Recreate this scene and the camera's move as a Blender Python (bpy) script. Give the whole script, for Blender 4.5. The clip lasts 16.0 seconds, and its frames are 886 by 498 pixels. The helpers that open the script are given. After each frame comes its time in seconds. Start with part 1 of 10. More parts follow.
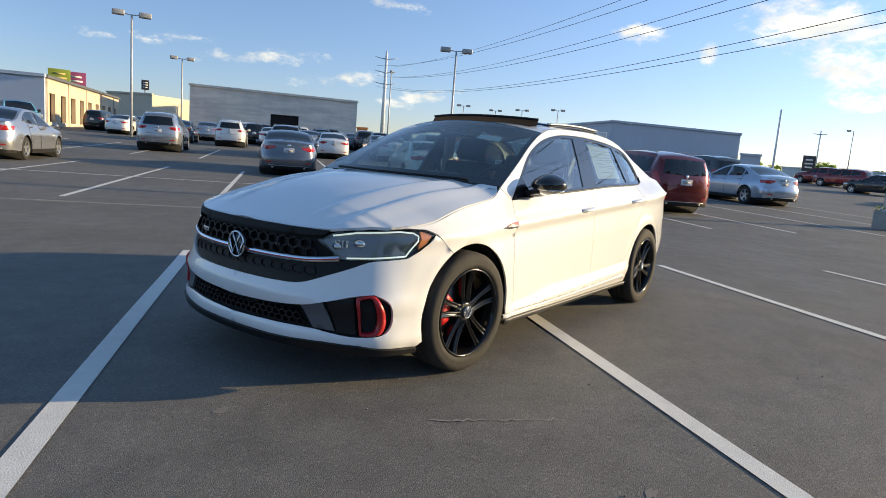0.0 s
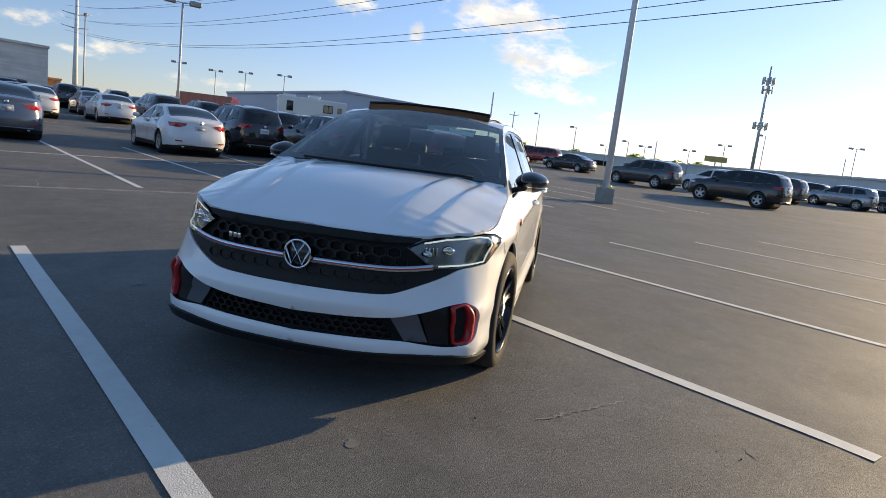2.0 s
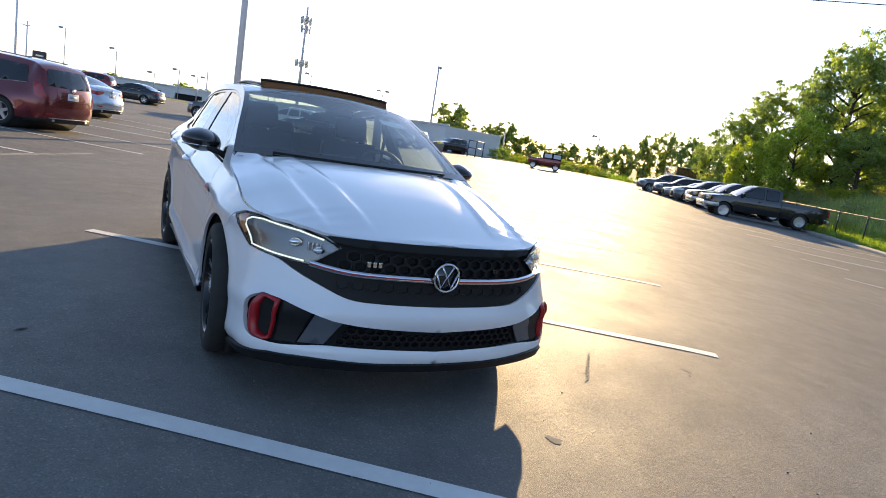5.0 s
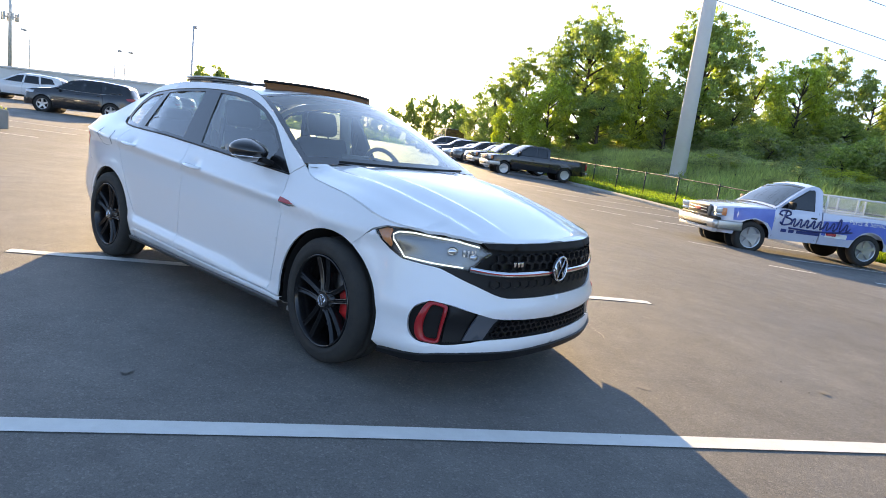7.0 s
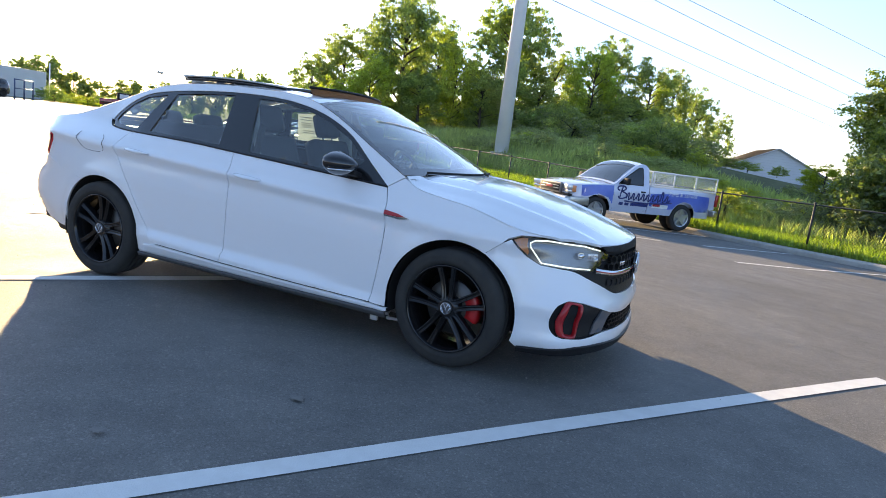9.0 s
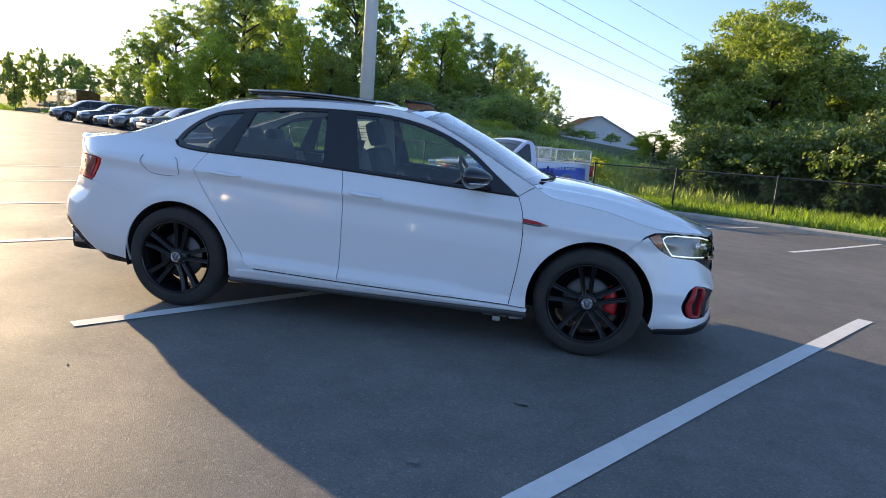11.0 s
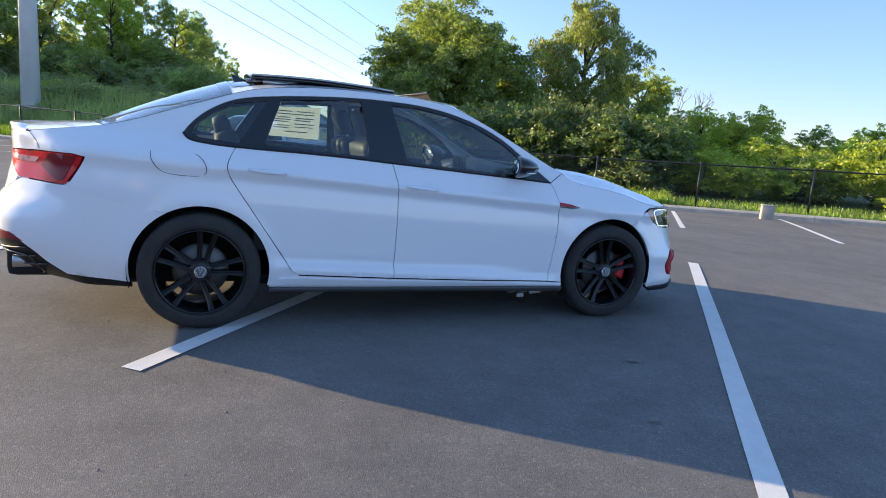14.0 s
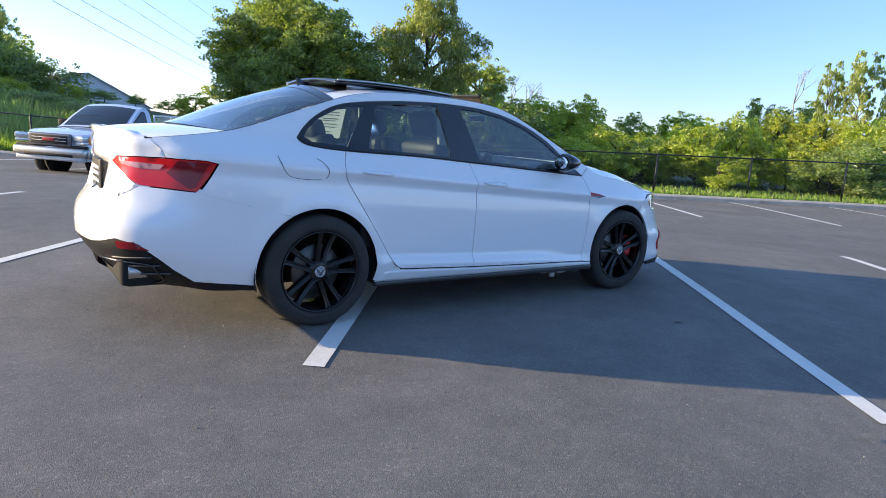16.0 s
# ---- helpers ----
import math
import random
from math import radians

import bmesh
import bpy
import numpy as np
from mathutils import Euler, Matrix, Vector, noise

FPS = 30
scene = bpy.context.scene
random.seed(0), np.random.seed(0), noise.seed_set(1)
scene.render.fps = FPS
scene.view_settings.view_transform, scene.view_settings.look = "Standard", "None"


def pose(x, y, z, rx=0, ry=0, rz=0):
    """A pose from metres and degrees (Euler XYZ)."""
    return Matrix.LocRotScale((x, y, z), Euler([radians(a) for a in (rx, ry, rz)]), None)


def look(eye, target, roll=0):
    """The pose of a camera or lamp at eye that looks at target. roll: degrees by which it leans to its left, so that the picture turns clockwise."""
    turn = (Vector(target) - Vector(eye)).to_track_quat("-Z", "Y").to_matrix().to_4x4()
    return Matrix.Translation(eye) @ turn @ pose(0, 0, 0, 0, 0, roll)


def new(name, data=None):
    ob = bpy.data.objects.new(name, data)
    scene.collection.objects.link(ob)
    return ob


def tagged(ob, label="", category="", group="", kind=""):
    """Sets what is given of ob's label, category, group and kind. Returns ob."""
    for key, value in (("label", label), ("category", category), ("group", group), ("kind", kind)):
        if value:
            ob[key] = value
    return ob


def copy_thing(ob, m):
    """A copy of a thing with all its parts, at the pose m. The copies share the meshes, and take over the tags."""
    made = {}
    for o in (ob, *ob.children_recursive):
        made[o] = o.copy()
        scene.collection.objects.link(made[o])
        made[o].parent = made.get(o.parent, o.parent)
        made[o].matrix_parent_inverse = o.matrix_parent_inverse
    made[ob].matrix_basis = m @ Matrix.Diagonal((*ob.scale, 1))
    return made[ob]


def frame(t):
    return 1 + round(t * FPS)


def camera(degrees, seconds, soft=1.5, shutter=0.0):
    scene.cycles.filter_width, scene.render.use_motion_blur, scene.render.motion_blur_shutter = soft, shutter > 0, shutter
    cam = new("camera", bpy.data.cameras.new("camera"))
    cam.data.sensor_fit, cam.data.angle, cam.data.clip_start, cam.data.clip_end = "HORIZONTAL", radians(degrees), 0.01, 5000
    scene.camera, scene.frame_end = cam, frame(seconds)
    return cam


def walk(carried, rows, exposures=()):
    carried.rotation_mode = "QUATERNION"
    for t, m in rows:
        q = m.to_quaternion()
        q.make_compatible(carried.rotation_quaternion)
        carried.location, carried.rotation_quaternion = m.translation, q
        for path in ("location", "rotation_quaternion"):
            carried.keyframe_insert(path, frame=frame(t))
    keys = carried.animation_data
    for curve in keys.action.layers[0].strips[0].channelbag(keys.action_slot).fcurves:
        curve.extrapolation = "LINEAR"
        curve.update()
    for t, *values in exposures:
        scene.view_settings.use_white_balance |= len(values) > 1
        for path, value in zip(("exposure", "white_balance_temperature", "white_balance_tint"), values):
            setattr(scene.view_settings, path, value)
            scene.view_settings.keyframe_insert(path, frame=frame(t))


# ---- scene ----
cam = camera(70.1, 16.0, soft=0.9)
PATH = [
    (0, (4.123, 2.713, 1.161), (2.53, 1.54, 0.866), 4.5),
    (0.5, (4.377, 2.385, 1.152), (2.675, 1.377, 0.855), 4.9),
    (1, (4.543, 1.963, 1.153), (2.76, 1.109, 0.854), 5.3),
    (1.5, (4.715, 1.559, 1.172), (2.845, 0.914, 0.875), 6.0),
    (2, (4.801, 1.162, 1.167), (2.861, 0.784, 0.859), 6.9),
    (2.5, (4.865, 0.73, 1.179), (2.891, 0.647, 0.868), 7.9),
    (3, (4.953, 0.308, 1.197), (2.981, 0.422, 0.883), 8.1),
    (3.5, (4.912, -0.106, 1.2), (2.968, 0.241, 0.881), 8.5),
    (3.7, (4.882, -0.276, 1.208), (2.96, 0.178, 0.891), 8.7),
    (5.8, (4.335, -2.005, 1.23), (2.783, -0.787, 0.899), 8.5),
    (6, (4.248, -2.151, 1.243), (2.754, -0.864, 0.912), 8.3),
    (6.5, (4.054, -2.583, 1.247), (2.703, -1.145, 0.919), 7.9),
    (7, (3.822, -2.925, 1.215), (2.558, -1.411, 0.882), 7.3),
    (7.5, (3.531, -3.23, 1.231), (2.391, -1.621, 0.895), 7.4),
    (8, (3.273, -3.559, 1.224), (2.25, -1.874, 0.884), 6.9),
    (8.5, (2.935, -3.764, 1.21), (2.026, -2.015, 0.869), 7.0),
    (9, (2.563, -3.973, 1.216), (1.809, -2.15, 0.884), 7.0),
    (9.2, (2.428, -4.071, 1.222), (1.726, -2.228, 0.891), 6.7),
    (11.3, (0.733, -4.728, 1.265), (0.564, -2.767, 0.906), 4.5),
    (11.5, (0.581, -4.774, 1.261), (0.492, -2.809, 0.898), 4.5),
    (12, (0.212, -4.862, 1.277), (0.279, -2.899, 0.901), 4.2),
    (12.5, (-0.192, -4.79, 1.265), (0.008, -2.836, 0.888), 4.1),
    (13, (-0.6, -4.759, 1.266), (-0.254, -2.824, 0.9), 3.8),
    (13.5, (-0.976, -4.681, 1.218), (-0.492, -2.777, 0.843), 3.9),
    (14, (-1.306, -4.56, 1.19), (-0.608, -2.72, 0.836), 4.6),
    (14.5, (-1.729, -4.482, 1.187), (-0.887, -2.703, 0.833), 4.8),
    (15, (-2.105, -4.358, 1.179), (-1.147, -2.638, 0.829), 4.8),
    (15.5, (-2.52, -4.275, 1.191), (-1.434, -2.631, 0.844), 4.5),
    (16, (-2.888, -4.188, 1.167), (-1.73, -2.597, 0.811), 4.2),
]
# exposure follows the clip's own metering
EXPOSURE = [(0.0, 1.06, 7700, 5), (1.5, 0.98, 7700, 7), (3.0, 0.78, 7600, 10), (6.0, 2.02, 8900, 12), (8.0, 2.2, 8900, 12), (9.2, 1.98, 8300, 12), (11.3, 1.58, 7500, 12), (14.0, 1.74, 7100, 12), (16.0, 1.72, 6800, 10)]
walk(cam, [(t, look(eye, target, roll)) for t, eye, target, roll in PATH], EXPOSURE)

# ---- world, sun ----
SUN_AZ, SUN_EL = 141.7, 12.5
world = bpy.data.worlds.new("evening_sky")
scene.world = world
world.use_nodes = True
wn, wl = world.node_tree.nodes, world.node_tree.links
wn.clear()
w_out = wn.new("ShaderNodeOutputWorld")
w_bg = wn.new("ShaderNodeBackground")
w_sky = wn.new("ShaderNodeTexSky")
w_sky.sky_type = "NISHITA"
w_sky.sun_disc = False
w_sky.sun_elevation = radians(SUN_EL)
w_sky.sun_rotation = radians(90 - SUN_AZ)
w_sky.altitude = 600
w_sky.air_density, w_sky.dust_density, w_sky.ozone_density = 1.0, 0.2, 3.0
w_bg.inputs["Strength"].default_value = 0.135
wl.new(w_bg.outputs[0], w_out.inputs[0])
# scattered evening clouds: each a ragged bank at its bearing and height (azimuth, elevation, half-width, half-height, lean in degrees; thickness)
CLOUDS = [(-119, 7.5, 9.0, 0.9, -4, 0.15), (-127, 6.8, 9.0, 1.0, -6, 0.25), (-134, 5.8, 9.0, 1.0, -9, 0.35), (-140.5, 4.7, 7.0, 1.0, -11, 0.4), (-148, 3.2, 5.5, 0.8, 0, 0.35),
          (-158.8, 11.1, 2.6, 1.1, 0, 0.85), (-164.5, 9.6, 1.0, 1.3, 0, 0.8), (-171.5, 11.7, 7.5, 2.6, 8, 1.0), (-176.0, 8.4, 7.0, 2.2, 4, 1.0), (-177, 6.2, 5.0, 1.3, 6, 0.8), (178, 4.4, 2.2, 0.8, 0, 0.4),
          (-152, 15.5, 7.0, 1.6, 10, 0.8), (-137, 12.5, 6.0, 0.8, 8, 0.4)]
w_tc = wn.new("ShaderNodeTexCoord")


def w_math(op, a, b):
    n = wn.new("ShaderNodeMath")
    n.operation = op
    for i, v in enumerate((a, b)):
        if isinstance(v, (int, float)):
            n.inputs[i].default_value = v
        else:
            wl.new(v, n.inputs[i])
    return n.outputs[0]


def w_range(v, a, b, c, d):
    n = wn.new("ShaderNodeMapRange")
    n.interpolation_type = "SMOOTHSTEP"
    for k, x in (("From Min", a), ("From Max", b), ("To Min", c), ("To Max", d)):
        n.inputs[k].default_value = x
    wl.new(v, n.inputs["Value"])
    return n.outputs["Result"]


def w_noise(scale, detail, rough):
    mp = wn.new("ShaderNodeMapping")
    mp.inputs["Scale"].default_value = (scale, scale, scale * 2.2)
    n = wn.new("ShaderNodeTexNoise")
    n.inputs["Scale"].default_value, n.inputs["Detail"].default_value, n.inputs["Roughness"].default_value = 1.0, detail, rough
    wl.new(w_tc.outputs["Generated"], mp.inputs["Vector"])
    wl.new(mp.outputs[0], n.inputs["Vector"])
    return n.outputs["Fac"]


banks = None
for az, el, hw, hh, lean, thick in CLOUDS:
    mp = wn.new("ShaderNodeMapping")
    mp.vector_type = "TEXTURE"
    mp.inputs["Location"].default_value = (math.cos(radians(el)) * math.cos(radians(az)), math.cos(radians(el)) * math.sin(radians(az)), math.sin(radians(el)))
    mp.inputs["Rotation"].default_value = (radians(lean), 0, radians(az))
    mp.inputs["Scale"].default_value = (0.6, math.sin(radians(hw)), math.sin(radians(hh)))
    ln = wn.new("ShaderNodeVectorMath")
    ln.operation = "LENGTH"
    wl.new(w_tc.outputs["Generated"], mp.inputs["Vector"])
    wl.new(mp.outputs[0], ln.inputs[0])
    one = w_range(ln.outputs["Value"], 0.1, 1.35, 0.45 + 0.55 * thick, 0.0)
    banks = one if banks is None else w_math("MAXIMUM", banks, one)
ragged = w_noise(26.0, 9, 0.64)
cover = w_range(w_math("ADD", banks, w_math("MULTIPLY", w_math("SUBTRACT", ragged, 0.5), 1.9)), 0.40, 1.06, 0.0, 0.85)
w_tone = wn.new("ShaderNodeMixRGB")
w_tone.inputs[1].default_value, w_tone.inputs[2].default_value = (3.3, 3.4, 3.55, 1), (4.9, 4.7, 4.5, 1)
wl.new(w_range(w_noise(11.0, 5, 0.6), 0.38, 0.62, 0.0, 1.0), w_tone.inputs[0])
w_sep = wn.new("ShaderNodeSeparateXYZ")
wl.new(w_tc.outputs["Generated"], w_sep.inputs[0])
# hazier and dimmer low down, brighter overhead
w_hue = wn.new("ShaderNodeMixRGB")
w_hue.blend_type = "MULTIPLY"
w_hue.inputs[0].default_value = 1.0
w_grad = wn.new("ShaderNodeValToRGB")
w_grad.color_ramp.elements[0].position, w_grad.color_ramp.elements[1].position = 0.04, 0.62
w_grad.color_ramp.elements[0].color, w_grad.color_ramp.elements[1].color = (0.72, 0.68, 0.91, 1), (1.12, 1.10, 1.16, 1)
wl.new(w_sep.outputs["Z"], w_grad.inputs["Fac"])
wl.new(w_grad.outputs["Color"], w_hue.inputs[2])
wl.new(w_sky.outputs[0], w_hue.inputs[1])
# deeper away from the sun
w_dot = wn.new("ShaderNodeVectorMath")
w_dot.operation = "DOT_PRODUCT"
w_dot.inputs[1].default_value = (math.cos(radians(SUN_EL)) * math.cos(radians(SUN_AZ)), math.cos(radians(SUN_EL)) * math.sin(radians(SUN_AZ)), math.sin(radians(SUN_EL)))
wl.new(w_tc.outputs["Generated"], w_dot.inputs[0])
w_deep = wn.new("ShaderNodeMixRGB")
w_deep.blend_type = "MULTIPLY"
w_deep.inputs[0].default_value = 1.0
w_fall = wn.new("ShaderNodeValToRGB")
w_fall.color_ramp.elements[0].position, w_fall.color_ramp.elements[1].position = 0.38, 0.93
w_fall.color_ramp.elements[0].color, w_fall.color_ramp.elements[1].color = (0.70, 0.76, 0.80, 1), (1, 1, 1, 1)
wl.new(w_math("MULTIPLY_ADD", w_dot.outputs["Value"], 0.5), w_fall.inputs["Fac"])
w_fall.inputs["Fac"].links[0].from_node.inputs[2].default_value = 0.5
wl.new(w_hue.outputs[0], w_deep.inputs[1])
wl.new(w_fall.outputs["Color"], w_deep.inputs[2])
w_mix = wn.new("ShaderNodeMixRGB")
wl.new(cover, w_mix.inputs[0])
wl.new(w_deep.outputs[0], w_mix.inputs[1])
wl.new(w_tone.outputs[0], w_mix.inputs[2])
wl.new(w_mix.outputs[0], w_bg.inputs[0])

sun = new("sun", bpy.data.lights.new("sun", "SUN"))
sun.data.energy, sun.data.angle, sun.data.color = 3.4, radians(0.6), (1.0, 0.80, 0.53)
sun_dir = Vector((math.cos(radians(SUN_EL)) * math.cos(radians(SUN_AZ)), math.cos(radians(SUN_EL)) * math.sin(radians(SUN_AZ)), math.sin(radians(SUN_EL))))
sun.matrix_world = look(sun_dir * 200, (0, 0, 0))


# ---- materials ----
def mat(name, color, rough=0.5, metal=0.0, coat=0.0, spec=0.5, noise_amt=0.0, noise_scale=5.0, bump=0.0, bump_scale=80.0,
        var=0.0, emit=None, emit_strength=1.0, trans=0.0, coords="Object", sheen=0.0, color2=None):
    m = bpy.data.materials.new(name)
    m.use_nodes = True
    nt = m.node_tree
    b = nt.nodes["Principled BSDF"]
    b.inputs["Base Color"].default_value = (*color, 1)
    b.inputs["Roughness"].default_value = rough
    b.inputs["Metallic"].default_value = metal
    b.inputs["Coat Weight"].default_value = coat
    b.inputs["Coat Roughness"].default_value = 0.03
    b.inputs["Specular IOR Level"].default_value = spec
    b.inputs["Transmission Weight"].default_value = trans
    b.inputs["Sheen Weight"].default_value = sheen
    if emit:
        b.inputs["Emission Color"].default_value = (*emit, 1)
        b.inputs["Emission Strength"].default_value = emit_strength
    tc = nt.nodes.new("ShaderNodeTexCoord")
    if noise_amt or color2:
        n1 = nt.nodes.new("ShaderNodeTexNoise")
        n1.inputs["Scale"].default_value = noise_scale
        n1.inputs["Detail"].default_value = 8
        n1.inputs["Roughness"].default_value = 0.65
        nt.links.new(tc.outputs[coords], n1.inputs["Vector"])
        r = nt.nodes.new("ShaderNodeValToRGB")
        c2 = color2 or tuple(c * (1 - noise_amt) for c in color)
        r.color_ramp.elements[0].color = (*c2, 1)
        r.color_ramp.elements[0].position = 0.32
        r.color_ramp.elements[1].color = (*color, 1)
        r.color_ramp.elements[1].position = 0.68
        nt.links.new(n1.outputs["Fac"], r.inputs["Fac"])
        out = r.outputs["Color"]
        if var:
            oi = nt.nodes.new("ShaderNodeObjectInfo")
            hs = nt.nodes.new("ShaderNodeHueSaturation")
            mr = nt.nodes.new("ShaderNodeMapRange")
            mr.inputs["To Min"].default_value = 1 - var
            mr.inputs["To Max"].default_value = 1 + var
            nt.links.new(oi.outputs["Random"], mr.inputs["Value"])
            nt.links.new(mr.outputs["Result"], hs.inputs["Value"])
            nt.links.new(out, hs.inputs["Color"])
            out = hs.outputs["Color"]
        nt.links.new(out, b.inputs["Base Color"])
    if bump:
        n2 = nt.nodes.new("ShaderNodeTexNoise")
        n2.inputs["Scale"].default_value = bump_scale
        n2.inputs["Detail"].default_value = 4
        nt.links.new(tc.outputs[coords], n2.inputs["Vector"])
        bp = nt.nodes.new("ShaderNodeBump")
        bp.inputs["Strength"].default_value = bump
        bp.inputs["Distance"].default_value = 0.01
        nt.links.new(n2.outputs["Fac"], bp.inputs["Height"])
        nt.links.new(bp.outputs["Normal"], b.inputs["Normal"])
    return m


def glass_mat(name, tint, rough=0.0, gloss=1.0, low=0.10):
    """A pane: tinted see-through with a mirror's gloss by Fresnel."""
    m = bpy.data.materials.new(name)
    m.use_nodes = True
    nt = m.node_tree
    nt.nodes.clear()
    o = nt.nodes.new("ShaderNodeOutputMaterial")
    mix = nt.nodes.new("ShaderNodeMixShader")
    tr = nt.nodes.new("ShaderNodeBsdfTransparent")
    gl = nt.nodes.new("ShaderNodeBsdfGlossy")
    lw = nt.nodes.new("ShaderNodeLayerWeight")
    pw = nt.nodes.new("ShaderNodeMath")
    pw.operation = "POWER"
    pw.inputs[1].default_value = 3.4
    nt.links.new(lw.outputs["Facing"], pw.inputs[0])
    fr = nt.nodes.new("ShaderNodeMapRange")
    fr.inputs["To Min"].default_value, fr.inputs["To Max"].default_value = low, 1.0
    nt.links.new(pw.outputs[0], fr.inputs["Value"])
    gl.inputs["Roughness"].default_value = rough
    gl.inputs["Color"].default_value = (gloss, gloss, gloss, 1)
    tr.inputs["Color"].default_value = (*tint, 1)
    nt.links.new(fr.outputs[0], mix.inputs[0])
    nt.links.new(tr.outputs[0], mix.inputs[1])
    nt.links.new(gl.outputs[0], mix.inputs[2])
    nt.links.new(mix.outputs[0], o.inputs[0])
    return m


def asphalt_mat():
    m = bpy.data.materials.new("asphalt")
    m.use_nodes = True
    nt = m.node_tree
    b = nt.nodes["Principled BSDF"]
    tc = nt.nodes.new("ShaderNodeTexCoord")

    def noise_tex(scale, detail=6, rough=0.6):
        n = nt.nodes.new("ShaderNodeTexNoise")
        n.inputs["Scale"].default_value, n.inputs["Detail"].default_value, n.inputs["Roughness"].default_value = scale, detail, rough
        nt.links.new(tc.outputs["Object"], n.inputs["Vector"])
        return n

    def ramp(node, p0, c0, p1, c1):
        r = nt.nodes.new("ShaderNodeValToRGB")
        r.color_ramp.elements[0].position, r.color_ramp.elements[1].position = p0, p1
        r.color_ramp.elements[0].color, r.color_ramp.elements[1].color = (*c0, 1), (*c1, 1)
        nt.links.new(node.outputs["Fac"], r.inputs["Fac"])
        return r

    def mixc(kind, fac, a, c):
        x = nt.nodes.new("ShaderNodeMixRGB")
        x.blend_type = kind
        if isinstance(fac, float):
            x.inputs[0].default_value = fac
        else:
            nt.links.new(fac, x.inputs[0])
        nt.links.new(a, x.inputs[1])
        nt.links.new(c, x.inputs[2])
        return x.outputs[0]

    big = ramp(noise_tex(0.35, 8), 0.3, (0.140, 0.137, 0.131), 0.7, (0.190, 0.185, 0.175))
    mid = ramp(noise_tex(3.5, 6, 0.7), 0.25, (0.75, 0.75, 0.75), 0.75, (1.15, 1.14, 1.12))
    col = mixc("MULTIPLY", 1.0, big.outputs[0], mid.outputs[0])
    fine = ramp(noise_tex(150, 3, 0.8), 0.33, (0.78, 0.78, 0.78), 0.70, (1.22, 1.22, 1.20))
    col = mixc("MULTIPLY", 1.0, col, fine.outputs[0])
    # chips of pale and dark stone in the binder
    chip = nt.nodes.new("ShaderNodeTexVoronoi")
    chip.inputs["Scale"].default_value = 120.0
    nt.links.new(tc.outputs["Object"], chip.inputs["Vector"])
    sep = nt.nodes.new("ShaderNodeSeparateColor")
    nt.links.new(chip.outputs["Color"], sep.inputs[0])
    tone = nt.nodes.new("ShaderNodeValToRGB")
    tone.color_ramp.elements[0].position, tone.color_ramp.elements[1].position = 0.0, 1.0
    tone.color_ramp.elements[0].color, tone.color_ramp.elements[1].color = (0.80, 0.80, 0.80, 1), (1.35, 1.34, 1.32, 1)
    e = tone.color_ramp.elements.new(0.22)
    e.color = (0.95, 0.95, 0.95, 1)
    e = tone.color_ramp.elements.new(0.84)
    e.color = (1.0, 1.0, 1.0, 1)
    nt.links.new(sep.outputs[0], tone.inputs["Fac"])
    col = mixc("MULTIPLY", 1.0, col, tone.outputs[0])
    # faint pale scuffs
    scuff = ramp(noise_tex(1.1, 9, 0.68), 0.60, (1.0, 1.0, 1.0), 0.78, (1.28, 1.27, 1.25))
    col = mixc("MULTIPLY", 1.0, col, scuff.outputs[0])
    vor = nt.nodes.new("ShaderNodeTexVoronoi")
    vor.inputs["Scale"].default_value = 9.0
    nt.links.new(tc.outputs["Object"], vor.inputs["Vector"])
    sp = nt.nodes.new("ShaderNodeValToRGB")
    sp.color_ramp.elements[0].position, sp.color_ramp.elements[1].position = 0.03, 0.055
    sp.color_ramp.elements[0].color, sp.color_ramp.elements[1].color = (1, 1, 1, 1), (0, 0, 0, 1)
    nt.links.new(vor.outputs["Distance"], sp.inputs["Fac"])
    thin = ramp(noise_tex(1.7, 2), 0.52, (0, 0, 0), 0.6, (0.5, 0.5, 0.5))
    grit = mixc("MULTIPLY", 1.0, sp.outputs[0], thin.outputs[0])
    pale = nt.nodes.new("ShaderNodeRGB")
    pale.outputs[0].default_value = (0.24, 0.23, 0.21, 1)
    col = mixc("MIX", grit, col, pale.outputs[0])
    nt.links.new(col, b.inputs["Base Color"])
    rr = ramp(noise_tex(0.9, 5), 0.3, (0.62, 0.62, 0.62), 0.75, (0.82, 0.82, 0.82))
    nt.links.new(rr.outputs[0], b.inputs["Roughness"])
    b.inputs["Specular IOR Level"].default_value = 0.22
    bp = nt.nodes.new("ShaderNodeBump")
    bp.inputs["Strength"].default_value, bp.inputs["Distance"].default_value = 0.55, 0.006
    nt.links.new(noise_tex(190, 3).outputs["Fac"], bp.inputs["Height"])
    nt.links.new(bp.outputs["Normal"], b.inputs["Normal"])
    return m


M = {}
M["asphalt"] = asphalt_mat()
M["line"] = mat("line_paint", (0.72, 0.72, 0.69), 0.75, noise_amt=0.2, noise_scale=9, bump=0.3, bump_scale=150, color2=(0.63, 0.63, 0.60))
M["line_old"] = mat("line_paint_faded", (0.42, 0.42, 0.40), 0.8, color2=(0.12, 0.12, 0.12), noise_scale=2.2, bump=0.3, bump_scale=150)
M["concrete"] = mat("concrete", (0.42, 0.40, 0.36), 0.9, color2=(0.28, 0.27, 0.24), noise_scale=3, bump=0.4, bump_scale=60)
M["seam"] = mat("seam_sand", (0.36, 0.34, 0.30), 0.95, color2=(0.15, 0.145, 0.135), noise_scale=5)
M["white_paint"] = mat("white_car_paint", (0.80, 0.81, 0.82), 0.30, coat=1.0)
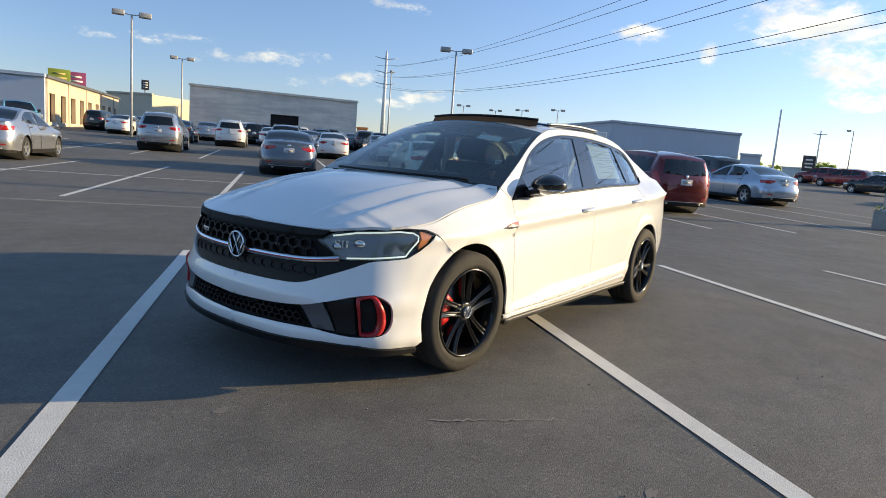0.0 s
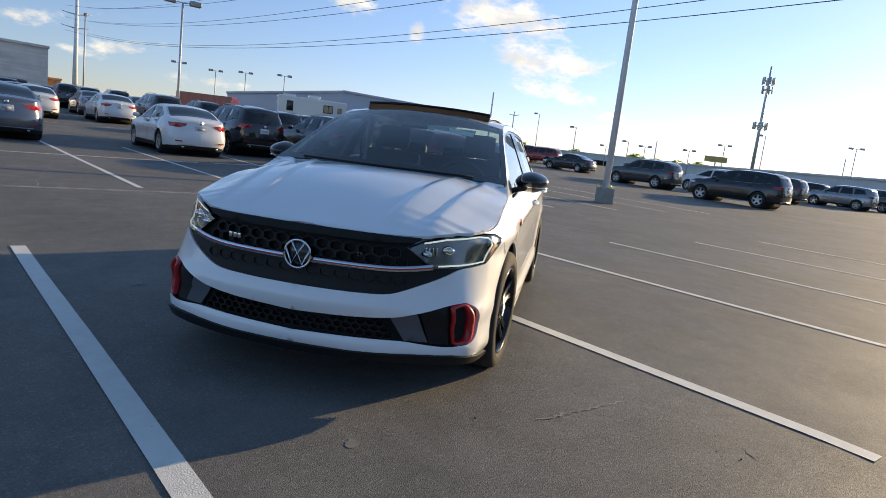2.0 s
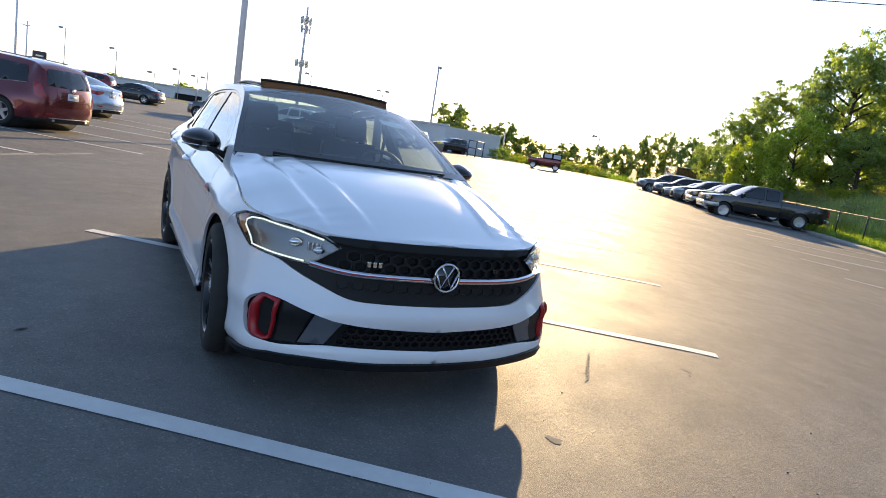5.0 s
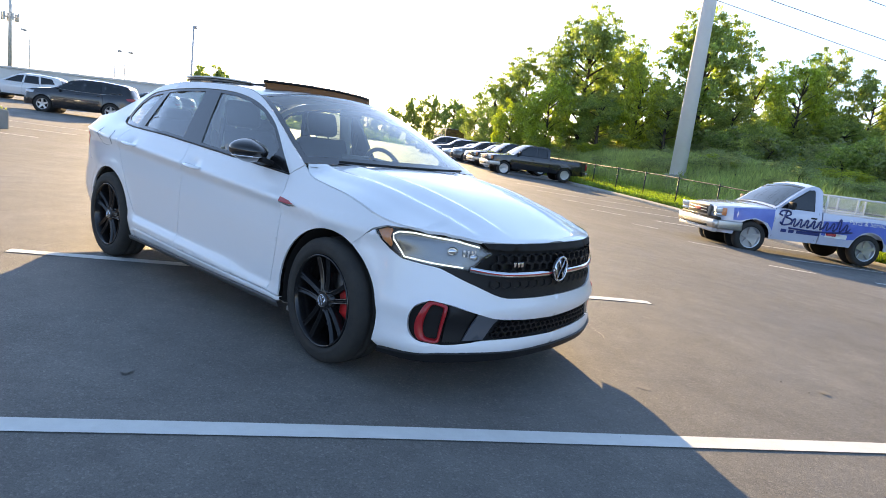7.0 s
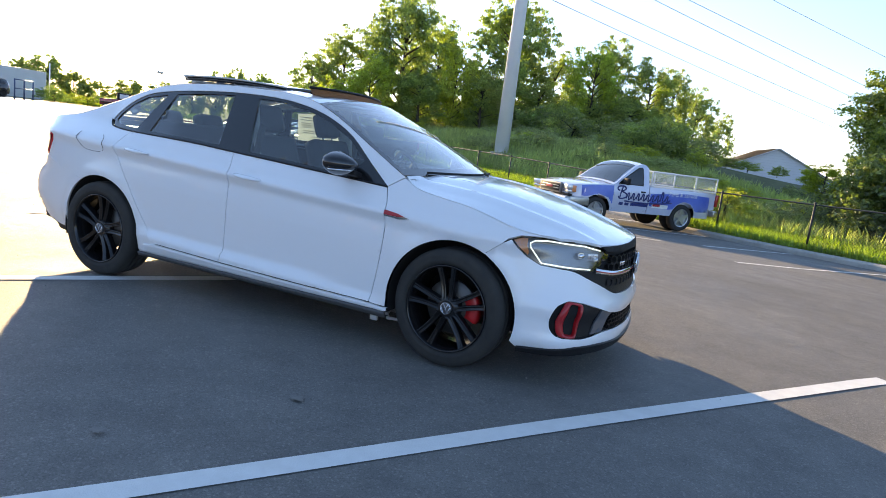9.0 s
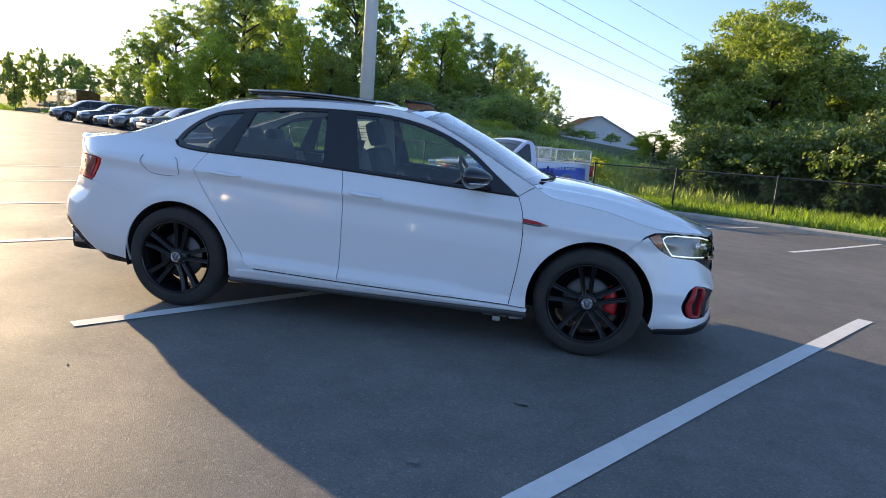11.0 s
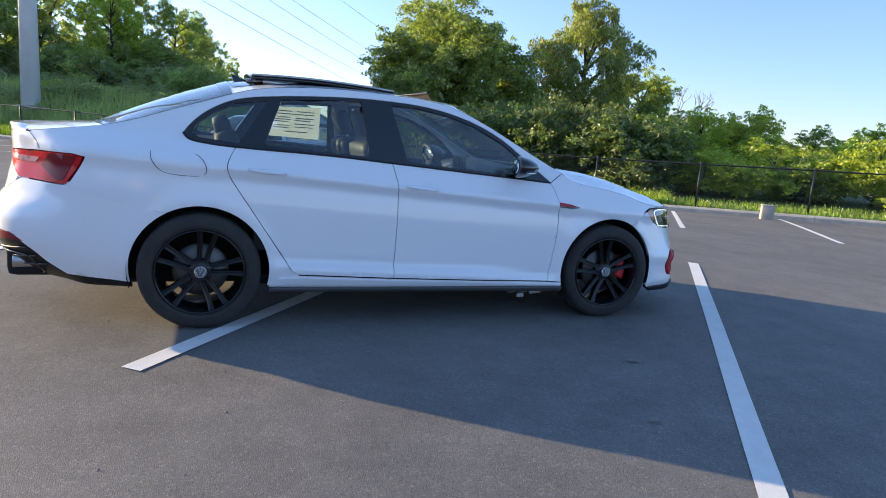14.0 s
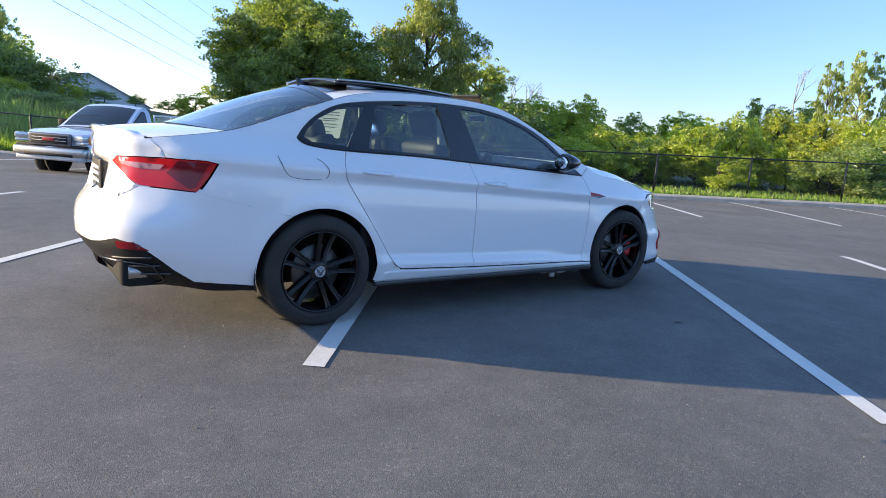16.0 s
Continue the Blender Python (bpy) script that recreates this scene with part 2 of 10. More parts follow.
M["black_gloss"] = mat("gloss_black", (0.012, 0.012, 0.013), 0.12, coat=0.6)
M["black_trim"] = mat("black_trim", (0.013, 0.013, 0.014), 0.45, spec=0.25, bump=0.1, bump_scale=400)
M["black_matte"] = mat("black_plastic", (0.014, 0.014, 0.014), 0.7, spec=0.3)
M["dark_under"] = mat("underbody", (0.01, 0.01, 0.01), 0.9)
M["chrome"] = mat("chrome", (0.75, 0.76, 0.78), 0.12, metal=1.0)
M["steel"] = mat("brushed_steel", (0.50, 0.49, 0.47), 0.35, metal=1.0)
M["red"] = mat("red_trim", (0.44, 0.010, 0.015), 0.35, coat=0.4)
M["caliper"] = mat("red_caliper", (0.55, 0.012, 0.015), 0.4, coat=0.3)
M["rim"] = mat("black_alloy", (0.008, 0.008, 0.009), 0.20, coat=0.3, spec=0.35)
M["tyre"] = mat("tyre_rubber", (0.020, 0.020, 0.020), 0.85, color2=(0.038, 0.035, 0.030), noise_scale=9, bump=0.15, bump_scale=120)
M["disc"] = mat("brake_disc", (0.12, 0.115, 0.11), 0.45, metal=0.9)
M["drl"] = mat("drl_strip", (0.9, 0.95, 1.0), 0.3, emit=(0.84, 1.0, 0.92), emit_strength=0.28)
M["lamp_inner"] = mat("headlamp_housing", (0.18, 0.185, 0.19), 0.25, metal=0.6)
M["amber"] = mat("amber_reflector", (0.72, 0.24, 0.08), 0.3, coat=0.6)
M["tail_red"] = mat("tail_lens", (0.60, 0.010, 0.015), 0.16, coat=0.2, spec=0.35)
M["tail_dark"] = mat("tail_lens_dark", (0.20, 0.006, 0.012), 0.16, coat=0.2, spec=0.35)
M["tail_clear"] = mat("tail_lens_clear", (0.55, 0.26, 0.27), 0.16, coat=0.6)
M["leather"] = mat("black_leather", (0.018, 0.018, 0.019), 0.55, bump=0.2, bump_scale=200)
M["cloth_grey"] = mat("headliner", (0.42, 0.41, 0.38), 0.9)
M["cabin_black"] = mat("cabin_plastic", (0.022, 0.022, 0.023), 0.6)
M["paper"] = mat("paper", (0.78, 0.78, 0.74), 0.8)
M["skirt_grey"] = mat("grey_skirt_plastic", (0.07, 0.07, 0.073), 0.5, bump=0.1, bump_scale=300)
M["sheet_paper"] = mat("thin_printed_paper", (0.80, 0.80, 0.76), 0.8)
_nt = M["sheet_paper"].node_tree
_tr, _mx = _nt.nodes.new("ShaderNodeBsdfTranslucent"), _nt.nodes.new("ShaderNodeMixShader")
_tr.inputs[0].default_value = (0.80, 0.80, 0.74, 1)
_mx.inputs[0].default_value = 0.5
_nt.links.new(_nt.nodes["Principled BSDF"].outputs[0], _mx.inputs[1])
_nt.links.new(_tr.outputs[0], _mx.inputs[2])
_nt.links.new(_mx.outputs[0], _nt.nodes["Material Output"].inputs[0])
M["ink"] = mat("ink", (0.42, 0.42, 0.43), 0.8)
M["belt"] = mat("seat_belt", (0.03, 0.03, 0.03), 0.7)
M["glass_clear"] = glass_mat("windscreen_glass", (0.66, 0.76, 0.73), low=0.06)
M["glass_side"] = glass_mat("side_glass", (0.62, 0.73, 0.72), low=0.11)
M["glass_lens"] = glass_mat("lamp_lens", (0.90, 0.93, 0.95), low=0.05)
M["glass_roof"] = glass_mat("roof_glass", (0.05, 0.06, 0.06))
M["galv"] = mat("galvanised_steel", (0.62, 0.63, 0.64), 0.5, metal=0.25, noise_amt=0.3, noise_scale=1.5)
M["fence_black"] = mat("black_fence_coating", (0.018, 0.019, 0.018), 0.5)
M["wire"] = mat("cable", (0.06, 0.06, 0.065), 0.6)


# ---- small mesh helpers ----
def part(name, bm, material, parent, label="", smooth=True):
    me = bpy.data.meshes.new(name)
    bm.to_mesh(me)
    bm.free()
    if smooth:
        me.polygons.foreach_set("use_smooth", [True] * len(me.polygons))
    for mm in material if isinstance(material, (list, tuple)) else [material]:
        me.materials.append(mm)
    ob = new(name, me)
    if parent is not None:
        ob.parent = parent
    if label:
        ob["label"] = label
    return ob


def thing(name, m, label, category, group="", kind=""):
    e = new(name)
    e.empty_display_size = 0.2
    e.matrix_world = m
    return tagged(e, label, category, group, kind)


def box(bm, c, s, bevel=0.0, rot=None, segs=2):
    r = bmesh.ops.create_cube(bm, size=1.0)
    vs = r["verts"]
    m = Matrix.Translation(c) @ (rot.to_4x4() if rot else Matrix()) @ Matrix.Diagonal((*s, 1))
    bmesh.ops.transform(bm, matrix=m, verts=vs)
    if bevel:
        es = list({e for v in vs for e in v.link_edges})
        bmesh.ops.bevel(bm, geom=es, offset=bevel, segments=segs, affect="EDGES", profile=0.6)


def cyl(bm, a, b, r1, r2=None, seg=10, caps=True):
    a, b = Vector(a), Vector(b)
    d = b - a
    q = d.to_track_quat("Z", "Y").to_matrix().to_4x4()
    m = Matrix.Translation((a + b) / 2) @ q
    bmesh.ops.create_cone(bm, cap_ends=caps, segments=seg, radius1=r1, radius2=r1 if r2 is None else r2, depth=d.length, matrix=m)


def tube(bm, pts, r, seg=6, closed=False):
    """A round bar along a chain of points."""
    pts = [Vector(p) for p in pts]
    n = len(pts)
    rings = []
    for i, p in enumerate(pts):
        t = (pts[(i + 1) % n] - pts[i - 1]) if closed else (pts[min(i + 1, n - 1)] - pts[max(i - 1, 0)])
        q = t.to_track_quat("Z", "Y")
        rr = r[i] if isinstance(r, (list, tuple)) else r
        rings.append([bm.verts.new(p + q @ Vector((rr * math.cos(k * math.tau / seg), rr * math.sin(k * math.tau / seg), 0))) for k in range(seg)])
    for i in range(n if closed else n - 1):
        a, b = rings[i], rings[(i + 1) % n]
        off = 0
        if closed and i == n - 1:
            off = min(range(seg), key=lambda k: (a[0].co - b[k].co).length)
        for k in range(seg):
            bm.faces.new((a[k], a[(k + 1) % seg], b[(k + 1 + off) % seg], b[(k + off) % seg]))
    if not closed:
        bm.faces.new(rings[0][::-1])
        bm.faces.new(rings[-1])


def lathe(bm, prof, seg=40, axis="Y", center=(0, 0, 0)):
    """prof: (radius, along). Turned about an axis."""
    rings = []
    for k in range(seg):
        c, s = math.cos(k * math.tau / seg), math.sin(k * math.tau / seg)
        row = []
        for r, h in prof:
            p = (r * c, h, r * s) if axis == "Y" else (r * c, r * s, h)
            row.append(bm.verts.new(Vector(p) + Vector(center)))
        rings.append(row)
    for k in range(seg):
        a, b = rings[k], rings[(k + 1) % seg]
        for i in range(len(prof) - 1):
            bm.faces.new((a[i], a[i + 1], b[i + 1], b[i]))


def spl(pts, x):
    """Smooth value at x through sorted (x, y) pairs."""
    n = len(pts)
    if x <= pts[0][0]:
        return pts[0][1]
    if x >= pts[-1][0]:
        return pts[-1][1]
    i = 0
    while pts[i + 1][0] < x:
        i += 1

    def slope(j):
        if j == 0:
            return (pts[1][1] - pts[0][1]) / (pts[1][0] - pts[0][0])
        if j == n - 1:
            return (pts[-1][1] - pts[-2][1]) / (pts[-1][0] - pts[-2][0])
        s1 = (pts[j][1] - pts[j - 1][1]) / (pts[j][0] - pts[j - 1][0])
        s2 = (pts[j + 1][1] - pts[j][1]) / (pts[j + 1][0] - pts[j][0])
        return 0.0 if s1 * s2 <= 0 else 2 * s1 * s2 / (s1 + s2)
    x0, y0 = pts[i]
    x1, y1 = pts[i + 1]
    h = x1 - x0
    t = (x - x0) / h
    a, b = slope(i) * h, slope(i + 1) * h
    return (2 * t**3 - 3 * t**2 + 1) * y0 + (t**3 - 2 * t**2 + t) * a + (-2 * t**3 + 3 * t**2) * y1 + (t**3 - t**2) * b


def lin(pts, x):
    return float(np.interp(x, [p[0] for p in pts], [p[1] for p in pts]))


def sstep(x):
    x = min(1.0, max(0.0, x))
    return x * x * (3 - 2 * x)


def chain(pts, n=6):
    """Catmull-Rom through 2D points, ends kept."""
    out = []
    m = len(pts)
    for i in range(m - 1):
        p0, p1, p2, p3 = pts[max(i - 1, 0)], pts[i], pts[i + 1], pts[min(i + 2, m - 1)]
        for k in range(n):
            t = k / n
            out.append(tuple(0.5 * (2 * p1[j] + (p2[j] - p0[j]) * t + (2 * p0[j] - 5 * p1[j] + 4 * p2[j] - p3[j]) * t * t
                                    + (3 * p1[j] - p0[j] - 3 * p2[j] + p3[j]) * t**3) for j in range(2)))
    out.append(tuple(pts[-1]))
    return out


# ---- lay of the land: n runs across the stalls, s along them ----
NV, DV = Vector((0.7848, -0.6198, 0)), Vector((0.6198, 0.7848, 0))
LOT_TURN = math.degrees(math.atan2(DV.y, DV.x))


def at_ns(n, s, z=0.0):
    p = NV * n + DV * s
    return Vector((p.x, p.y, z))


def lot_z(n, s):
    z = 0.0
    if s > 3:
        z = -0.036 * (min(s, 15.2) - 3)
    elif s < -3:
        z = (0.006 + 0.008 * sstep((-n - 2) / 6)) * min(-s - 3, 15) + 0.022 * max(0.0, min(-s - 18, 62))
    dip = 0.19 * sstep((s - 5) / 6) * math.exp(-((n + 9.5) / 7) ** 2)
    dip += 0.020 * sstep((n - 0.8) / 1.6) * sstep((0.8 - s) / 2.6) * (1 - sstep((-s - 3) / 3))
    rise = 0.027 * max(0.0, min(n - 1.0, 14.0)) * sstep((s - 3) / 11)
    return z + 0.006 * max(0.0, min(-n - 10, 60)) - dip + rise


def land_z(n, s):
    z = lot_z(n, s)
    if s > 14.6:
        z += 0.14
        far = 1 - sstep((s - 44) / 20)
        hill = sstep((s - 15.4) / 9) * (0.1 + 2.0 * sstep((-n - 10) / 20) * far) + sstep((s - 24) / 14) * 1.5 * sstep((-n - 28) / 14) * far
        z += hill
    return z

# ---- ground, lines, kerb ----
M["earth"] = mat("rough_grass_earth", (0.10, 0.12, 0.035), 0.95, color2=(0.06, 0.075, 0.025), noise_scale=0.8, bump=0.6, bump_scale=12)


def build_ground():
    ss = [-3000, -900, -300, -160, -112, -100, -80, -62, -46, -32, -25, -18, -14, -10, -7, -5, -3, -1.5, 0, 1.5, 3, 5, 7, 9, 11, 13, 14.5,
          14.62, 15.5, 17, 19, 21, 23, 25, 28, 32, 40, 60, 110, 300, 900, 3000]
    ns = [-3000, -900, -300, -160, -110, -88, -75, -66, -58, -50, -44, -38, -32, -28, -24, -20, -16, -13, -10, -8, -6, -4, -2, 0, 2, 4, 6, 8, 11, 15, 20, 28,
          40, 70, 130, 300, 900, 3000]
    ss = sorted(set(ss) | {-6.5 + 0.25 * k for k in range(31)})
    ns = sorted(set(ns) | {0.5 + 0.25 * k for k in range(11)})
    bm = bmesh.new()
    grid = [[bm.verts.new(at_ns(n, s, land_z(n, s))) for n in ns] for s in ss]
    for i in range(len(ss) - 1):
        for j in range(len(ns) - 1):
            f = bm.faces.new((grid[i][j], grid[i][j + 1], grid[i + 1][j + 1], grid[i + 1][j]))
            f.material_index = 1 if (ss[i] >= 14.4 or ns[j] < -87 or ns[j] >= 40 or ss[i] < -110) else 0
    bmesh.ops.recalc_face_normals(bm, faces=bm.faces)
    for f in bm.faces:
        if f.normal.z < 0:
            f.normal_flip()
    g = part("ground", bm, [M["asphalt"], M["earth"]], None, smooth=False)
    return tagged(g, "dark sealed asphalt car park with rough grassland beyond", "ground", kind="structure")


ground = build_ground()


def stripe(n0, s0, n1, s1, width=0.105, m="line", dz=0.005):
    bm = bmesh.new()
    a, b = Vector((n0, s0)), Vector((n1, s1))
    d = (b - a).normalized()
    w = Vector((-d.y, d.x)) * width / 2
    steps = max(2, int((b - a).length / 0.25))
    rows = []
    for i in range(steps + 1):
        c = a.lerp(b, i / steps)
        rows.append([bm.verts.new(at_ns(p.x, p.y, lot_z(p.x, p.y) + dz)) for p in (c + w, c - w)])
    for p, q in zip(rows, rows[1:]):
        bm.faces.new((p[0], p[1], q[1], q[0]))
    for f in bm.faces:
        if f.normal.z < 0:
            f.normal_flip()
    ob = part("parking_line", bm, M[m], None, smooth=False)
    return tagged(ob, "white painted parking stall line, slightly worn" if m == "line" else "faded pale seam line on the asphalt", "road marking",
                  "stall lines", "structure")


# the row that the white car straddles
for k, n in enumerate((5.15, 2.38, -0.38, -3.14, -5.72, -8.45, -11.2)):
    stripe(n, -2.16 if n < 2 else -2.2, n, 3.16, 0.11 if n > -1 else 0.10, "line")
# the row along the fence
for n in (-21.0, -18.3, -15.6, -13.3, -10.6, -7.9, -5.25, -2.6, 0.1, 2.5, 5.15, 8.0, 10.9, 13.6, 16.3, 19.0):
    stripe(n, 8.3, n, 14.1, 0.10)
for n in (-23.7, -26.4, -29.1, -31.8, -34.5, -37.2, -39.9, -42.6, -45.3, -48.0):
    stripe(n, 8.3, n, 14.1, 0.10, "line_old")
# the double row behind, with its long middle line
for n in (10.0, 7.45, 4.85, 2.55, 0.3, -1.9, -4.6, -7.4, -9.6, -12.4, -15.1, -17.8):
    stripe(n, -17.4, n, -6.7, 0.10)
stripe(12.0, -12.0, 2.3, -12.0, 0.10)
stripe(2.3, -12.0, -9.0, -14.6, 0.10)
for n in (15.0, 12.4, 9.8, 7.2, 4.6, 2.0, -0.6, -3.2, -5.8, -8.4):
    stripe(n, -34.0, n, -23.5, 0.10)
stripe(16.0, -28.4, -10.0, -28.6, 0.10)
# paving seam across the aisle
stripe(14.0, -5.85, 4.0, -6.0, 0.16, "seam", 0.0035)
stripe(4.0, -6.0, -6.0, -6.7, 0.15, "seam", 0.0035)


def ground_patches():
    """Pale oil and salt spots, each a ragged flat fleck."""
    rnd = random.Random(5)
    spots = [(2.58, 0.46, 0.03), (1.0, -1.70, 0.03), (-0.35, -0.70, 0.035), (2.3, -1.1, 0.02), (0.2, -3.2, 0.02),
             (1.9, 2.1, 0.03), (3.3, 1.5, 0.025), (-2.6, -3.2, 0.018), (3.9, -0.4, 0.02), (0.6, -2.4, 0.02), (-3.05, -3.05, 0.012)]
    m = mat("pale_stain", (0.21, 0.20, 0.18), 0.9, color2=(0.16, 0.155, 0.145), noise_scale=60)
    for x, y, r in spots:
        bm = bmesh.new()
        ring = []
        for k in range(16):
            rr = r * (0.55 + 0.6 * rnd.random())
            ring.append(bm.verts.new((x + 1.5 * rr * math.cos(k * math.tau / 16), y + rr * math.sin(k * math.tau / 16), 0.002)))
        bm.faces.new(ring)
        ob = part("stain", bm, m, None, smooth=False)
        tagged(ob, "small pale dried stain on the asphalt", "stain", "asphalt stains", "structure")


ground_patches()


def pebbles():
    rnd = random.Random(11)
    bm = bmesh.new()
    for _ in range(420):
        x, y = rnd.uniform(-4.5, 6), rnd.uniform(-6, 4.5)
        r = rnd.uniform(0.0025, 0.0065)
        bmesh.ops.create_icosphere(bm, subdivisions=1, radius=r, matrix=Matrix.Translation((x, y, r * 0.5)) @ Matrix.Diagonal((1, rnd.uniform(0.6, 1), 0.7, 1)))
    ob = part("gravel_crumbs", bm, mat("crumb", (0.22, 0.21, 0.19), 0.9), None)
    tagged(ob, "loose crumbs of pale gravel on the asphalt", "gravel", kind="stuff")


pebbles()


def cracks():
    """Thin pale hairline cracks in the sealed surface."""
    rnd = random.Random(3)
    runs = [((5.2, 3.0), (8.8, 0.6)), ((8.0, 4.0), (13.0, -1.5)), ((1.2, -8.6), (3.4, -7.0)), ((1.55, 1.55), (2.0, 1.15)), ((1.0, -6.2), (-0.5, -7.2)), ((-6.0, -9.0), (-2.5, -6.0))]
    for a, b in runs:
        bm = bmesh.new()
        a, b = Vector(a), Vector(b)
        d = (b - a).normalized()
        w = Vector((-d.y, d.x))
        rows = []
        for i in range(25):
            c = a.lerp(b, i / 24) + w * rnd.uniform(-1, 1) * min(0.05, 0.022 * (b - a).length)
            h = rnd.uniform(0.003, 0.008)
            pr = []
            for q in (c + w * h, c - w * h):
                v = Vector((q.x, q.y, 0))
                n, s = v.dot(NV), v.dot(DV)
                pr.append(bm.verts.new((q.x, q.y, lot_z(n, s) + 0.0042)))
            rows.append(pr)
        for p, q in zip(rows, rows[1:]):
            bm.faces.new((p[0], p[1], q[1], q[0]))
        ob = part("crack", bm, M["seam"], None, smooth=False)
        tagged(ob, "thin sand-filled crack in the asphalt", "crack", "asphalt cracks", "structure")


cracks()


def build_kerb():
    k = new("kerb")
    tagged(k, "low pale concrete kerb along the edge of the car park", "kerb", kind="structure")
    L = 3.0
    for i in range(-30, 10):
        n0 = i * L
        if n0 < -88 or n0 > 30:
            continue
        bm = bmesh.new()
        rows = []
        for n in (n0 + 0.006, n0 + L - 0.006):
            z = lot_z(n, 14.5)
            rows.append([bm.verts.new(at_ns(n, s, zz)) for s, zz in ((14.28, z - 0.02), (14.29, z + 0.10), (14.33, z + 0.135), (14.60, z + 0.145), (14.64, z + 0.10), (14.64, z - 0.02))])
        for j in range(5):
            bm.faces.new((rows[0][j], rows[0][j + 1], rows[1][j + 1], rows[1][j]))
        bm.faces.new(rows[0])
        bm.faces.new(rows[1][::-1])
        bmesh.ops.recalc_face_normals(bm, faces=bm.faces)
        part("kerbstone", bm, M["concrete"], k, smooth=False)


build_kerb()

# ---- car shell: a plan outline swept over height, on which panels are cut ----
from mathutils.geometry import delaunay_2d_cdt


class Shell:
    def __init__(self, plan, top, crease, side, front, rear, taper=((0, 0), (1, 0)), wf=(1.5, 2.02), wr=(1.9, 2.32), arches=(), low=None, corner=None):
        pts = chain(plan, 24)
        xy = np.array(pts)
        seg = np.hypot(*np.diff(xy, axis=0).T)
        self.a = np.concatenate([[0], np.cumsum(seg)])
        self.x, self.y = xy[:, 0], xy[:, 1]
        tx, ty = np.gradient(self.x, self.a), np.gradient(self.y, self.a)
        ln = np.hypot(tx, ty)
        self.nx, self.ny = ty / ln, -tx / ln
        self.nx[0], self.ny[0] = 1, 0
        self.nx[-1], self.ny[-1] = -1, 0
        self.top, self.crease, self.side, self.front, self.rear = top, crease, side, front, rear
        self.taper, self.wf, self.wr, self.arches, self.low, self.corner = taper, wf, wr, arches, low, corner

    def ax(self, x):
        return float(np.interp(-x, -self.x, self.a))

    def af(self, y):
        i = int(np.argmax(self.y))
        return float(np.interp(y, self.y[:i + 1], self.a[:i + 1]))

    def ar(self, y):
        i = int(np.argmax(self.y))
        return float(np.interp(-y, -self.y[i:], self.a[i:]))

    def T(self, x):
        return spl(self.top, x)

    def P(self, a, z, off=0.0):
        x, y = np.interp(a, self.a, self.x), np.interp(a, self.a, self.y)
        nx, ny = np.interp(a, self.a, self.nx), np.interp(a, self.a, self.ny)
        q = z - (self.crease[0] + self.crease[1] * x)
        o = lin(self.side, q) - lin(self.taper, x) * sstep(q / 0.15)
        if self.low and abs(x) < 1.02:
            zl = self.low[0] + self.low[1] * x
            o += 0.019 * sstep((zl - z) / 0.042) * sstep((1.02 - abs(x)) / 0.1)
        for cx, cz, r in self.arches:
            d = math.hypot(x - cx, z - cz)
            o += 0.010 * math.exp(-((d - r) / 0.035) ** 2)
        if self.corner:
            cx, wid, prof = self.corner
            off += lin(prof, z) * math.exp(-((x - cx) / wid) ** 2)
        f = sstep((x - self.wf[0]) / (self.wf[1] - self.wf[0]))
        b = sstep((-x - self.wr[0]) / (self.wr[1] - self.wr[0]))
        o = o * (1 - f - b) + spl(self.front, z) * f + spl(self.rear, z) * b + off
        return Vector((x + nx * o, y + ny * o, z))


def inside(p, poly):
    c = False
    j = len(poly) - 1
    for i in range(len(poly)):
        xi, yi = poly[i]
        xj, yj = poly[j]
        if (yi > p[1]) != (yj > p[1]) and p[0] < (xj - xi) * (p[1] - yi) / (yj - yi) + xi:
            c = not c
        j = i
    return c


def area2(poly):
    return sum(poly[i - 1][0] * poly[i][1] - poly[i][0] * poly[i - 1][1] for i in range(len(poly)))


def dense(poly, step):
    out = []
    for i in range(len(poly)):
        p, q = poly[i], poly[(i + 1) % len(poly)]
        n = max(1, int(math.hypot(q[0] - p[0], q[1] - p[1]) / step))
        out += [(p[0] + (q[0] - p[0]) * k / n, p[1] + (q[1] - p[1]) * k / n) for k in range(n)]
    return out


def shrink(poly, g):
    """Moves an outline inwards by g."""
    if area2(poly) < 0:
        poly = poly[::-1]
    n = len(poly)
    out = []
    for i in range(n):
        p0, p1, p2 = poly[i - 1], poly[i], poly[(i + 1) % n]
        d1 = Vector((p1[0] - p0[0], p1[1] - p0[1]))
        d2 = Vector((p2[0] - p1[0], p2[1] - p1[1]))
        if d1.length < 1e-7 or d2.length < 1e-7:
            out.append(p1)
            continue
        d1.normalize()
        d2.normalize()
        m = Vector((-d1.y - d2.y, d1.x + d2.x))
        k = m.length
        if k < 0.3:
            out.append(p1)
            continue
        m /= k
        s = g / max(0.35, k / 2)
        out.append((p1[0] + m.x * s, p1[1] + m.y * s))
    return out


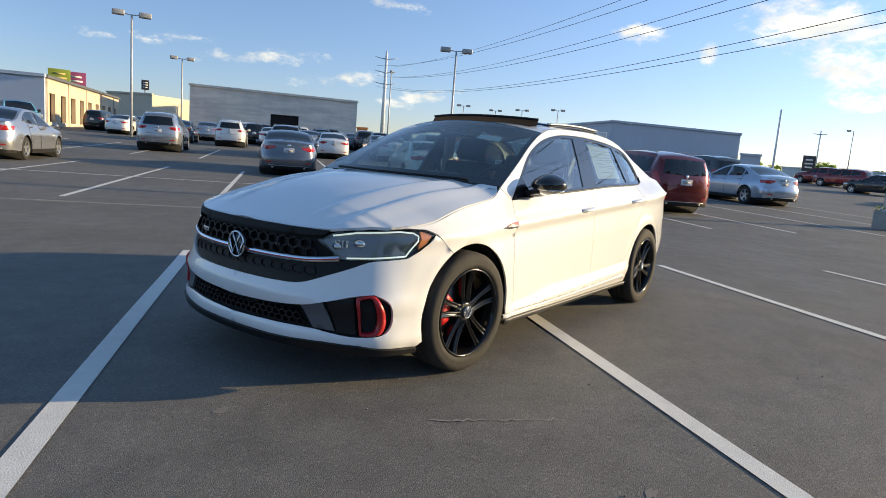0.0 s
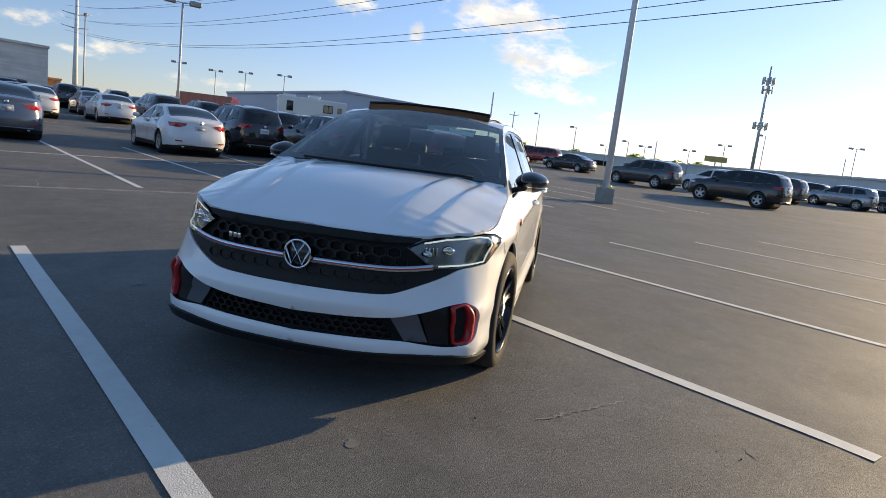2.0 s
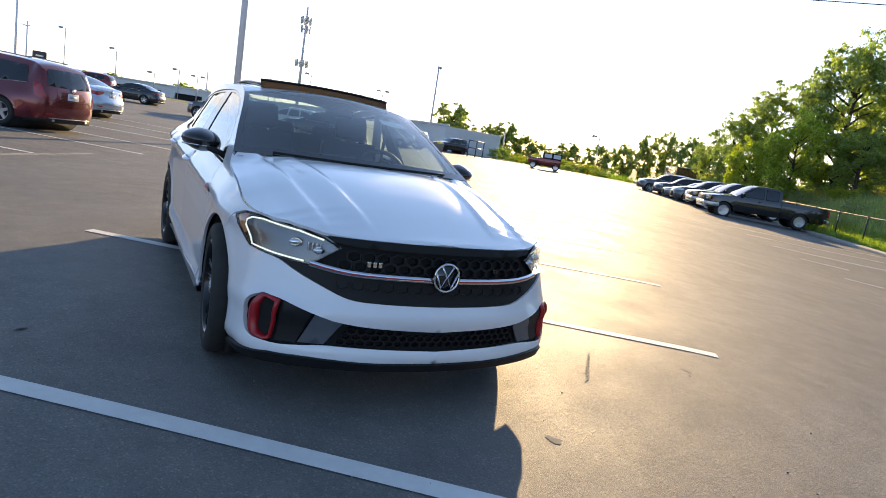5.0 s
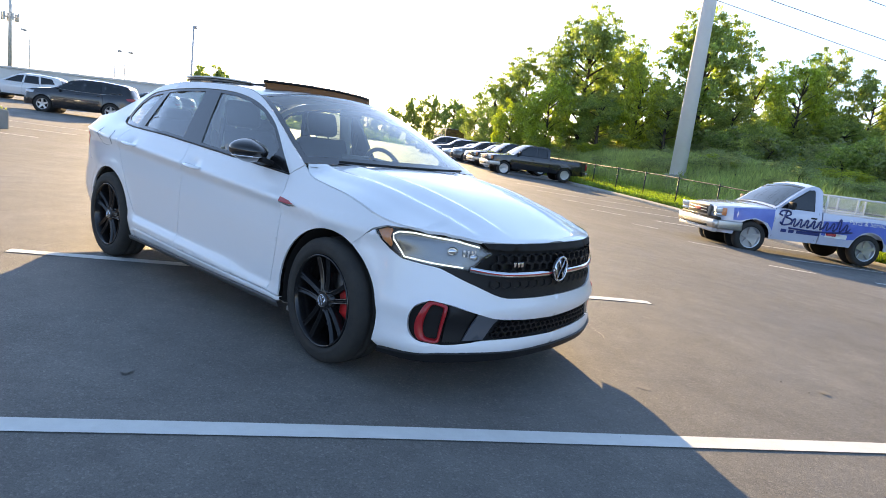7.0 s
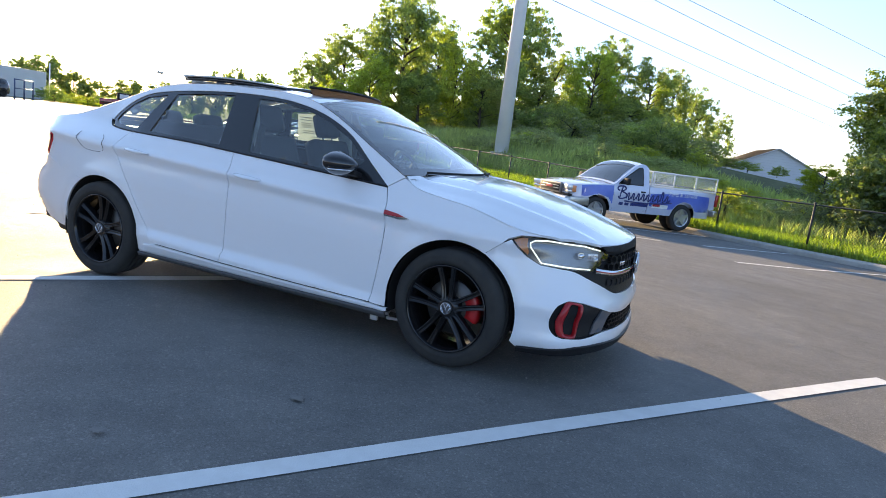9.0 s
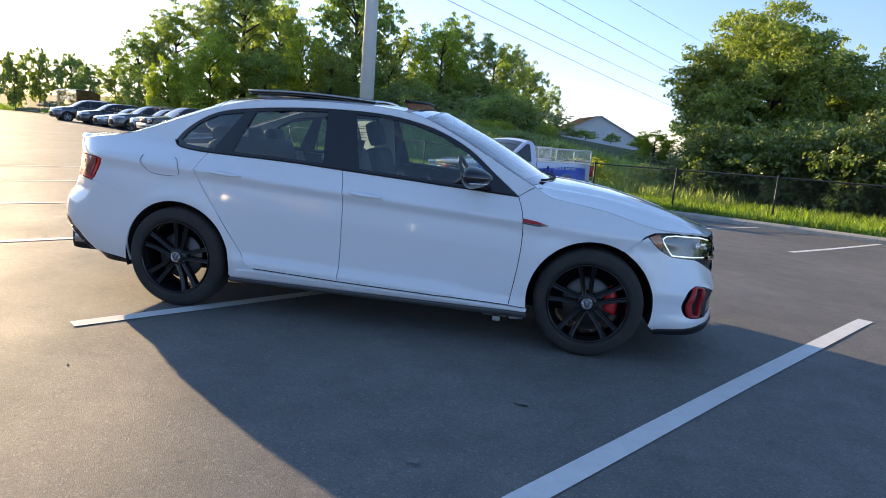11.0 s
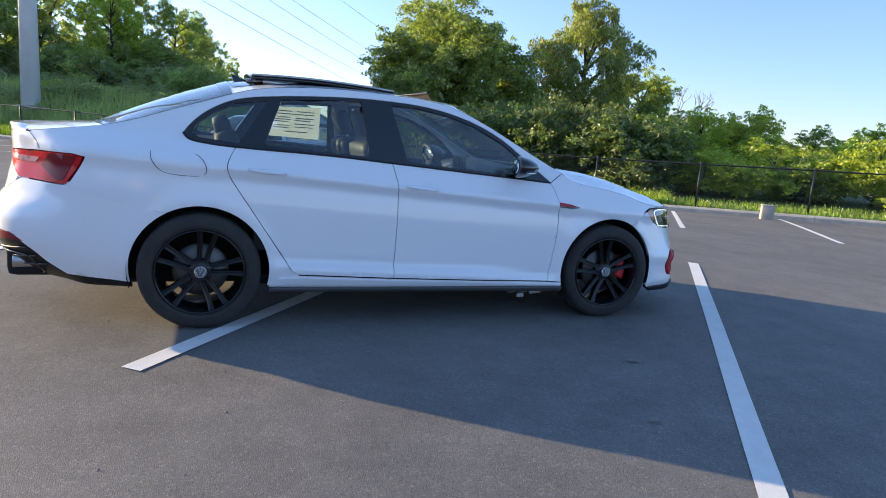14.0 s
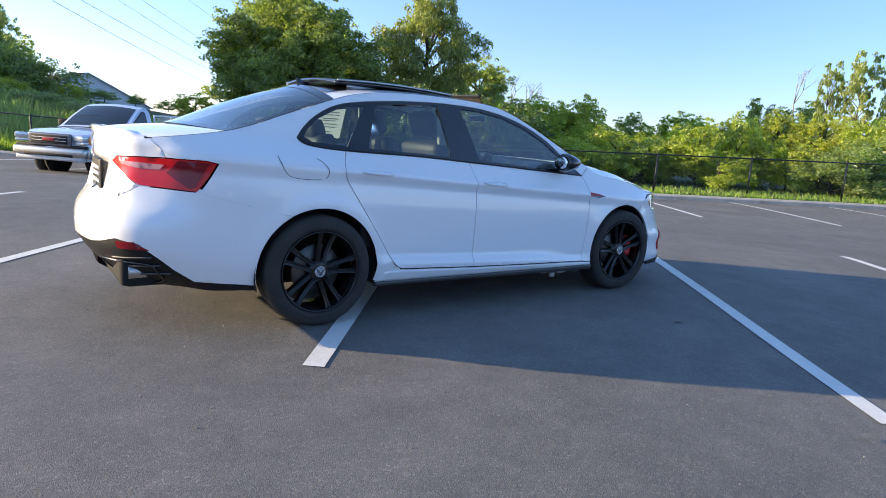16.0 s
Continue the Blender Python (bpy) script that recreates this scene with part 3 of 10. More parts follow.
def sheet(outline, fn, step=0.04, holes=(), fold=0.012, flip=False, mirror=1, gap=0.0, bm=None):
    """A skin over fn(u, v) -> point, cut to an outline, with its edge folded inwards."""
    out = dense(shrink(outline, gap) if gap else outline, step)
    hl = [dense(shrink(h, -gap) if gap else h, step) for h in holes]
    pts, edges = [], []
    for loop in [out] + hl:
        b = len(pts)
        pts += [Vector(p) for p in loop]
        edges += [(b + i, b + (i + 1) % len(loop)) for i in range(len(loop))]
    us, vs = [p[0] for p in out], [p[1] for p in out]
    u = min(us) + step * 0.5
    row = 0
    while u < max(us):
        v = min(vs) + (0.5 if row % 2 else 1.0) * step * 0.5
        while v < max(vs):
            p = (u, v)
            if inside(p, out) and not any(inside(p, h) for h in hl):
                near = min((q[0] - u) ** 2 + (q[1] - v) ** 2 for loop in [out] + hl for q in loop)
                if near > (0.45 * step) ** 2:
                    pts.append(Vector(p))
            v += step
        u += step
        row += 1
    verts, _, faces, *_ = delaunay_2d_cdt(pts, edges, [], 0, 1e-6)
    own = bm is None
    bm = bm or bmesh.new()
    e = 0.004
    P3, N3 = [], []
    for p in verts:
        c = Vector(fn(p[0], p[1]))
        du = Vector(fn(p[0] + e, p[1])) - Vector(fn(p[0] - e, p[1]))
        dv = Vector(fn(p[0], p[1] + e)) - Vector(fn(p[0], p[1] - e))
        n = du.cross(dv)
        n = n.normalized() if n.length > 1e-12 else Vector((0, 0, 1))
        P3.append(c)
        N3.append(-n if flip else n)
    mv = [bm.verts.new((p.x, p.y * mirror, p.z)) for p in P3]
    kept = []
    for f in faces:
        c = ((verts[f[0]][0] + verts[f[1]][0] + verts[f[2]][0]) / 3, (verts[f[0]][1] + verts[f[1]][1] + verts[f[2]][1]) / 3)
        if inside(c, out) and not any(inside(c, h) for h in hl):
            kept.append(tuple(f))
    for f in kept:
        t = [mv[i] for i in f]
        if (mirror < 0) != flip:
            t.reverse()
        try:
            bm.faces.new(t)
        except ValueError:
            pass
    if fold:
        cnt = {}
        for f in kept:
            for i in range(3):
                k = (f[i], f[(i + 1) % 3])
                cnt[k] = 1
        for (i, j) in list(cnt):
            if (j, i) in cnt:
                continue
            q = []
            for idx, dep in ((j, 0), (i, 0), (i, fold), (j, fold)):
                p = P3[idx] - N3[idx] * dep
                q.append(bm.verts.new((p.x, p.y * mirror, p.z)))
            if (mirror < 0) != flip:
                q.reverse()
            bm.faces.new(q)
    loose = [v for v in bm.verts if not v.link_faces]
    bmesh.ops.delete(bm, geom=loose, context="VERTS")
    return bm


def bow(edge, centre, nu, nv, skip=None, power=2.0, thick=0.0):
    """A crowned patch between a left edge curve (y > 0), its mirror and a centre line; edge and centre are functions of u."""
    bm = bmesh.new()
    rows = []
    for i in range(nu + 1):
        u = i / nu
        e, c = Vector(edge(u)), Vector(centre(u))
        row = []
        for j in range(nv + 1):
            v = 1 - 2 * j / nv
            w = abs(v) ** power
            row.append(bm.verts.new((c.x + (e.x - c.x) * w, e.y * v, c.z + (e.z - c.z) * w)))
        rows.append(row)
    for i in range(nu):
        for j in range(nv):
            if skip and skip(i / nu, 1 - 2 * (j + 0.5) / nv):
                continue
            bm.faces.new((rows[i][j], rows[i + 1][j], rows[i + 1][j + 1], rows[i][j + 1]))
    bmesh.ops.delete(bm, geom=[v for v in bm.verts if not v.link_faces], context="VERTS")
    if thick:
        bmesh.ops.solidify(bm, geom=bm.faces[:], thickness=thick)
    return bm


def ribbon(fn, pts, half, bm=None, depth=0.004):
    """A flat band of half-width along (u, v) points on fn(u, v, off)."""
    bm = bm or bmesh.new()
    rows = []
    n = len(pts)
    for i, p in enumerate(pts):
        q0, q1 = pts[max(i - 1, 0)], pts[min(i + 1, n - 1)]
        d = Vector((q1[0] - q0[0], q1[1] - q0[1])).normalized()
        w = Vector((-d.y, d.x)) * half
        rows.append([bm.verts.new(fn(p[0] + w.x, p[1] + w.y, 0)), bm.verts.new(fn(p[0] + w.x * 0.7, p[1] + w.y * 0.7, depth)),
                     bm.verts.new(fn(p[0] - w.x * 0.7, p[1] - w.y * 0.7, depth)), bm.verts.new(fn(p[0] - w.x, p[1] - w.y, 0))])
    for a, b in zip(rows, rows[1:]):
        for k in range(3):
            bm.faces.new((a[k], a[k + 1], b[k + 1], b[k]))
    return bm

# ---- the white saloon ----
JS = Shell(
    plan=[(2.195, 0), (2.185, 0.20), (2.155, 0.38), (2.09, 0.55), (1.99, 0.68), (1.86, 0.775), (1.68, 0.838), (1.343, 0.872), (0.9, 0.868), (0.3, 0.868),
          (-0.3, 0.868), (-0.9, 0.870), (-1.343, 0.876), (-1.65, 0.855), (-1.95, 0.805), (-2.18, 0.735), (-2.35, 0.61), (-2.44, 0.42), (-2.485, 0.2), (-2.5, 0)],
    top=[(-2.38, 1.035), (-2.26, 1.045), (-1.88, 1.10), (-1.71, 1.146), (-1.54, 1.207), (-1.37, 1.264), (-1.2, 1.322), (-1.05, 1.367), (-0.87, 1.396),
         (-0.65, 1.412), (-0.5, 1.416), (-0.14, 1.411), (0.09, 1.391), (0.23, 1.355), (0.42, 1.275), (0.62, 1.171), (0.82, 1.065), (0.95, 0.998), (1.06, 0.942), (1.2, 0.918),
         (1.36, 0.895), (1.5, 0.862), (1.64, 0.822), (1.8, 0.801), (1.88, 0.799)],
    crease=(0.851, -0.0597),
    side=[(-0.75, -0.06), (-0.62, -0.022), (-0.56, -0.006), (-0.45, 0.002), (-0.2, 0.003), (-0.12, -0.003), (-0.06, -0.009), (-0.012, 0.010), (0.0, 0.011), (0.014, -0.004), (0.035, -0.021), (0.08, -0.045), (0.13, -0.075),
          (0.33, -0.170), (0.55, -0.285), (0.62, -0.33)],
    front=[(0.15, -0.10), (0.20, -0.035), (0.235, 0.008), (0.27, 0.012), (0.30, 0.0), (0.37, 0.0), (0.40, 0.012), (0.44, 0.018), (0.48, 0.004), (0.55, -0.008),
           (0.63, -0.015), (0.70, -0.022), (0.77, -0.036), (0.83, -0.07)],
    rear=[(0.18, -0.16), (0.25, -0.10), (0.33, -0.052), (0.41, -0.028), (0.44, -0.012), (0.47, -0.004), (0.54, -0.002), (0.61, -0.012), (0.66, -0.034), (0.70, -0.064), (0.80, -0.09), (0.88, -0.108), (0.956, -0.112), (1.01, -0.108), (1.06, -0.12)],
    taper=[(-2.4, 0.03), (-2.2, 0.05), (-1.9, 0.075), (-1.46, 0.085), (-1.1, 0.03), (-0.8, 0.0)],
    arches=[(1.343, 0.33, 0.395), (-1.343, 0.33, 0.395)], low=(0.362, -0.05),
    corner=(1.93, 0.17, [(0.15, 0.02), (0.22, 0.055), (0.30, 0.055), (0.42, 0.045), (0.52, 0.03), (0.62, 0.012), (0.72, 0.0)]))
X = lambda x, z: (JS.ax(x), z)
YF = lambda y, z: (JS.af(y), z)
YR = lambda y, z: (JS.ar(y), z)
PJ = JS.P


def xz(pts):
    return [X(*p) for p in pts]


def skirt_pt(a, z):
    p = PJ(a, 0.245, 0.016 - 0.4 * (0.24 - z))
    return Vector((p.x, p.y, z))


def arc_pts(cx, cz, r, a0, a1, n=22, rz=None):
    return [(cx + r * math.cos(radians(a0 + (a1 - a0) * k / n)), cz + (rz or r) * math.sin(radians(a0 + (a1 - a0) * k / n))) for k in range(n + 1)]


DLO_TOP = chain([(0.862, 0.930), (0.722, 1.037), (0.536, 1.181), (0.349, 1.273), (0.161, 1.329), (-0.062, 1.362), (-0.355, 1.371), (-0.643, 1.361), (-0.959, 1.333),
                 (-1.165, 1.295), (-1.312, 1.225), (-1.40, 1.155), (-1.451, 1.092)], 5)
DLO_BOT = chain([(-1.451, 1.092), (-1.42, 1.062), (-1.35, 1.046), (-1.166, 1.032), (-0.649, 1.018), (-0.26, 0.996), (0.426, 0.956), (0.862, 0.930)], 5)
SEAM_RR = chain([(-1.163, 1.030), (-1.195, 0.975), (-1.210, 0.923), (-1.195, 0.87), (-1.154, 0.804), (-1.032, 0.623), (-0.893, 0.417), (-0.845, 0.345), (-0.80, 0.318)], 4)
SEAM_B = chain([(-0.253, 0.994), (-0.223, 0.842), (-0.220, 0.561), (-0.227, 0.297)], 4)
SEAM_F = chain([(0.862, 0.930), (0.903, 0.804), (0.906, 0.586), (0.865, 0.270)], 4)
ARCH = 0.375


def show_car_side(car, sg):
    W = M["white_paint"]
    fn = lambda a, z: PJ(a, z)
    # uniside: roof rail, pillars and rear quarter in one
    tl = chain([(-2.26, 1.043), (-2.20, 0.99), (-2.175, 0.945)], 3)
    rail = [(x, JS.T(x)) for x in np.linspace(0.955, -2.26, 60)]
    quarter = rail + tl[1:] + [(-2.11, 0.943), (-1.97, 0.943), (-1.912, 0.930), (-1.953, 0.855), (-2.003, 0.778)] + chain([(-2.003, 0.778), (-1.80, 0.725), (-1.668, 0.686)], 3)[1:]
    arc = arc_pts(-1.343, 0.33, ARCH - 0.004, 118, -13, 24)
    quarter += [p for p in arc if p[1] > 0.245] + [(-0.965, 0.247), (-0.80, 0.247)]
    quarter += SEAM_RR[::-1] + [p for p in DLO_BOT[::-1] if p[0] < -1.18][0:] + DLO_TOP[::-1][1:]
    bm = sheet(xz(quarter), fn, 0.035, fold=0.014, gap=0.0022, mirror=sg)
    part("rear_quarter_panel", bm, W, car, "white painted body side with roof rail")
    # fuel flap, right side only
    if sg < 0:
        flap = chain([(-1.602, 0.985), (-1.594, 0.952), (-1.575, 0.915), (-1.545, 0.884), (-1.50, 0.870), (-1.42, 0.864), (-1.345, 0.868), (-1.318, 0.890), (-1.322, 0.928), (-1.345, 0.962), (-1.375, 0.982)], 5)
        bm = bmesh.new()
        tube(bm, [Vector((p.x, -p.y, p.z)) for p in (PJ(*X(*q), off=0.0009) for q in flap)], 0.0021, 5)
        part("fuel_flap", bm, M["shut_line"], car, "shut line of the fuel flap")
    # rear door and front door
    def ledge(x, z):
        """The flare along the foot of the doors."""
        w = sstep((0.80 - x) / 0.5) * sstep((x + 0.95) / 0.12)
        top = 0.365 + 0.055 * (0.8 - x) / 1.7
        return 0.017 * w * (1 - sstep((z - 0.325) / (top - 0.325)))

    bowl = lambda hx, hz: (lambda a, z: PJ(a, z, ledge(PJ(a, z).x, z) - 0.016 * math.exp(-((a - X(hx, hz)[0]) / 0.052) ** 2 - ((z - hz - 0.004) / 0.026) ** 2)))
    rear_door = SEAM_RR + [(-0.227, 0.297)] + SEAM_B[::-1][1:] + [p for p in DLO_BOT[::-1] if -1.16 < p[0] < -0.26]
    bm = sheet(xz(rear_door), bowl(-0.995, 0.915), 0.018, fold=0.014, gap=0.0022, mirror=sg)
    rd = part("rear_door", bm, W, car, "white rear door panel")
    front_door = SEAM_B + [(0.865, 0.270)] + SEAM_F[::-1][1:] + [p for p in DLO_BOT[::-1] if -0.24 < p[0] < 0.85]
    bm = sheet(xz(front_door), bowl(-0.070, 0.865), 0.018, fold=0.014, gap=0.0022, mirror=sg)
    fd = part("front_door", bm, W, car, "white front door panel")
    # fender
    arcf = [p for p in arc_pts(1.343, 0.33, ARCH, 195, 62, 24) if p[1] > 0.25]
    fender = SEAM_F + [(0.975, 0.262)] + arcf + [(1.515, 0.668), (1.60, 0.735), (1.629, 0.765), (1.69, 0.787), (1.80, 0.792)] + [(x, JS.T(x) - 0.003) for x in np.linspace(1.80, 0.955, 20)]
    bm = sheet(xz(fender), fn, 0.035, fold=0.014, gap=0.0022, mirror=sg)
    fe = part("front_fender", bm, W, car, "white front wing over the wheel")
    # red and chrome badge strip on the wing
    strip = [(0.903, 0.784), (0.903, 0.776), (1.00, 0.768), (1.066, 0.779), (1.03, 0.787), (0.99, 0.780)]
    def plate(outline, off, base):
        """A thin raised plate over an outline on the body side."""
        bm = bmesh.new()
        rim = chain(outline + outline[:1], 1)[:-1]
        top = [bm.verts.new((p.x, p.y * sg, p.z)) for p in (PJ(*X(*q), off=off) for q in rim)]
        low = [bm.verts.new((p.x, p.y * sg, p.z)) for p in (PJ(*X(*q), off=base) for q in rim)]
        bm.faces.new(top)
        for k in range(len(top)):
            j = (k + 1) % len(top)
            bm.faces.new((top[k], top[j], low[j], low[k]))
        bmesh.ops.recalc_face_normals(bm, faces=bm.faces)
        return bm

    bm = plate(strip, 0.0035, -0.002)
    part("badge_strip", bm, M["chrome"], fe, "chrome winged side badge", smooth=False)
    bm = plate([(0.903, 0.809), (0.903, 0.785), (0.99, 0.781), (1.036, 0.786), (0.985, 0.799)], 0.0060, 0.0)
    part("badge_inlay", bm, M["red"], fe, "red badge inlay", smooth=False)
    # rocker and skirt
    rock = [(0.975, 0.262), (0.865, 0.268), (-0.227, 0.294), (-0.80, 0.315), (-0.965, 0.30), (-0.968, 0.244), (0.975, 0.240)]
    rock_top = rock[4::-1]

    def sweep(profile, n=90):
        """A strip along the sill; profile(x) gives the points of one section."""
        bm = bmesh.new()
        prev = None
        for x in np.linspace(-0.968, 0.978, n):
            r = [bm.verts.new((p.x, p.y * sg, p.z)) for p in profile(float(x))]
            if prev:
                for k in range(len(r) - 1):
                    bm.faces.new((prev[k], r[k], r[k + 1], prev[k + 1]))
            prev = r
        bmesh.ops.recalc_face_normals(bm, faces=bm.faces)
        return bm

    def sill_section(x):
        top = float(np.interp(x, [p[0] for p in rock_top], [p[1] for p in rock_top])) - 0.007
        fl = ledge(x, 0.3)
        out = [PJ(*X(x, top), off=fl - 0.024), PJ(*X(x, top), off=fl - 0.004)]
        for f in (0.25, 0.5, 0.75, 1.0):
            out.append(PJ(*X(x, top + (0.236 - top) * f), off=fl * (1 - 0.6 * f) - 0.002))
        return out + [PJ(*X(x, 0.234), off=-0.03)]

    part("sill", sweep(sill_section), W, car, "white door sill")
    low_z = lambda x: 0.200 + 0.008 * (0.98 - x) / 1.95
    bm = sweep(lambda x: [skirt_pt(X(x, 0.24)[0], 0.2335) - Vector((0, 0.03, 0)), skirt_pt(X(x, 0.24)[0], 0.2335), skirt_pt(X(x, 0.24)[0], 0.222), skirt_pt(X(x, 0.24)[0], low_z(x)), skirt_pt(X(x, 0.24)[0], low_z(x)) - Vector((0, 0.05, -0.004))])
    part("side_skirt", bm, M["skirt_grey"], car, "dark grey plastic side skirt")
    # glass and its black surround
    g_q = [(-0.985, 1.305), (-1.165, 1.275), (-1.29, 1.215), (-1.375, 1.145), (-1.405, 1.098), (-1.36, 1.072), (-1.145, 1.055)]
    g_r = [(-0.905, 1.318), (-0.643, 1.342), (-0.425, 1.350), (-0.392, 1.025), (-0.649, 1.038), (-1.008, 1.050)]
    g_f = [(-0.232, 1.348), (-0.062, 1.343), (0.151, 1.312), (0.336, 1.255), (0.52, 1.165), (0.66, 1.058), (0.62, 0.968), (0.426, 0.975), (-0.15, 1.010)]
    dlo = DLO_TOP[:-1] + DLO_BOT[:-1]
    bm = sheet(xz(dlo), lambda a, z: PJ(a, z, -0.006), 0.035, holes=[xz(g_q), xz(g_r), xz(g_f)], fold=0.02, gap=0.001, mirror=sg)
    part("window_surround", bm, M["black_gloss"], car, "gloss black window surround and pillars")
    for nm, g, par in (("quarter_window", g_q, car), ("rear_door_window", g_r, rd), ("front_door_window", g_f, fd)):
        bm = sheet(xz(g), lambda a, z: PJ(a, z, -0.012), 0.05, fold=0, gap=-0.008, mirror=sg)
        part(nm, bm, M["glass_side"], par, "tinted side glass")
    # bright lower window line in black
    bm = bmesh.new()
    tube(bm, [Vector((p.x, sg * p.y, p.z)) for p in (PJ(*X(*q), off=0.002) for q in DLO_BOT)], 0.006, 5)
    part("window_weatherstrip", bm, M["black_trim"], car)
    # door handles: recess bowl and grip
    for door, (hx, hz) in ((rd, (-0.995, 0.915)), (fd, (-0.070, 0.865))):
        bm = bmesh.new()
        n = 14
        rows = []
        for i in range(n + 1):
            t = i / n
            x = hx - 0.105 + 0.21 * t
            z = hz - 0.0597 * (x - hx) - 0.004
            lift = 0.034 * math.sin(math.pi * t) ** 0.5 if 0 < t < 1 else 0.0
            hh = 0.013 * (0.45 + 0.55 * math.sin(math.pi * t))
            ring = []
            for k in range(8):
                an = k * math.tau / 8
                p = PJ(*X(x, z + hh * math.sin(an)), off=lift + 0.008 * math.cos(an) - 0.002)
                ring.append(bm.verts.new((p.x, p.y * sg, p.z)))
            rows.append(ring)
        for a, b in zip(rows, rows[1:]):
            for k in range(8):
                bm.faces.new((a[k], a[(k + 1) % 8], b[(k + 1) % 8], b[k]))
        bmesh.ops.recalc_face_normals(bm, faces=bm.faces)
        part("door_handle", bm, W, door, "body-coloured pull handle")
    # wing mirror
    mir = new("wing_mirror")
    mir.parent = car
    mir["label"] = "gloss black wing mirror with a chrome strip"
    bm = bmesh.new()
    bmesh.ops.create_uvsphere(bm, u_segments=24, v_segments=14, radius=1.0)
    for v in bm.verts:
        x, y, z = v.co
        tap = 1 - 0.22 * max(0, y)
        v.co = Vector((x * 0.13 * tap if x > 0 else max(x * 0.06, -0.028), y * 0.112, z * 0.070 * tap * (1 - 0.25 * max(0.0, x)) + 0.010 * y * (1 if z > 0 else 0)))
    bmesh.ops.transform(bm, matrix=Matrix.Translation((0.575, 0.880 * sg, 1.026)) @ Matrix.Diagonal((1, sg, 1, 1)) @ Matrix.Rotation(radians(12), 4, "Z"), verts=bm.verts)
    bmesh.ops.recalc_face_normals(bm, faces=bm.faces)
    part("mirror_cap", bm, M["black_gloss"], mir)
    bm = bmesh.new()
    pts = [Vector((0.562 + 0.118 * math.cos(t), sg * (0.880 + 0.105 * math.sin(t)), 0.998 - 0.003 * math.sin(t))) for t in np.linspace(-0.7, 1.45, 16)]
    tube(bm, pts, 0.005, 6)
    part("mirror_strip", bm, M["chrome"], mir, "chrome indicator strip")
    bm = bmesh.new()
    box(bm, (0.635, 0.800 * sg, 0.972), (0.085, 0.11, 0.034), 0.012, Matrix.Rotation(radians(16 * sg), 3, "X"))
    part("mirror_arm", bm, M["black_trim"], mir)
    bm = bmesh.new()
    lathe(bm, [(0.0, 0.0), (0.043, 0.0), (0.044, -0.004)], 24, "Z")
    bmesh.ops.transform(bm, matrix=Matrix.Translation((0.575, 0.880 * sg, 1.026)) @ Matrix.Diagonal((1, sg, 1, 1)) @ Matrix.Rotation(radians(12), 4, "Z") @ Matrix.Translation((-0.030, -0.004, 0)) @ Matrix.Rotation(radians(-90), 4, "Y") @ Matrix.Diagonal((1, 1.75, 1, 1)), verts=bm.verts)
    part("mirror_glass", bm, M["chrome"], mir, "silvered mirror glass")
    # wheel arch liners
    for cx in (1.343, -1.343):
        bm = bmesh.new()
        rows = []
        for y in (0.845, 0.60):
            rows.append([bm.verts.new((px, y * sg, pz)) for px, pz in arc_pts(cx, 0.33, ARCH + 0.004, -15, 195, 24)])
        for i in range(24):
            bm.faces.new((rows[0][i], rows[0][i + 1], rows[1][i + 1], rows[1][i]))
        c = bm.verts.new((cx, 0.60 * sg, 0.33))
        for i in range(24):
            bm.faces.new((rows[1][i], rows[1][i + 1], c))
        part("arch_liner", bm, M["dark_under"], car)



GR_BOT = [(0.0, 0.495), (0.15, 0.496), (0.30, 0.499), (0.43, 0.509), (0.56, 0.560), (0.63, 0.592), (0.70, 0.630)]
HOOD_EDGE = [(0.0, 0.768), (0.25, 0.769), (0.42, 0.769), (0.53, 0.773), (0.62, 0.783), (0.70, 0.795)]


def headlamp_outline():
    return [(0.495, 0.718), (0.575, 0.751), (0.70, 0.776), (0.92, 0.787), (1.05, 0.786), (1.12, 0.763), (1.08, 0.722), (1.03, 0.685), (0.955, 0.650), (0.79, 0.636), (0.622, 0.632)]


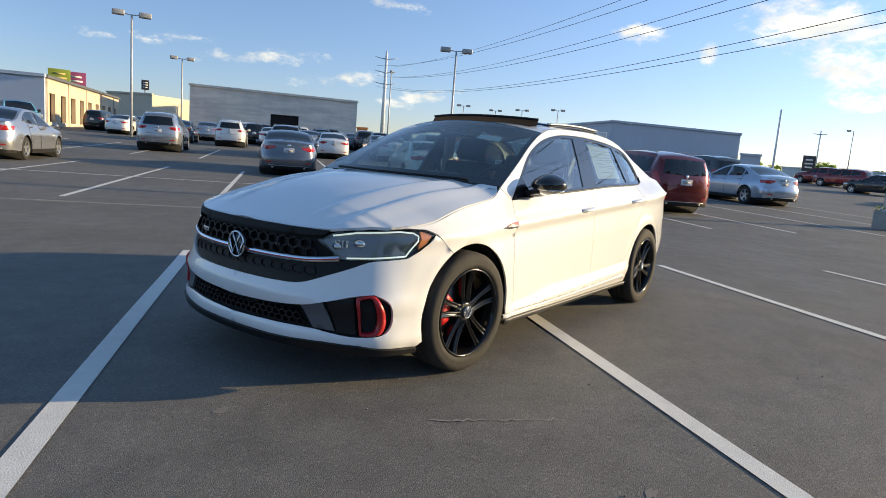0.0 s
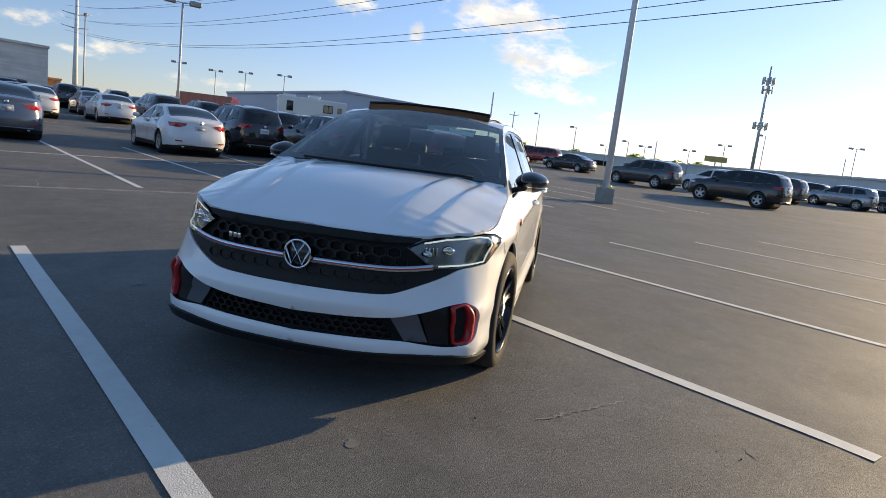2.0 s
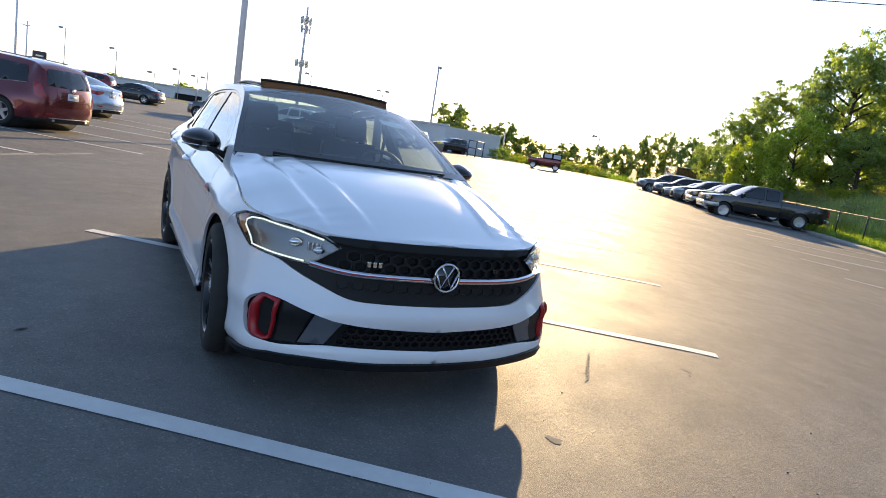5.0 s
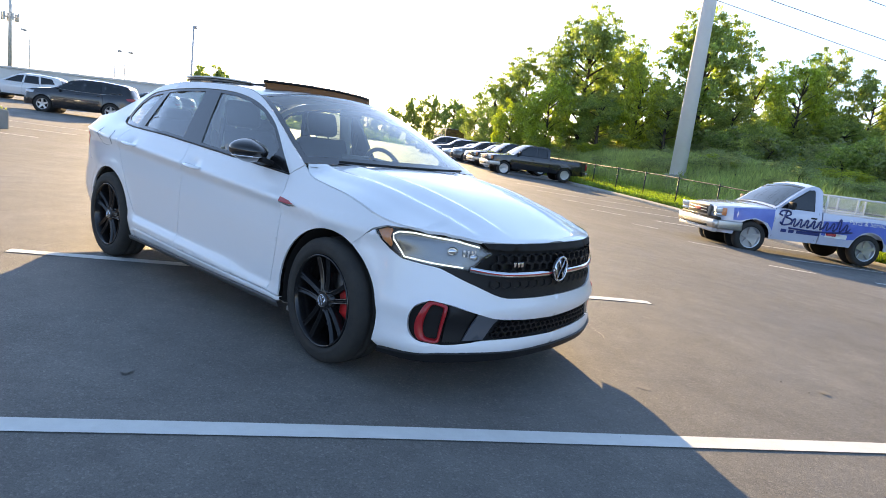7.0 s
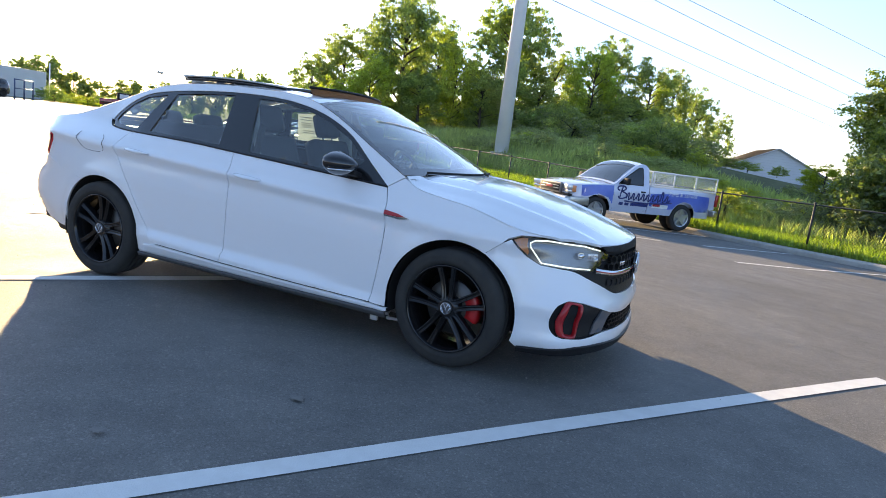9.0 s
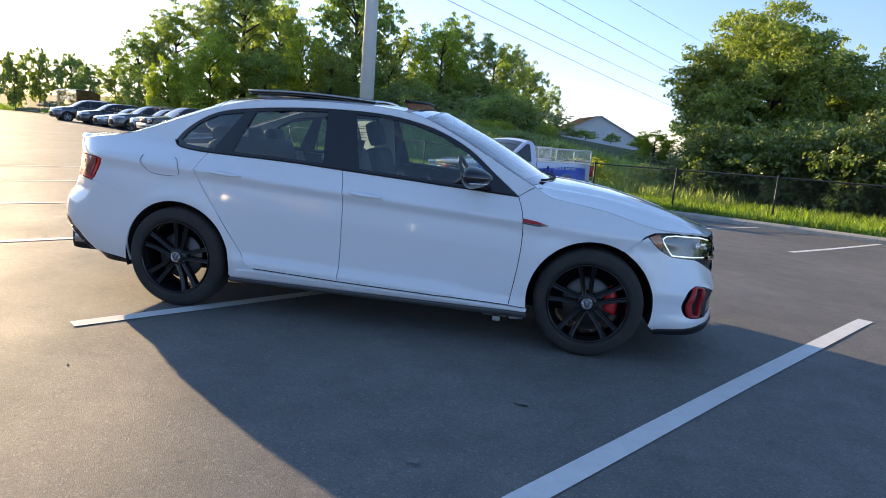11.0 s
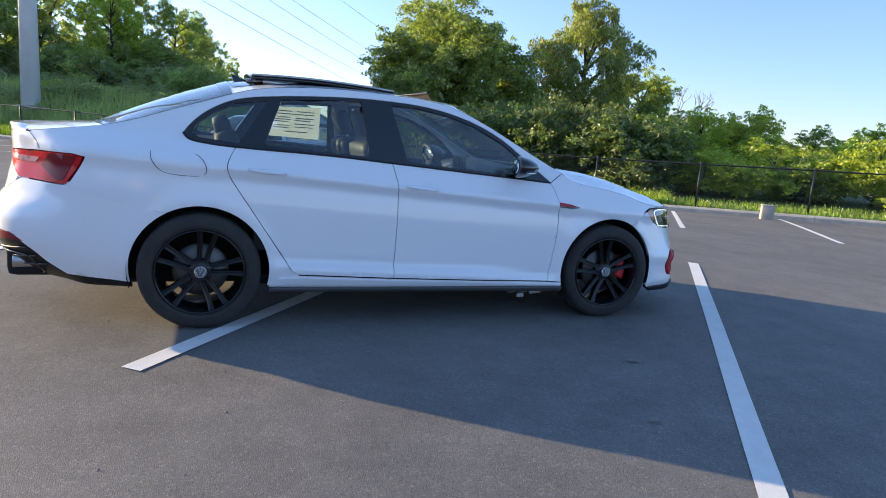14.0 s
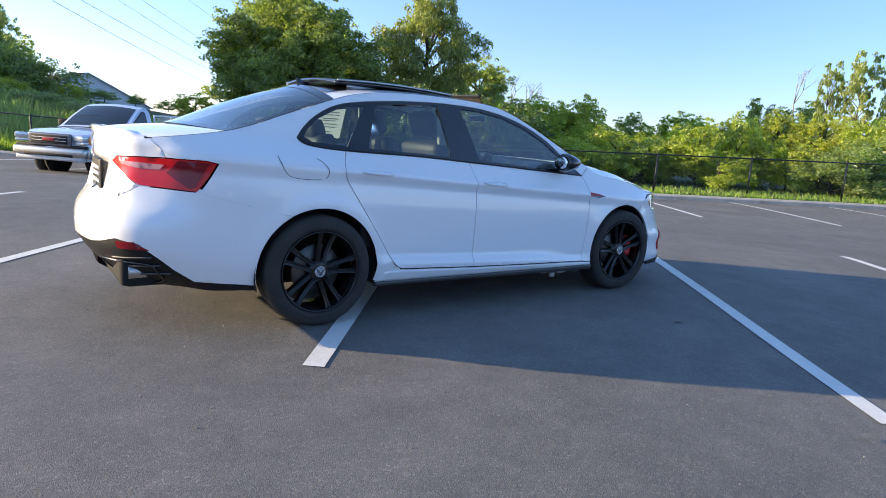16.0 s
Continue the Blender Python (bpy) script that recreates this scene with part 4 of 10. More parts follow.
def show_car_front(car):
    W = M["white_paint"]
    grille = new("grille")
    grille.parent = car
    grille["label"] = "black honeycomb radiator grille with a red and chrome line"
    bumper = bmesh.new()
    gb = [YF(*p) for p in chain(GR_BOT, 4)]
    hl_bot = headlamp_outline()[5:-1][::-1]
    low_top = chain([(0.0, 0.376), (0.153, 0.383), (0.30, 0.391), (0.458, 0.407), (0.541, 0.428), (0.693, 0.471), (0.79, 0.484)], 4)
    low_out = chain([(0.79, 0.484), (0.85, 0.455), (0.875, 0.40), (0.876, 0.345), (0.85, 0.302), (0.808, 0.286)], 3)[1:-1]
    low_bot = chain([(0.808, 0.286), (0.70, 0.281), (0.59, 0.290), (0.50, 0.297), (0.25, 0.293), (0.0, 0.287)], 4)
    # white bumper: from the grille's lower edge over the corner to the wheel
    arcf = [p for p in arc_pts(1.343, 0.33, ARCH, 62, -20, 18) if p[1] > 0.205]
    slot = low_top + low_out + low_bot
    for sg in (1, -1):
        # ring and slot share the centre line, so the bumper is two bands that meet at the corner
        band_top = gb + hl_bot + [X(1.60, 0.735), X(1.515, 0.668)] + xz(arcf[1:]) + [X(1.735, 0.205), X(1.96, 0.232)]
        band_top += [YF(0.60, 0.245), YF(0.40, 0.236), YF(0.2, 0.229), YF(0.0, 0.226)] + low_bot[::-1] + low_out[::-1] + low_top[::-1]
        sheet(band_top, lambda a, z: PJ(a, z), 0.028, fold=0.02, mirror=sg, bm=bumper)
    bmesh.ops.remove_doubles(bumper, verts=[v for v in bumper.verts if abs(v.co.y) < 1e-4], dist=0.0005)
    part("front_bumper", bumper, W, car, "white front bumper")
    # backing behind grille and lower opening
    back, low = bmesh.new(), bmesh.new()
    he = [YF(*p) for p in chain(HOOD_EDGE, 4)]
    hl = headlamp_outline()
    up = gb + [YF(0.71, 0.638), YF(0.594, 0.630), YF(0.476, 0.716), YF(0.535, 0.754)] + [YF(y, lin(HOOD_EDGE, y)) for y in (0.53, 0.42, 0.30, 0.15, 0.0)]
    for sg in (1, -1):
        sheet(up, lambda a, z: PJ(a, z, -0.030), 0.03, fold=0, gap=-0.004, mirror=sg, bm=back)
        sheet(slot, lambda a, z: PJ(a, z, -0.03), 0.03, fold=0, gap=-0.012, mirror=sg, bm=low)
    part("grille_backing", back, M["grille_back"], grille)
    lg = new("lower_grille")
    lg.parent = car
    lg["label"] = "black lower honeycomb air intake"
    part("intake_backing", low, M["dark_under"], lg)
    # upper black blade under the bonnet
    blade = bmesh.new()
    bl = [YF(0.0, 0.768), YF(0.25, 0.768), YF(0.42, 0.767), YF(0.545, 0.766), YF(0.515, 0.742), YF(0.42, 0.734), YF(0.25, 0.732), YF(0.0, 0.732)]
    for sg in (1, -1):
        sheet(bl, lambda a, z: PJ(a, z, 0.0), 0.03, fold=0.015, mirror=sg, bm=blade)
    part("grille_blade", blade, M["black_matte"], grille)
    # honeycomb
    def comb(poly, w, depth, off, squash=0.72):
        bm = bmesh.new()
        r = w / math.sqrt(3)
        for sg in (1, -1):
            rows = int(0.5 / (1.5 * r * squash)) + 2
            for i in range(rows):
                z = 0.24 + i * 1.5 * r * squash
                for j in range(-1, int(1.0 / w) + 1):
                    y = (j + (0.5 if i % 2 else 0)) * w
                    if y < -1e-6:
                        continue
                    if sg < 0 and y < 1e-6:
                        continue
                    if y > 0.82:
                        continue
                    c = YF(y, z)
                    if not inside(c if y > 0.001 else (0.01, z), poly):
                        continue
                    ring = []
                    for k in range(6):
                        an = math.tau * (k + 0.5) / 6
                        o = (c[0] + r * 0.99 * math.cos(an), z + r * 0.99 * squash * math.sin(an))
                        q = (c[0] + r * 0.80 * math.cos(an), z + r * 0.80 * squash * math.sin(an))
                        ring.append((o, q))

                    def pt(p, d):
                        s = sg
                        a = p[0]
                        if a < 0:
                            a, s = -a, -sg
                        v = PJ(a, p[1], d)
                        return bm.verts.new((v.x, v.y * s, v.z))
                    A = [pt(o, off) for o, q in ring]
                    B = [pt(q, off) for o, q in ring]
                    C = [pt((c[0] + (q[0] - c[0]) * 0.92, c[1] + (q[1] - c[1]) * 0.92), off - depth) for o, q in ring]
                    for k in range(6):
                        bm.faces.new((A[k], A[(k + 1) % 6], B[(k + 1) % 6], B[k]))
                        bm.faces.new((B[k], B[(k + 1) % 6], C[(k + 1) % 6], C[k]))
        bmesh.ops.recalc_face_normals(bm, faces=bm.faces)
        return bm
    part("honeycomb", comb([YF(0, 0.632), YF(0.28, 0.634), YF(0.42, 0.640), YF(0.52, 0.655), YF(0.47, 0.70), YF(0.48, 0.725), YF(0, 0.725)], 0.066, 0.028, -0.002), M["black_trim"], grille, smooth=False)
    closed = bmesh.new()
    for sg in (1, -1):
        sheet(gb + [YF(0.71, 0.638), YF(0.596, 0.628), YF(0.50, 0.618), YF(0.30, 0.610), YF(0.0, 0.606)], lambda a, z: PJ(a, z, -0.010), 0.03, fold=0.012, mirror=sg, bm=closed)
    part("lower_surround", closed, M["black_trim"], grille)
    part("embossed_comb", comb([YF(0, 0.535), YF(0.30, 0.54), YF(0.42, 0.552), YF(0.53, 0.59), YF(0.55, 0.606), YF(0, 0.596)], 0.066, 0.008, -0.003), M["black_trim"], grille, smooth=False)
    lower = [YF(0, 0.30), YF(0.47, 0.305), YF(0.42, 0.385), YF(0.30, 0.375), YF(0, 0.367)]
    part("honeycomb", comb(lower, 0.042, 0.024, -0.003), M["black_trim"], lg, smooth=False)
    # red and chrome line across the grille
    line = chain([(0.0, 0.614), (0.15, 0.615), (0.28, 0.616), (0.42, 0.619), (0.50, 0.626), (0.596, 0.640)], 6)
    chrome, redl = bmesh.new(), bmesh.new()
    for sg in (1, -1):
        def fn(a, z, off):
            v = PJ(max(a, 0), z, 0.002 + off)
            return Vector((v.x, v.y * sg, v.z))

        def fr(a, z, off):
            v = PJ(max(a, 0), z, 0.0055 + off)
            return Vector((v.x, v.y * sg, v.z))
        ribbon(fn, [YF(*p) for p in line], 0.0125, chrome, 0.005)
        ribbon(fr, [YF(*p) for p in line], 0.0035, redl, 0.003)
    for b in (chrome, redl):
        bmesh.ops.recalc_face_normals(b, faces=b.faces)
    part("chrome_line", chrome, M["chrome"], grille, "chrome grille line")
    part("red_line", redl, M["red"], grille, "thin red grille line")
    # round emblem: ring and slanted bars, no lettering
    emb = new("emblem")
    emb.parent = car
    emb["label"] = "round chrome emblem on the grille"
    c = PJ(0, 0.635, 0.0)
    bm = bmesh.new()
    bmesh.ops.create_cone(bm, cap_ends=True, segments=40, radius1=0.066, radius2=0.062, depth=0.02, matrix=Matrix.Translation((c.x + 0.008, 0, 0.635)) @ Matrix.Rotation(radians(90), 4, "Y"))
    part("emblem_disc", bm, M["black_gloss"], emb)
    bm = bmesh.new()
    fx = c.x + 0.021
    tube(bm, [Vector((fx, 0.063 * math.cos(t), 0.635 + 0.063 * math.sin(t))) for t in np.linspace(0, math.tau, 40, endpoint=False)], 0.0055, 8, True)
    part("emblem_ring", bm, M["chrome"], emb)
    bm = bmesh.new()
    for pts in ([(-0.030, 0.052), (0.0, -0.001), (0.030, 0.052)], [(-0.056, 0.022), (-0.026, -0.048), (0.0, 0.006), (0.026, -0.048), (0.056, 0.022)]):
        tube(bm, [Vector((fx, y, 0.635 + z)) for y, z in pts], 0.006, 6)
    part("emblem_letter", bm, M["chrome"], emb)
    # small badge plates, unlettered
    bm = bmesh.new()
    for y0 in (-0.36, -0.335, -0.312):
        p = PJ(JS.af(-y0), 0.668, 0.006)
        box(bm, (p.x, y0, 0.668), (0.008, 0.017, 0.024), 0.002)
    part("model_badge", bm, M["chrome"], grille, "small chrome badge bars")
    bm = bmesh.new()
    for y0 in (0.27, 0.285):
        p = PJ(JS.af(y0), 0.668, 0.006)
        box(bm, (p.x, y0, 0.668), (0.006, 0.012, 0.02), 0.002)
    part("camera_bezel", bm, M["black_gloss"], grille)
    # splitter
    lip = bmesh.new()
    for sg in (1, -1):
        sheet([YF(0, 0.224), YF(0.3, 0.228), YF(0.55, 0.240), YF(0.68, 0.238), X(1.93, 0.226), X(1.74, 0.203), X(1.74, 0.182), X(1.95, 0.190), YF(0.60, 0.195), YF(0.3, 0.192), YF(0, 0.190)],
              lambda a, z: PJ(a, 0.235, 0.012 - 0.35 * (0.235 - z)) + Vector((0, 0, z - 0.235)), 0.03, fold=0.06, mirror=sg, bm=lip)
    part("front_splitter", lip, M["black_trim"], car, "black lower front lip")
    # corner intakes: dark filler panel and red bracket
    for sg in (1, -1):
        ci = new("corner_intake")
        ci.parent = car
        ci["label"] = "corner air slot with a red bracket"
        bm = sheet([(0.445, 0.402), (0.56, 0.430), (0.622, 0.298), (0.515, 0.301)], lambda a, z: PJ(a, z, -0.004), 0.03, fold=0.01, mirror=sg)
        part("filler_panel", bm, M["slate"], ci, "slate grey filler panel")
        bm = sheet([(0.575, 0.434), (0.70, 0.468), (0.718, 0.290), (0.632, 0.292)], lambda a, z: PJ(a, z, -0.012), 0.03, fold=0.01, mirror=sg)
        part("intake_mesh", bm, M["black_trim"], ci)
        loop = chain([(0.714, 0.468), (0.755, 0.477), (0.80, 0.474), (0.832, 0.42), (0.845, 0.356), (0.828, 0.302), (0.785, 0.289), (0.738, 0.290), (0.729, 0.32), (0.719, 0.40), (0.710, 0.455), (0.714, 0.468)], 4)[:-1]
        bm = bmesh.new()
        inner = [(0.5 * 0 + p[0], p[1]) for p in loop]
        ca, cz = sum(p[0] for p in loop) / len(loop), sum(p[1] for p in loop) / len(loop)
        rows = []
        for p in inner:
            q = (ca - 0.006 + (p[0] - ca) * 0.60, cz + (p[1] - cz) * 0.87)
            row = []
            for (a, z), d in ((p, -0.012), (p, 0.004), (((p[0] + q[0]) / 2, (p[1] + q[1]) / 2), 0.010), (q, 0.002), (q, -0.024)):
                v = PJ(a, z, d)
                row.append(bm.verts.new((v.x, v.y * sg, v.z)))
            rows.append(row)
        for i in range(len(rows)):
            a, b = rows[i], rows[(i + 1) % len(rows)]
            for k in range(4):
                bm.faces.new((a[k], a[k + 1], b[k + 1], b[k]))
        bmesh.ops.recalc_face_normals(bm, faces=bm.faces)
        part("red_bracket", bm, M["red"], ci, "red C-shaped bracket")
        bm = sheet([(ca - 0.005 + (p[0] - ca) * 0.66, cz + (p[1] - cz) * 0.89) for p in inner], lambda a, z: PJ(a, z, -0.022), 0.03, fold=0, mirror=sg)
        part("air_slot", bm, M["dark_under"], ci)
    # headlamps
    for sg in (1, -1):
        h = new("headlight")
        h.parent = car
        h["label"] = "slim LED headlight, lit, with an amber side reflector"
        out = headlamp_outline()
        bm = sheet(out, lambda a, z: PJ(a, z, -0.035), 0.03, fold=0, gap=-0.004, mirror=sg)
        part("lamp_housing", bm, M["lamp_inner"], h)
        # rim wall from housing to skin
        bm = bmesh.new()
        loop = dense(shrink(out, 0.002), 0.03)
        r0 = [PJ(*p) for p in loop]
        r1 = [PJ(p[0], p[1], -0.036) for p in loop]
        A = [bm.verts.new((v.x, v.y * sg, v.z)) for v in r0]
        B = [bm.verts.new((v.x, v.y * sg, v.z)) for v in r1]
        for i in range(len(A)):
            bm.faces.new((A[i - 1], A[i], B[i], B[i - 1]))
        part("lamp_rim", bm, M["black_gloss"], h)
        bm = sheet(out, lambda a, z: PJ(a, z, -0.001), 0.03, fold=0, gap=0.003, mirror=sg)
        part("lamp_lens", bm, M["glass_lens"], h, "clear lens")

        def g(p, d=-0.016):
            v = PJ(p[0], p[1], d)
            return Vector((v.x, v.y * sg, v.z))
        drl = dense([(0.575, 0.743), (0.70, 0.764), (0.92, 0.776), (0.995, 0.771), (1.020, 0.757), (1.014, 0.734), (0.948, 0.660), (0.80, 0.650), (0.652, 0.643)], 0.03)
        drl = drl[: max(i for i, p in enumerate(drl) if abs(p[1] - 0.643) < 1e-6) + 1]
        bm = bmesh.new()
        tube(bm, [g(p, -0.008) for p in drl], 0.0040, 8)
        part("daytime_light", bm, M["drl"], h, "white light strip")
        for y0, z0, rr in ((0.665, 0.712, 0.028), (0.575, 0.693, 0.022)):
            bm = bmesh.new()
            c0 = g(YF(y0, z0), -0.026)
            bmesh.ops.create_uvsphere(bm, u_segments=16, v_segments=10, radius=rr, matrix=Matrix.Translation(c0) @ Matrix.Diagonal((0.8, 1.25, 0.8, 1)))
            part("projector", bm, M["chrome"], h)
        bm = bmesh.new()
        for k in range(4):
            c0 = g(YF(0.62 - 0.016 * k, 0.706), -0.022)
            box(bm, c0, (0.014, 0.005, 0.035), 0.001)
        part("lamp_fins", bm, M["chrome"], h)
        bm = sheet([(1.036, 0.779), (1.065, 0.779), (1.106, 0.763), (1.072, 0.726), (1.026, 0.693), (1.022, 0.708), (1.034, 0.742)], lambda a, z: PJ(a, z, -0.008), 0.03, fold=0.01, mirror=sg)
        part("side_reflector", bm, M["amber"], h, "amber side reflector")


M["grille_back"] = mat("grille_back", (0.006, 0.006, 0.006), 0.8)
M["shut_line"] = mat("shut_line", (0.10, 0.10, 0.10), 0.8)
M["slate"] = mat("slate_panel", (0.09, 0.10, 0.115), 0.35, coat=0.3)


def hood_half(x):
    """Bonnet's half-width and edge height at x."""
    if x <= 1.86:
        p = PJ(JS.ax(x), JS.T(x))
        return p.y, p.z
    ys = np.linspace(0.0, 0.78, 60)
    best = None
    for y in ys:
        z = spl(HOOD_EDGE, y)
        p = PJ(JS.af(y), z, -0.004)
        if p.x >= x:
            best = (p.y, z)
    return best or (0.02, HOOD_EDGE[0][1])


def show_car_hood(car):
    front_x = PJ(0, 0.772, -0.004).x
    xs = np.linspace(0.9, front_x, 80)
    tabw = [(float(x), *hood_half(float(x))) for x in xs]
    W_ = [(x, w) for x, w, z in tabw]
    Z_ = [(x, z) for x, w, z in tabw]
    ZC = [(0.88, 1.015), (1.0, 1.022), (1.2, 1.012), (1.45, 0.978), (1.65, 0.935), (1.85, 0.876), (2.0, 0.824), (2.1, 0.790), (2.165, 0.773)]

    def fn(x, y):
        w = max(0.03, lin(W_, x))
        ze, zc = lin(Z_, x), spl(ZC, x)
        t = min(1.0, abs(y) / w)
        z = ze + (zc - ze) * (1 - t ** 2.6)
        # pressed lines
        f = sstep((front_x - 0.06 - x) / 0.25)
        l1 = 0.30 + 0.12 * (front_x - x)
        l2 = 0.50 + 0.10 * (front_x - x)
        z += f * 0.011 * sstep((abs(y) - l1 + 0.012) / 0.024) * (1 - sstep((abs(y) - l1 - 0.012) / 0.17))
        z += f * 0.011 * sstep((abs(y) - l2 + 0.012) / 0.024) * (1 - sstep((abs(y) - l2 - 0.012) / 0.13))
        return Vector((x, y, z))
    cowl = [(1.075 - 0.13 * (y / 0.74) ** 2, y) for y in np.linspace(0.735, -0.735, 30)]
    left = [(x, hood_half(x)[0] - 0.002) for x in np.linspace(1.0, 1.86, 20)]
    fr = []
    for y in np.linspace(0.745, 0.0, 26):
        p = PJ(JS.af(y), spl(HOOD_EDGE, y), -0.004)
        fr.append((p.x, p.y))
    right = [(x, -y) for x, y in (left + fr)[::-1]]
    out = left + fr + right[1:] + cowl[::-1]
    bm = sheet(out, fn, 0.017, fold=0.014, gap=0.002)
    part("bonnet", bm, M["white_paint"], car, "white bonnet with pressed lines")
    # cowl
    bm = bow(lambda u: (0.985 - 0.06 * u, 0.745, 0.985 + 0.004 * u), lambda u: (1.085 - 0.07 * u, 0, 1.006 + 0.004 * u), 3, 24)
    part("scuttle_panel", bm, M["black_matte"], car, "black scuttle below the windscreen")
    for y0, y1 in ((0.55, -0.10), (0.02, -0.55)):
        bm = bmesh.new()
        tube(bm, [Vector((1.085 - 0.17 * (y / 0.74) ** 2, y, 1.026)) for y in np.linspace(y0, y1, 8)], 0.008, 6)
        part("wiper", bm, M["black_matte"], car)


def show_car_top(car):
    def side_pt(x, dz=0.0):
        p = PJ(JS.ax(x), JS.T(x))
        return (p.x, p.y, p.z + dz)
    lerp = lambda a, b, u: a + (b - a) * u
    # windscreen
    ws_c = [(0.0, (1.055, 1.012)), (0.5, (0.70, 1.235)), (1.0, (0.285, 1.418))]
    cx = lambda t, u: float(np.interp(u, [p[0] for p in t], [p[1][0] for p in t]))
    cz = lambda t, u: spl([(p[0], p[1][1]) for p in t], u)
    bm = bow(lambda u: side_pt(lerp(0.925, 0.235, u)), lambda u: (lerp(1.055, 0.285, u), 0, cz(ws_c, u)), 18, 30, power=2.2)
    ws = part("windscreen", bm, M["glass_clear"], car, "clear windscreen")
    # black frit band round the glass
    bm = bow(lambda u: side_pt(lerp(0.94, 0.22, u), 0.0015), lambda u: (lerp(1.062, 0.278, u), 0, cz(ws_c, u) + 0.0025), 24, 44,
             skip=lambda u, v: 0.05 < u < 0.93 and abs(v) < 0.95, power=2.2)
    part("glass_border", bm, M["black_gloss"], ws, "black glass border")
    # roof with its open sunroof
    rc = [(0.0, 1.420), (0.15, 1.437), (0.45, 1.455), (0.75, 1.445), (1.0, 1.418)]
    bm = bow(lambda u: side_pt(lerp(0.23, -1.19, u)), lambda u: (lerp(0.28, -1.22, u), 0, spl(rc, u)), 40, 40, skip=lambda u, v: 0.075 < u < 0.46 and abs(v) < 0.74, power=2.3)
    part("roof", bm, M["white_paint"], car, "white roof round an open sunroof")
    bm = bow(lambda u: side_pt(lerp(0.14, -1.17, u), 0.003), lambda u: (lerp(0.19, -1.20, u), 0, spl(rc, lerp(0.06, 0.985, u)) + 0.003), 40, 40,
             skip=lambda u, v: abs(v) > 0.80 or (0.02 < u < 0.42 and abs(v) < 0.74), power=2.3)
    part("roof_panel", bm, M["black_gloss"], car, "black glass roof panel")
    bm = bow(lambda u: (lerp(-0.17, -1.07, u), 0.425, 1.430 + 0.034 * math.sin(math.pi * (0.10 + 0.64 * u))), lambda u: (lerp(-0.16, -1.09, u), 0, 1.454 + 0.034 * math.sin(math.pi * (0.10 + 0.64 * u))), 20, 20, power=2.2, thick=0.026)
    part("sunroof_panel", bm, M["black_gloss"], car, "raised dark glass sunroof panel slid back")
    for sg in (1, -1):
        bm = bmesh.new()
        tube(bm, [Vector((lerp(-0.17, -1.07, u), 0.43 * sg, 1.434 + 0.034 * math.sin(math.pi * (0.10 + 0.64 * u)))) for u in np.linspace(0, 1, 12)], 0.008, 6)
        part("panel_seal", bm, M["steel"], car)
        bm = bmesh.new()
        tube(bm, [Vector((0.10, 0.41 * sg, 1.39)), Vector((-0.3, 0.42 * sg, 1.405)), Vector((-1.0, 0.42 * sg, 1.425))], 0.014, 6)
        part("sunroof_rail", bm, M["steel"], car)
    # wind deflector: curved mesh wall at the front of the opening
    bm = bmesh.new()
    rows = []
    for k in range(25):
        y = 0.47 - 0.94 * k / 24
        x = 0.185 - 0.09 * (y / 0.47) ** 2
        rows.append([bm.verts.new((x - 0.012 * j, y, 1.375 + 0.082 * j / 4 + 0.012 * (1 - (y / 0.47) ** 2))) for j in range(5)])
    for a, b in zip(rows, rows[1:]):
        for j in range(4):
            bm.faces.new((a[j], b[j], b[j + 1], a[j + 1]))
    bmesh.ops.solidify(bm, geom=bm.faces[:], thickness=0.012)
    wd = part("wind_deflector", bm, M["deflector"], car, "raised fabric wind deflector of the sunroof")
    bm = bmesh.new()
    tube(bm, [Vector((0.138 - 0.09 * (y / 0.47) ** 2, y, 1.460 + 0.012 * (1 - (y / 0.47) ** 2))) for y in np.linspace(0.47, -0.47, 20)], 0.009, 6)
    part("deflector_bar", bm, M["black_trim"], wd)
    # rear screen and boot
    bm = bow(lambda u: side_pt(lerp(-1.19, -1.86, u)), lambda u: (lerp(-1.22, -1.955, u), 0, lerp(1.418, 1.118, u) + 0.018 * math.sin(math.pi * u)), 18, 28, power=2.3)
    rs = part("rear_window", bm, M["glass_clear"], car, "rear window")
    bm = bow(lambda u: side_pt(lerp(-1.18, -1.87, u), 0.0015), lambda u: (lerp(-1.21, -1.962, u), 0, lerp(1.421, 1.117, u) + 0.018 * math.sin(math.pi * u) + 0.0025), 24, 40,
             skip=lambda u, v: 0.06 < u < 0.94 and abs(v) < 0.93, power=2.3)
    part("glass_border", bm, M["black_gloss"], rs)
    boot = new("boot_lid")
    boot.parent = car
    boot["label"] = "white boot lid with a lip spoiler"
    bm = bow(lambda u: (lambda p: (p[0], p[1] - 0.004, p[2]))(side_pt(lerp(-1.87, -2.27, u))), lambda u: (lerp(-1.955, -2.40, u), 0, lerp(1.112, 1.062, u) + 0.006 * math.sin(math.pi * u)), 12, 28, power=2.6)
    part("boot_top", bm, M["white_paint"], boot)
    # rear face of the boot, with the plate recess
    def boot_skin(a, z):
        p = PJ(a, z)
        k = sstep((0.31 - p.y) / 0.06) * sstep((z - 0.70) / 0.03) * sstep((0.915 - z) / 0.035)
        return Vector((p.x + 0.045 * k, p.y, p.z))
    face = bmesh.new()
    fo = [YR(0.0, 1.045), YR(0.3, 1.044), YR(0.52, 1.040), X(-2.27, 1.036), X(-2.20, 0.985), X(-2.18, 0.946), (5.187, 0.940), (5.372, 0.932), (5.43, 0.902), (5.27, 0.840), (5.13, 0.790), YR(0.50, 0.715), YR(0.0, 0.70)]
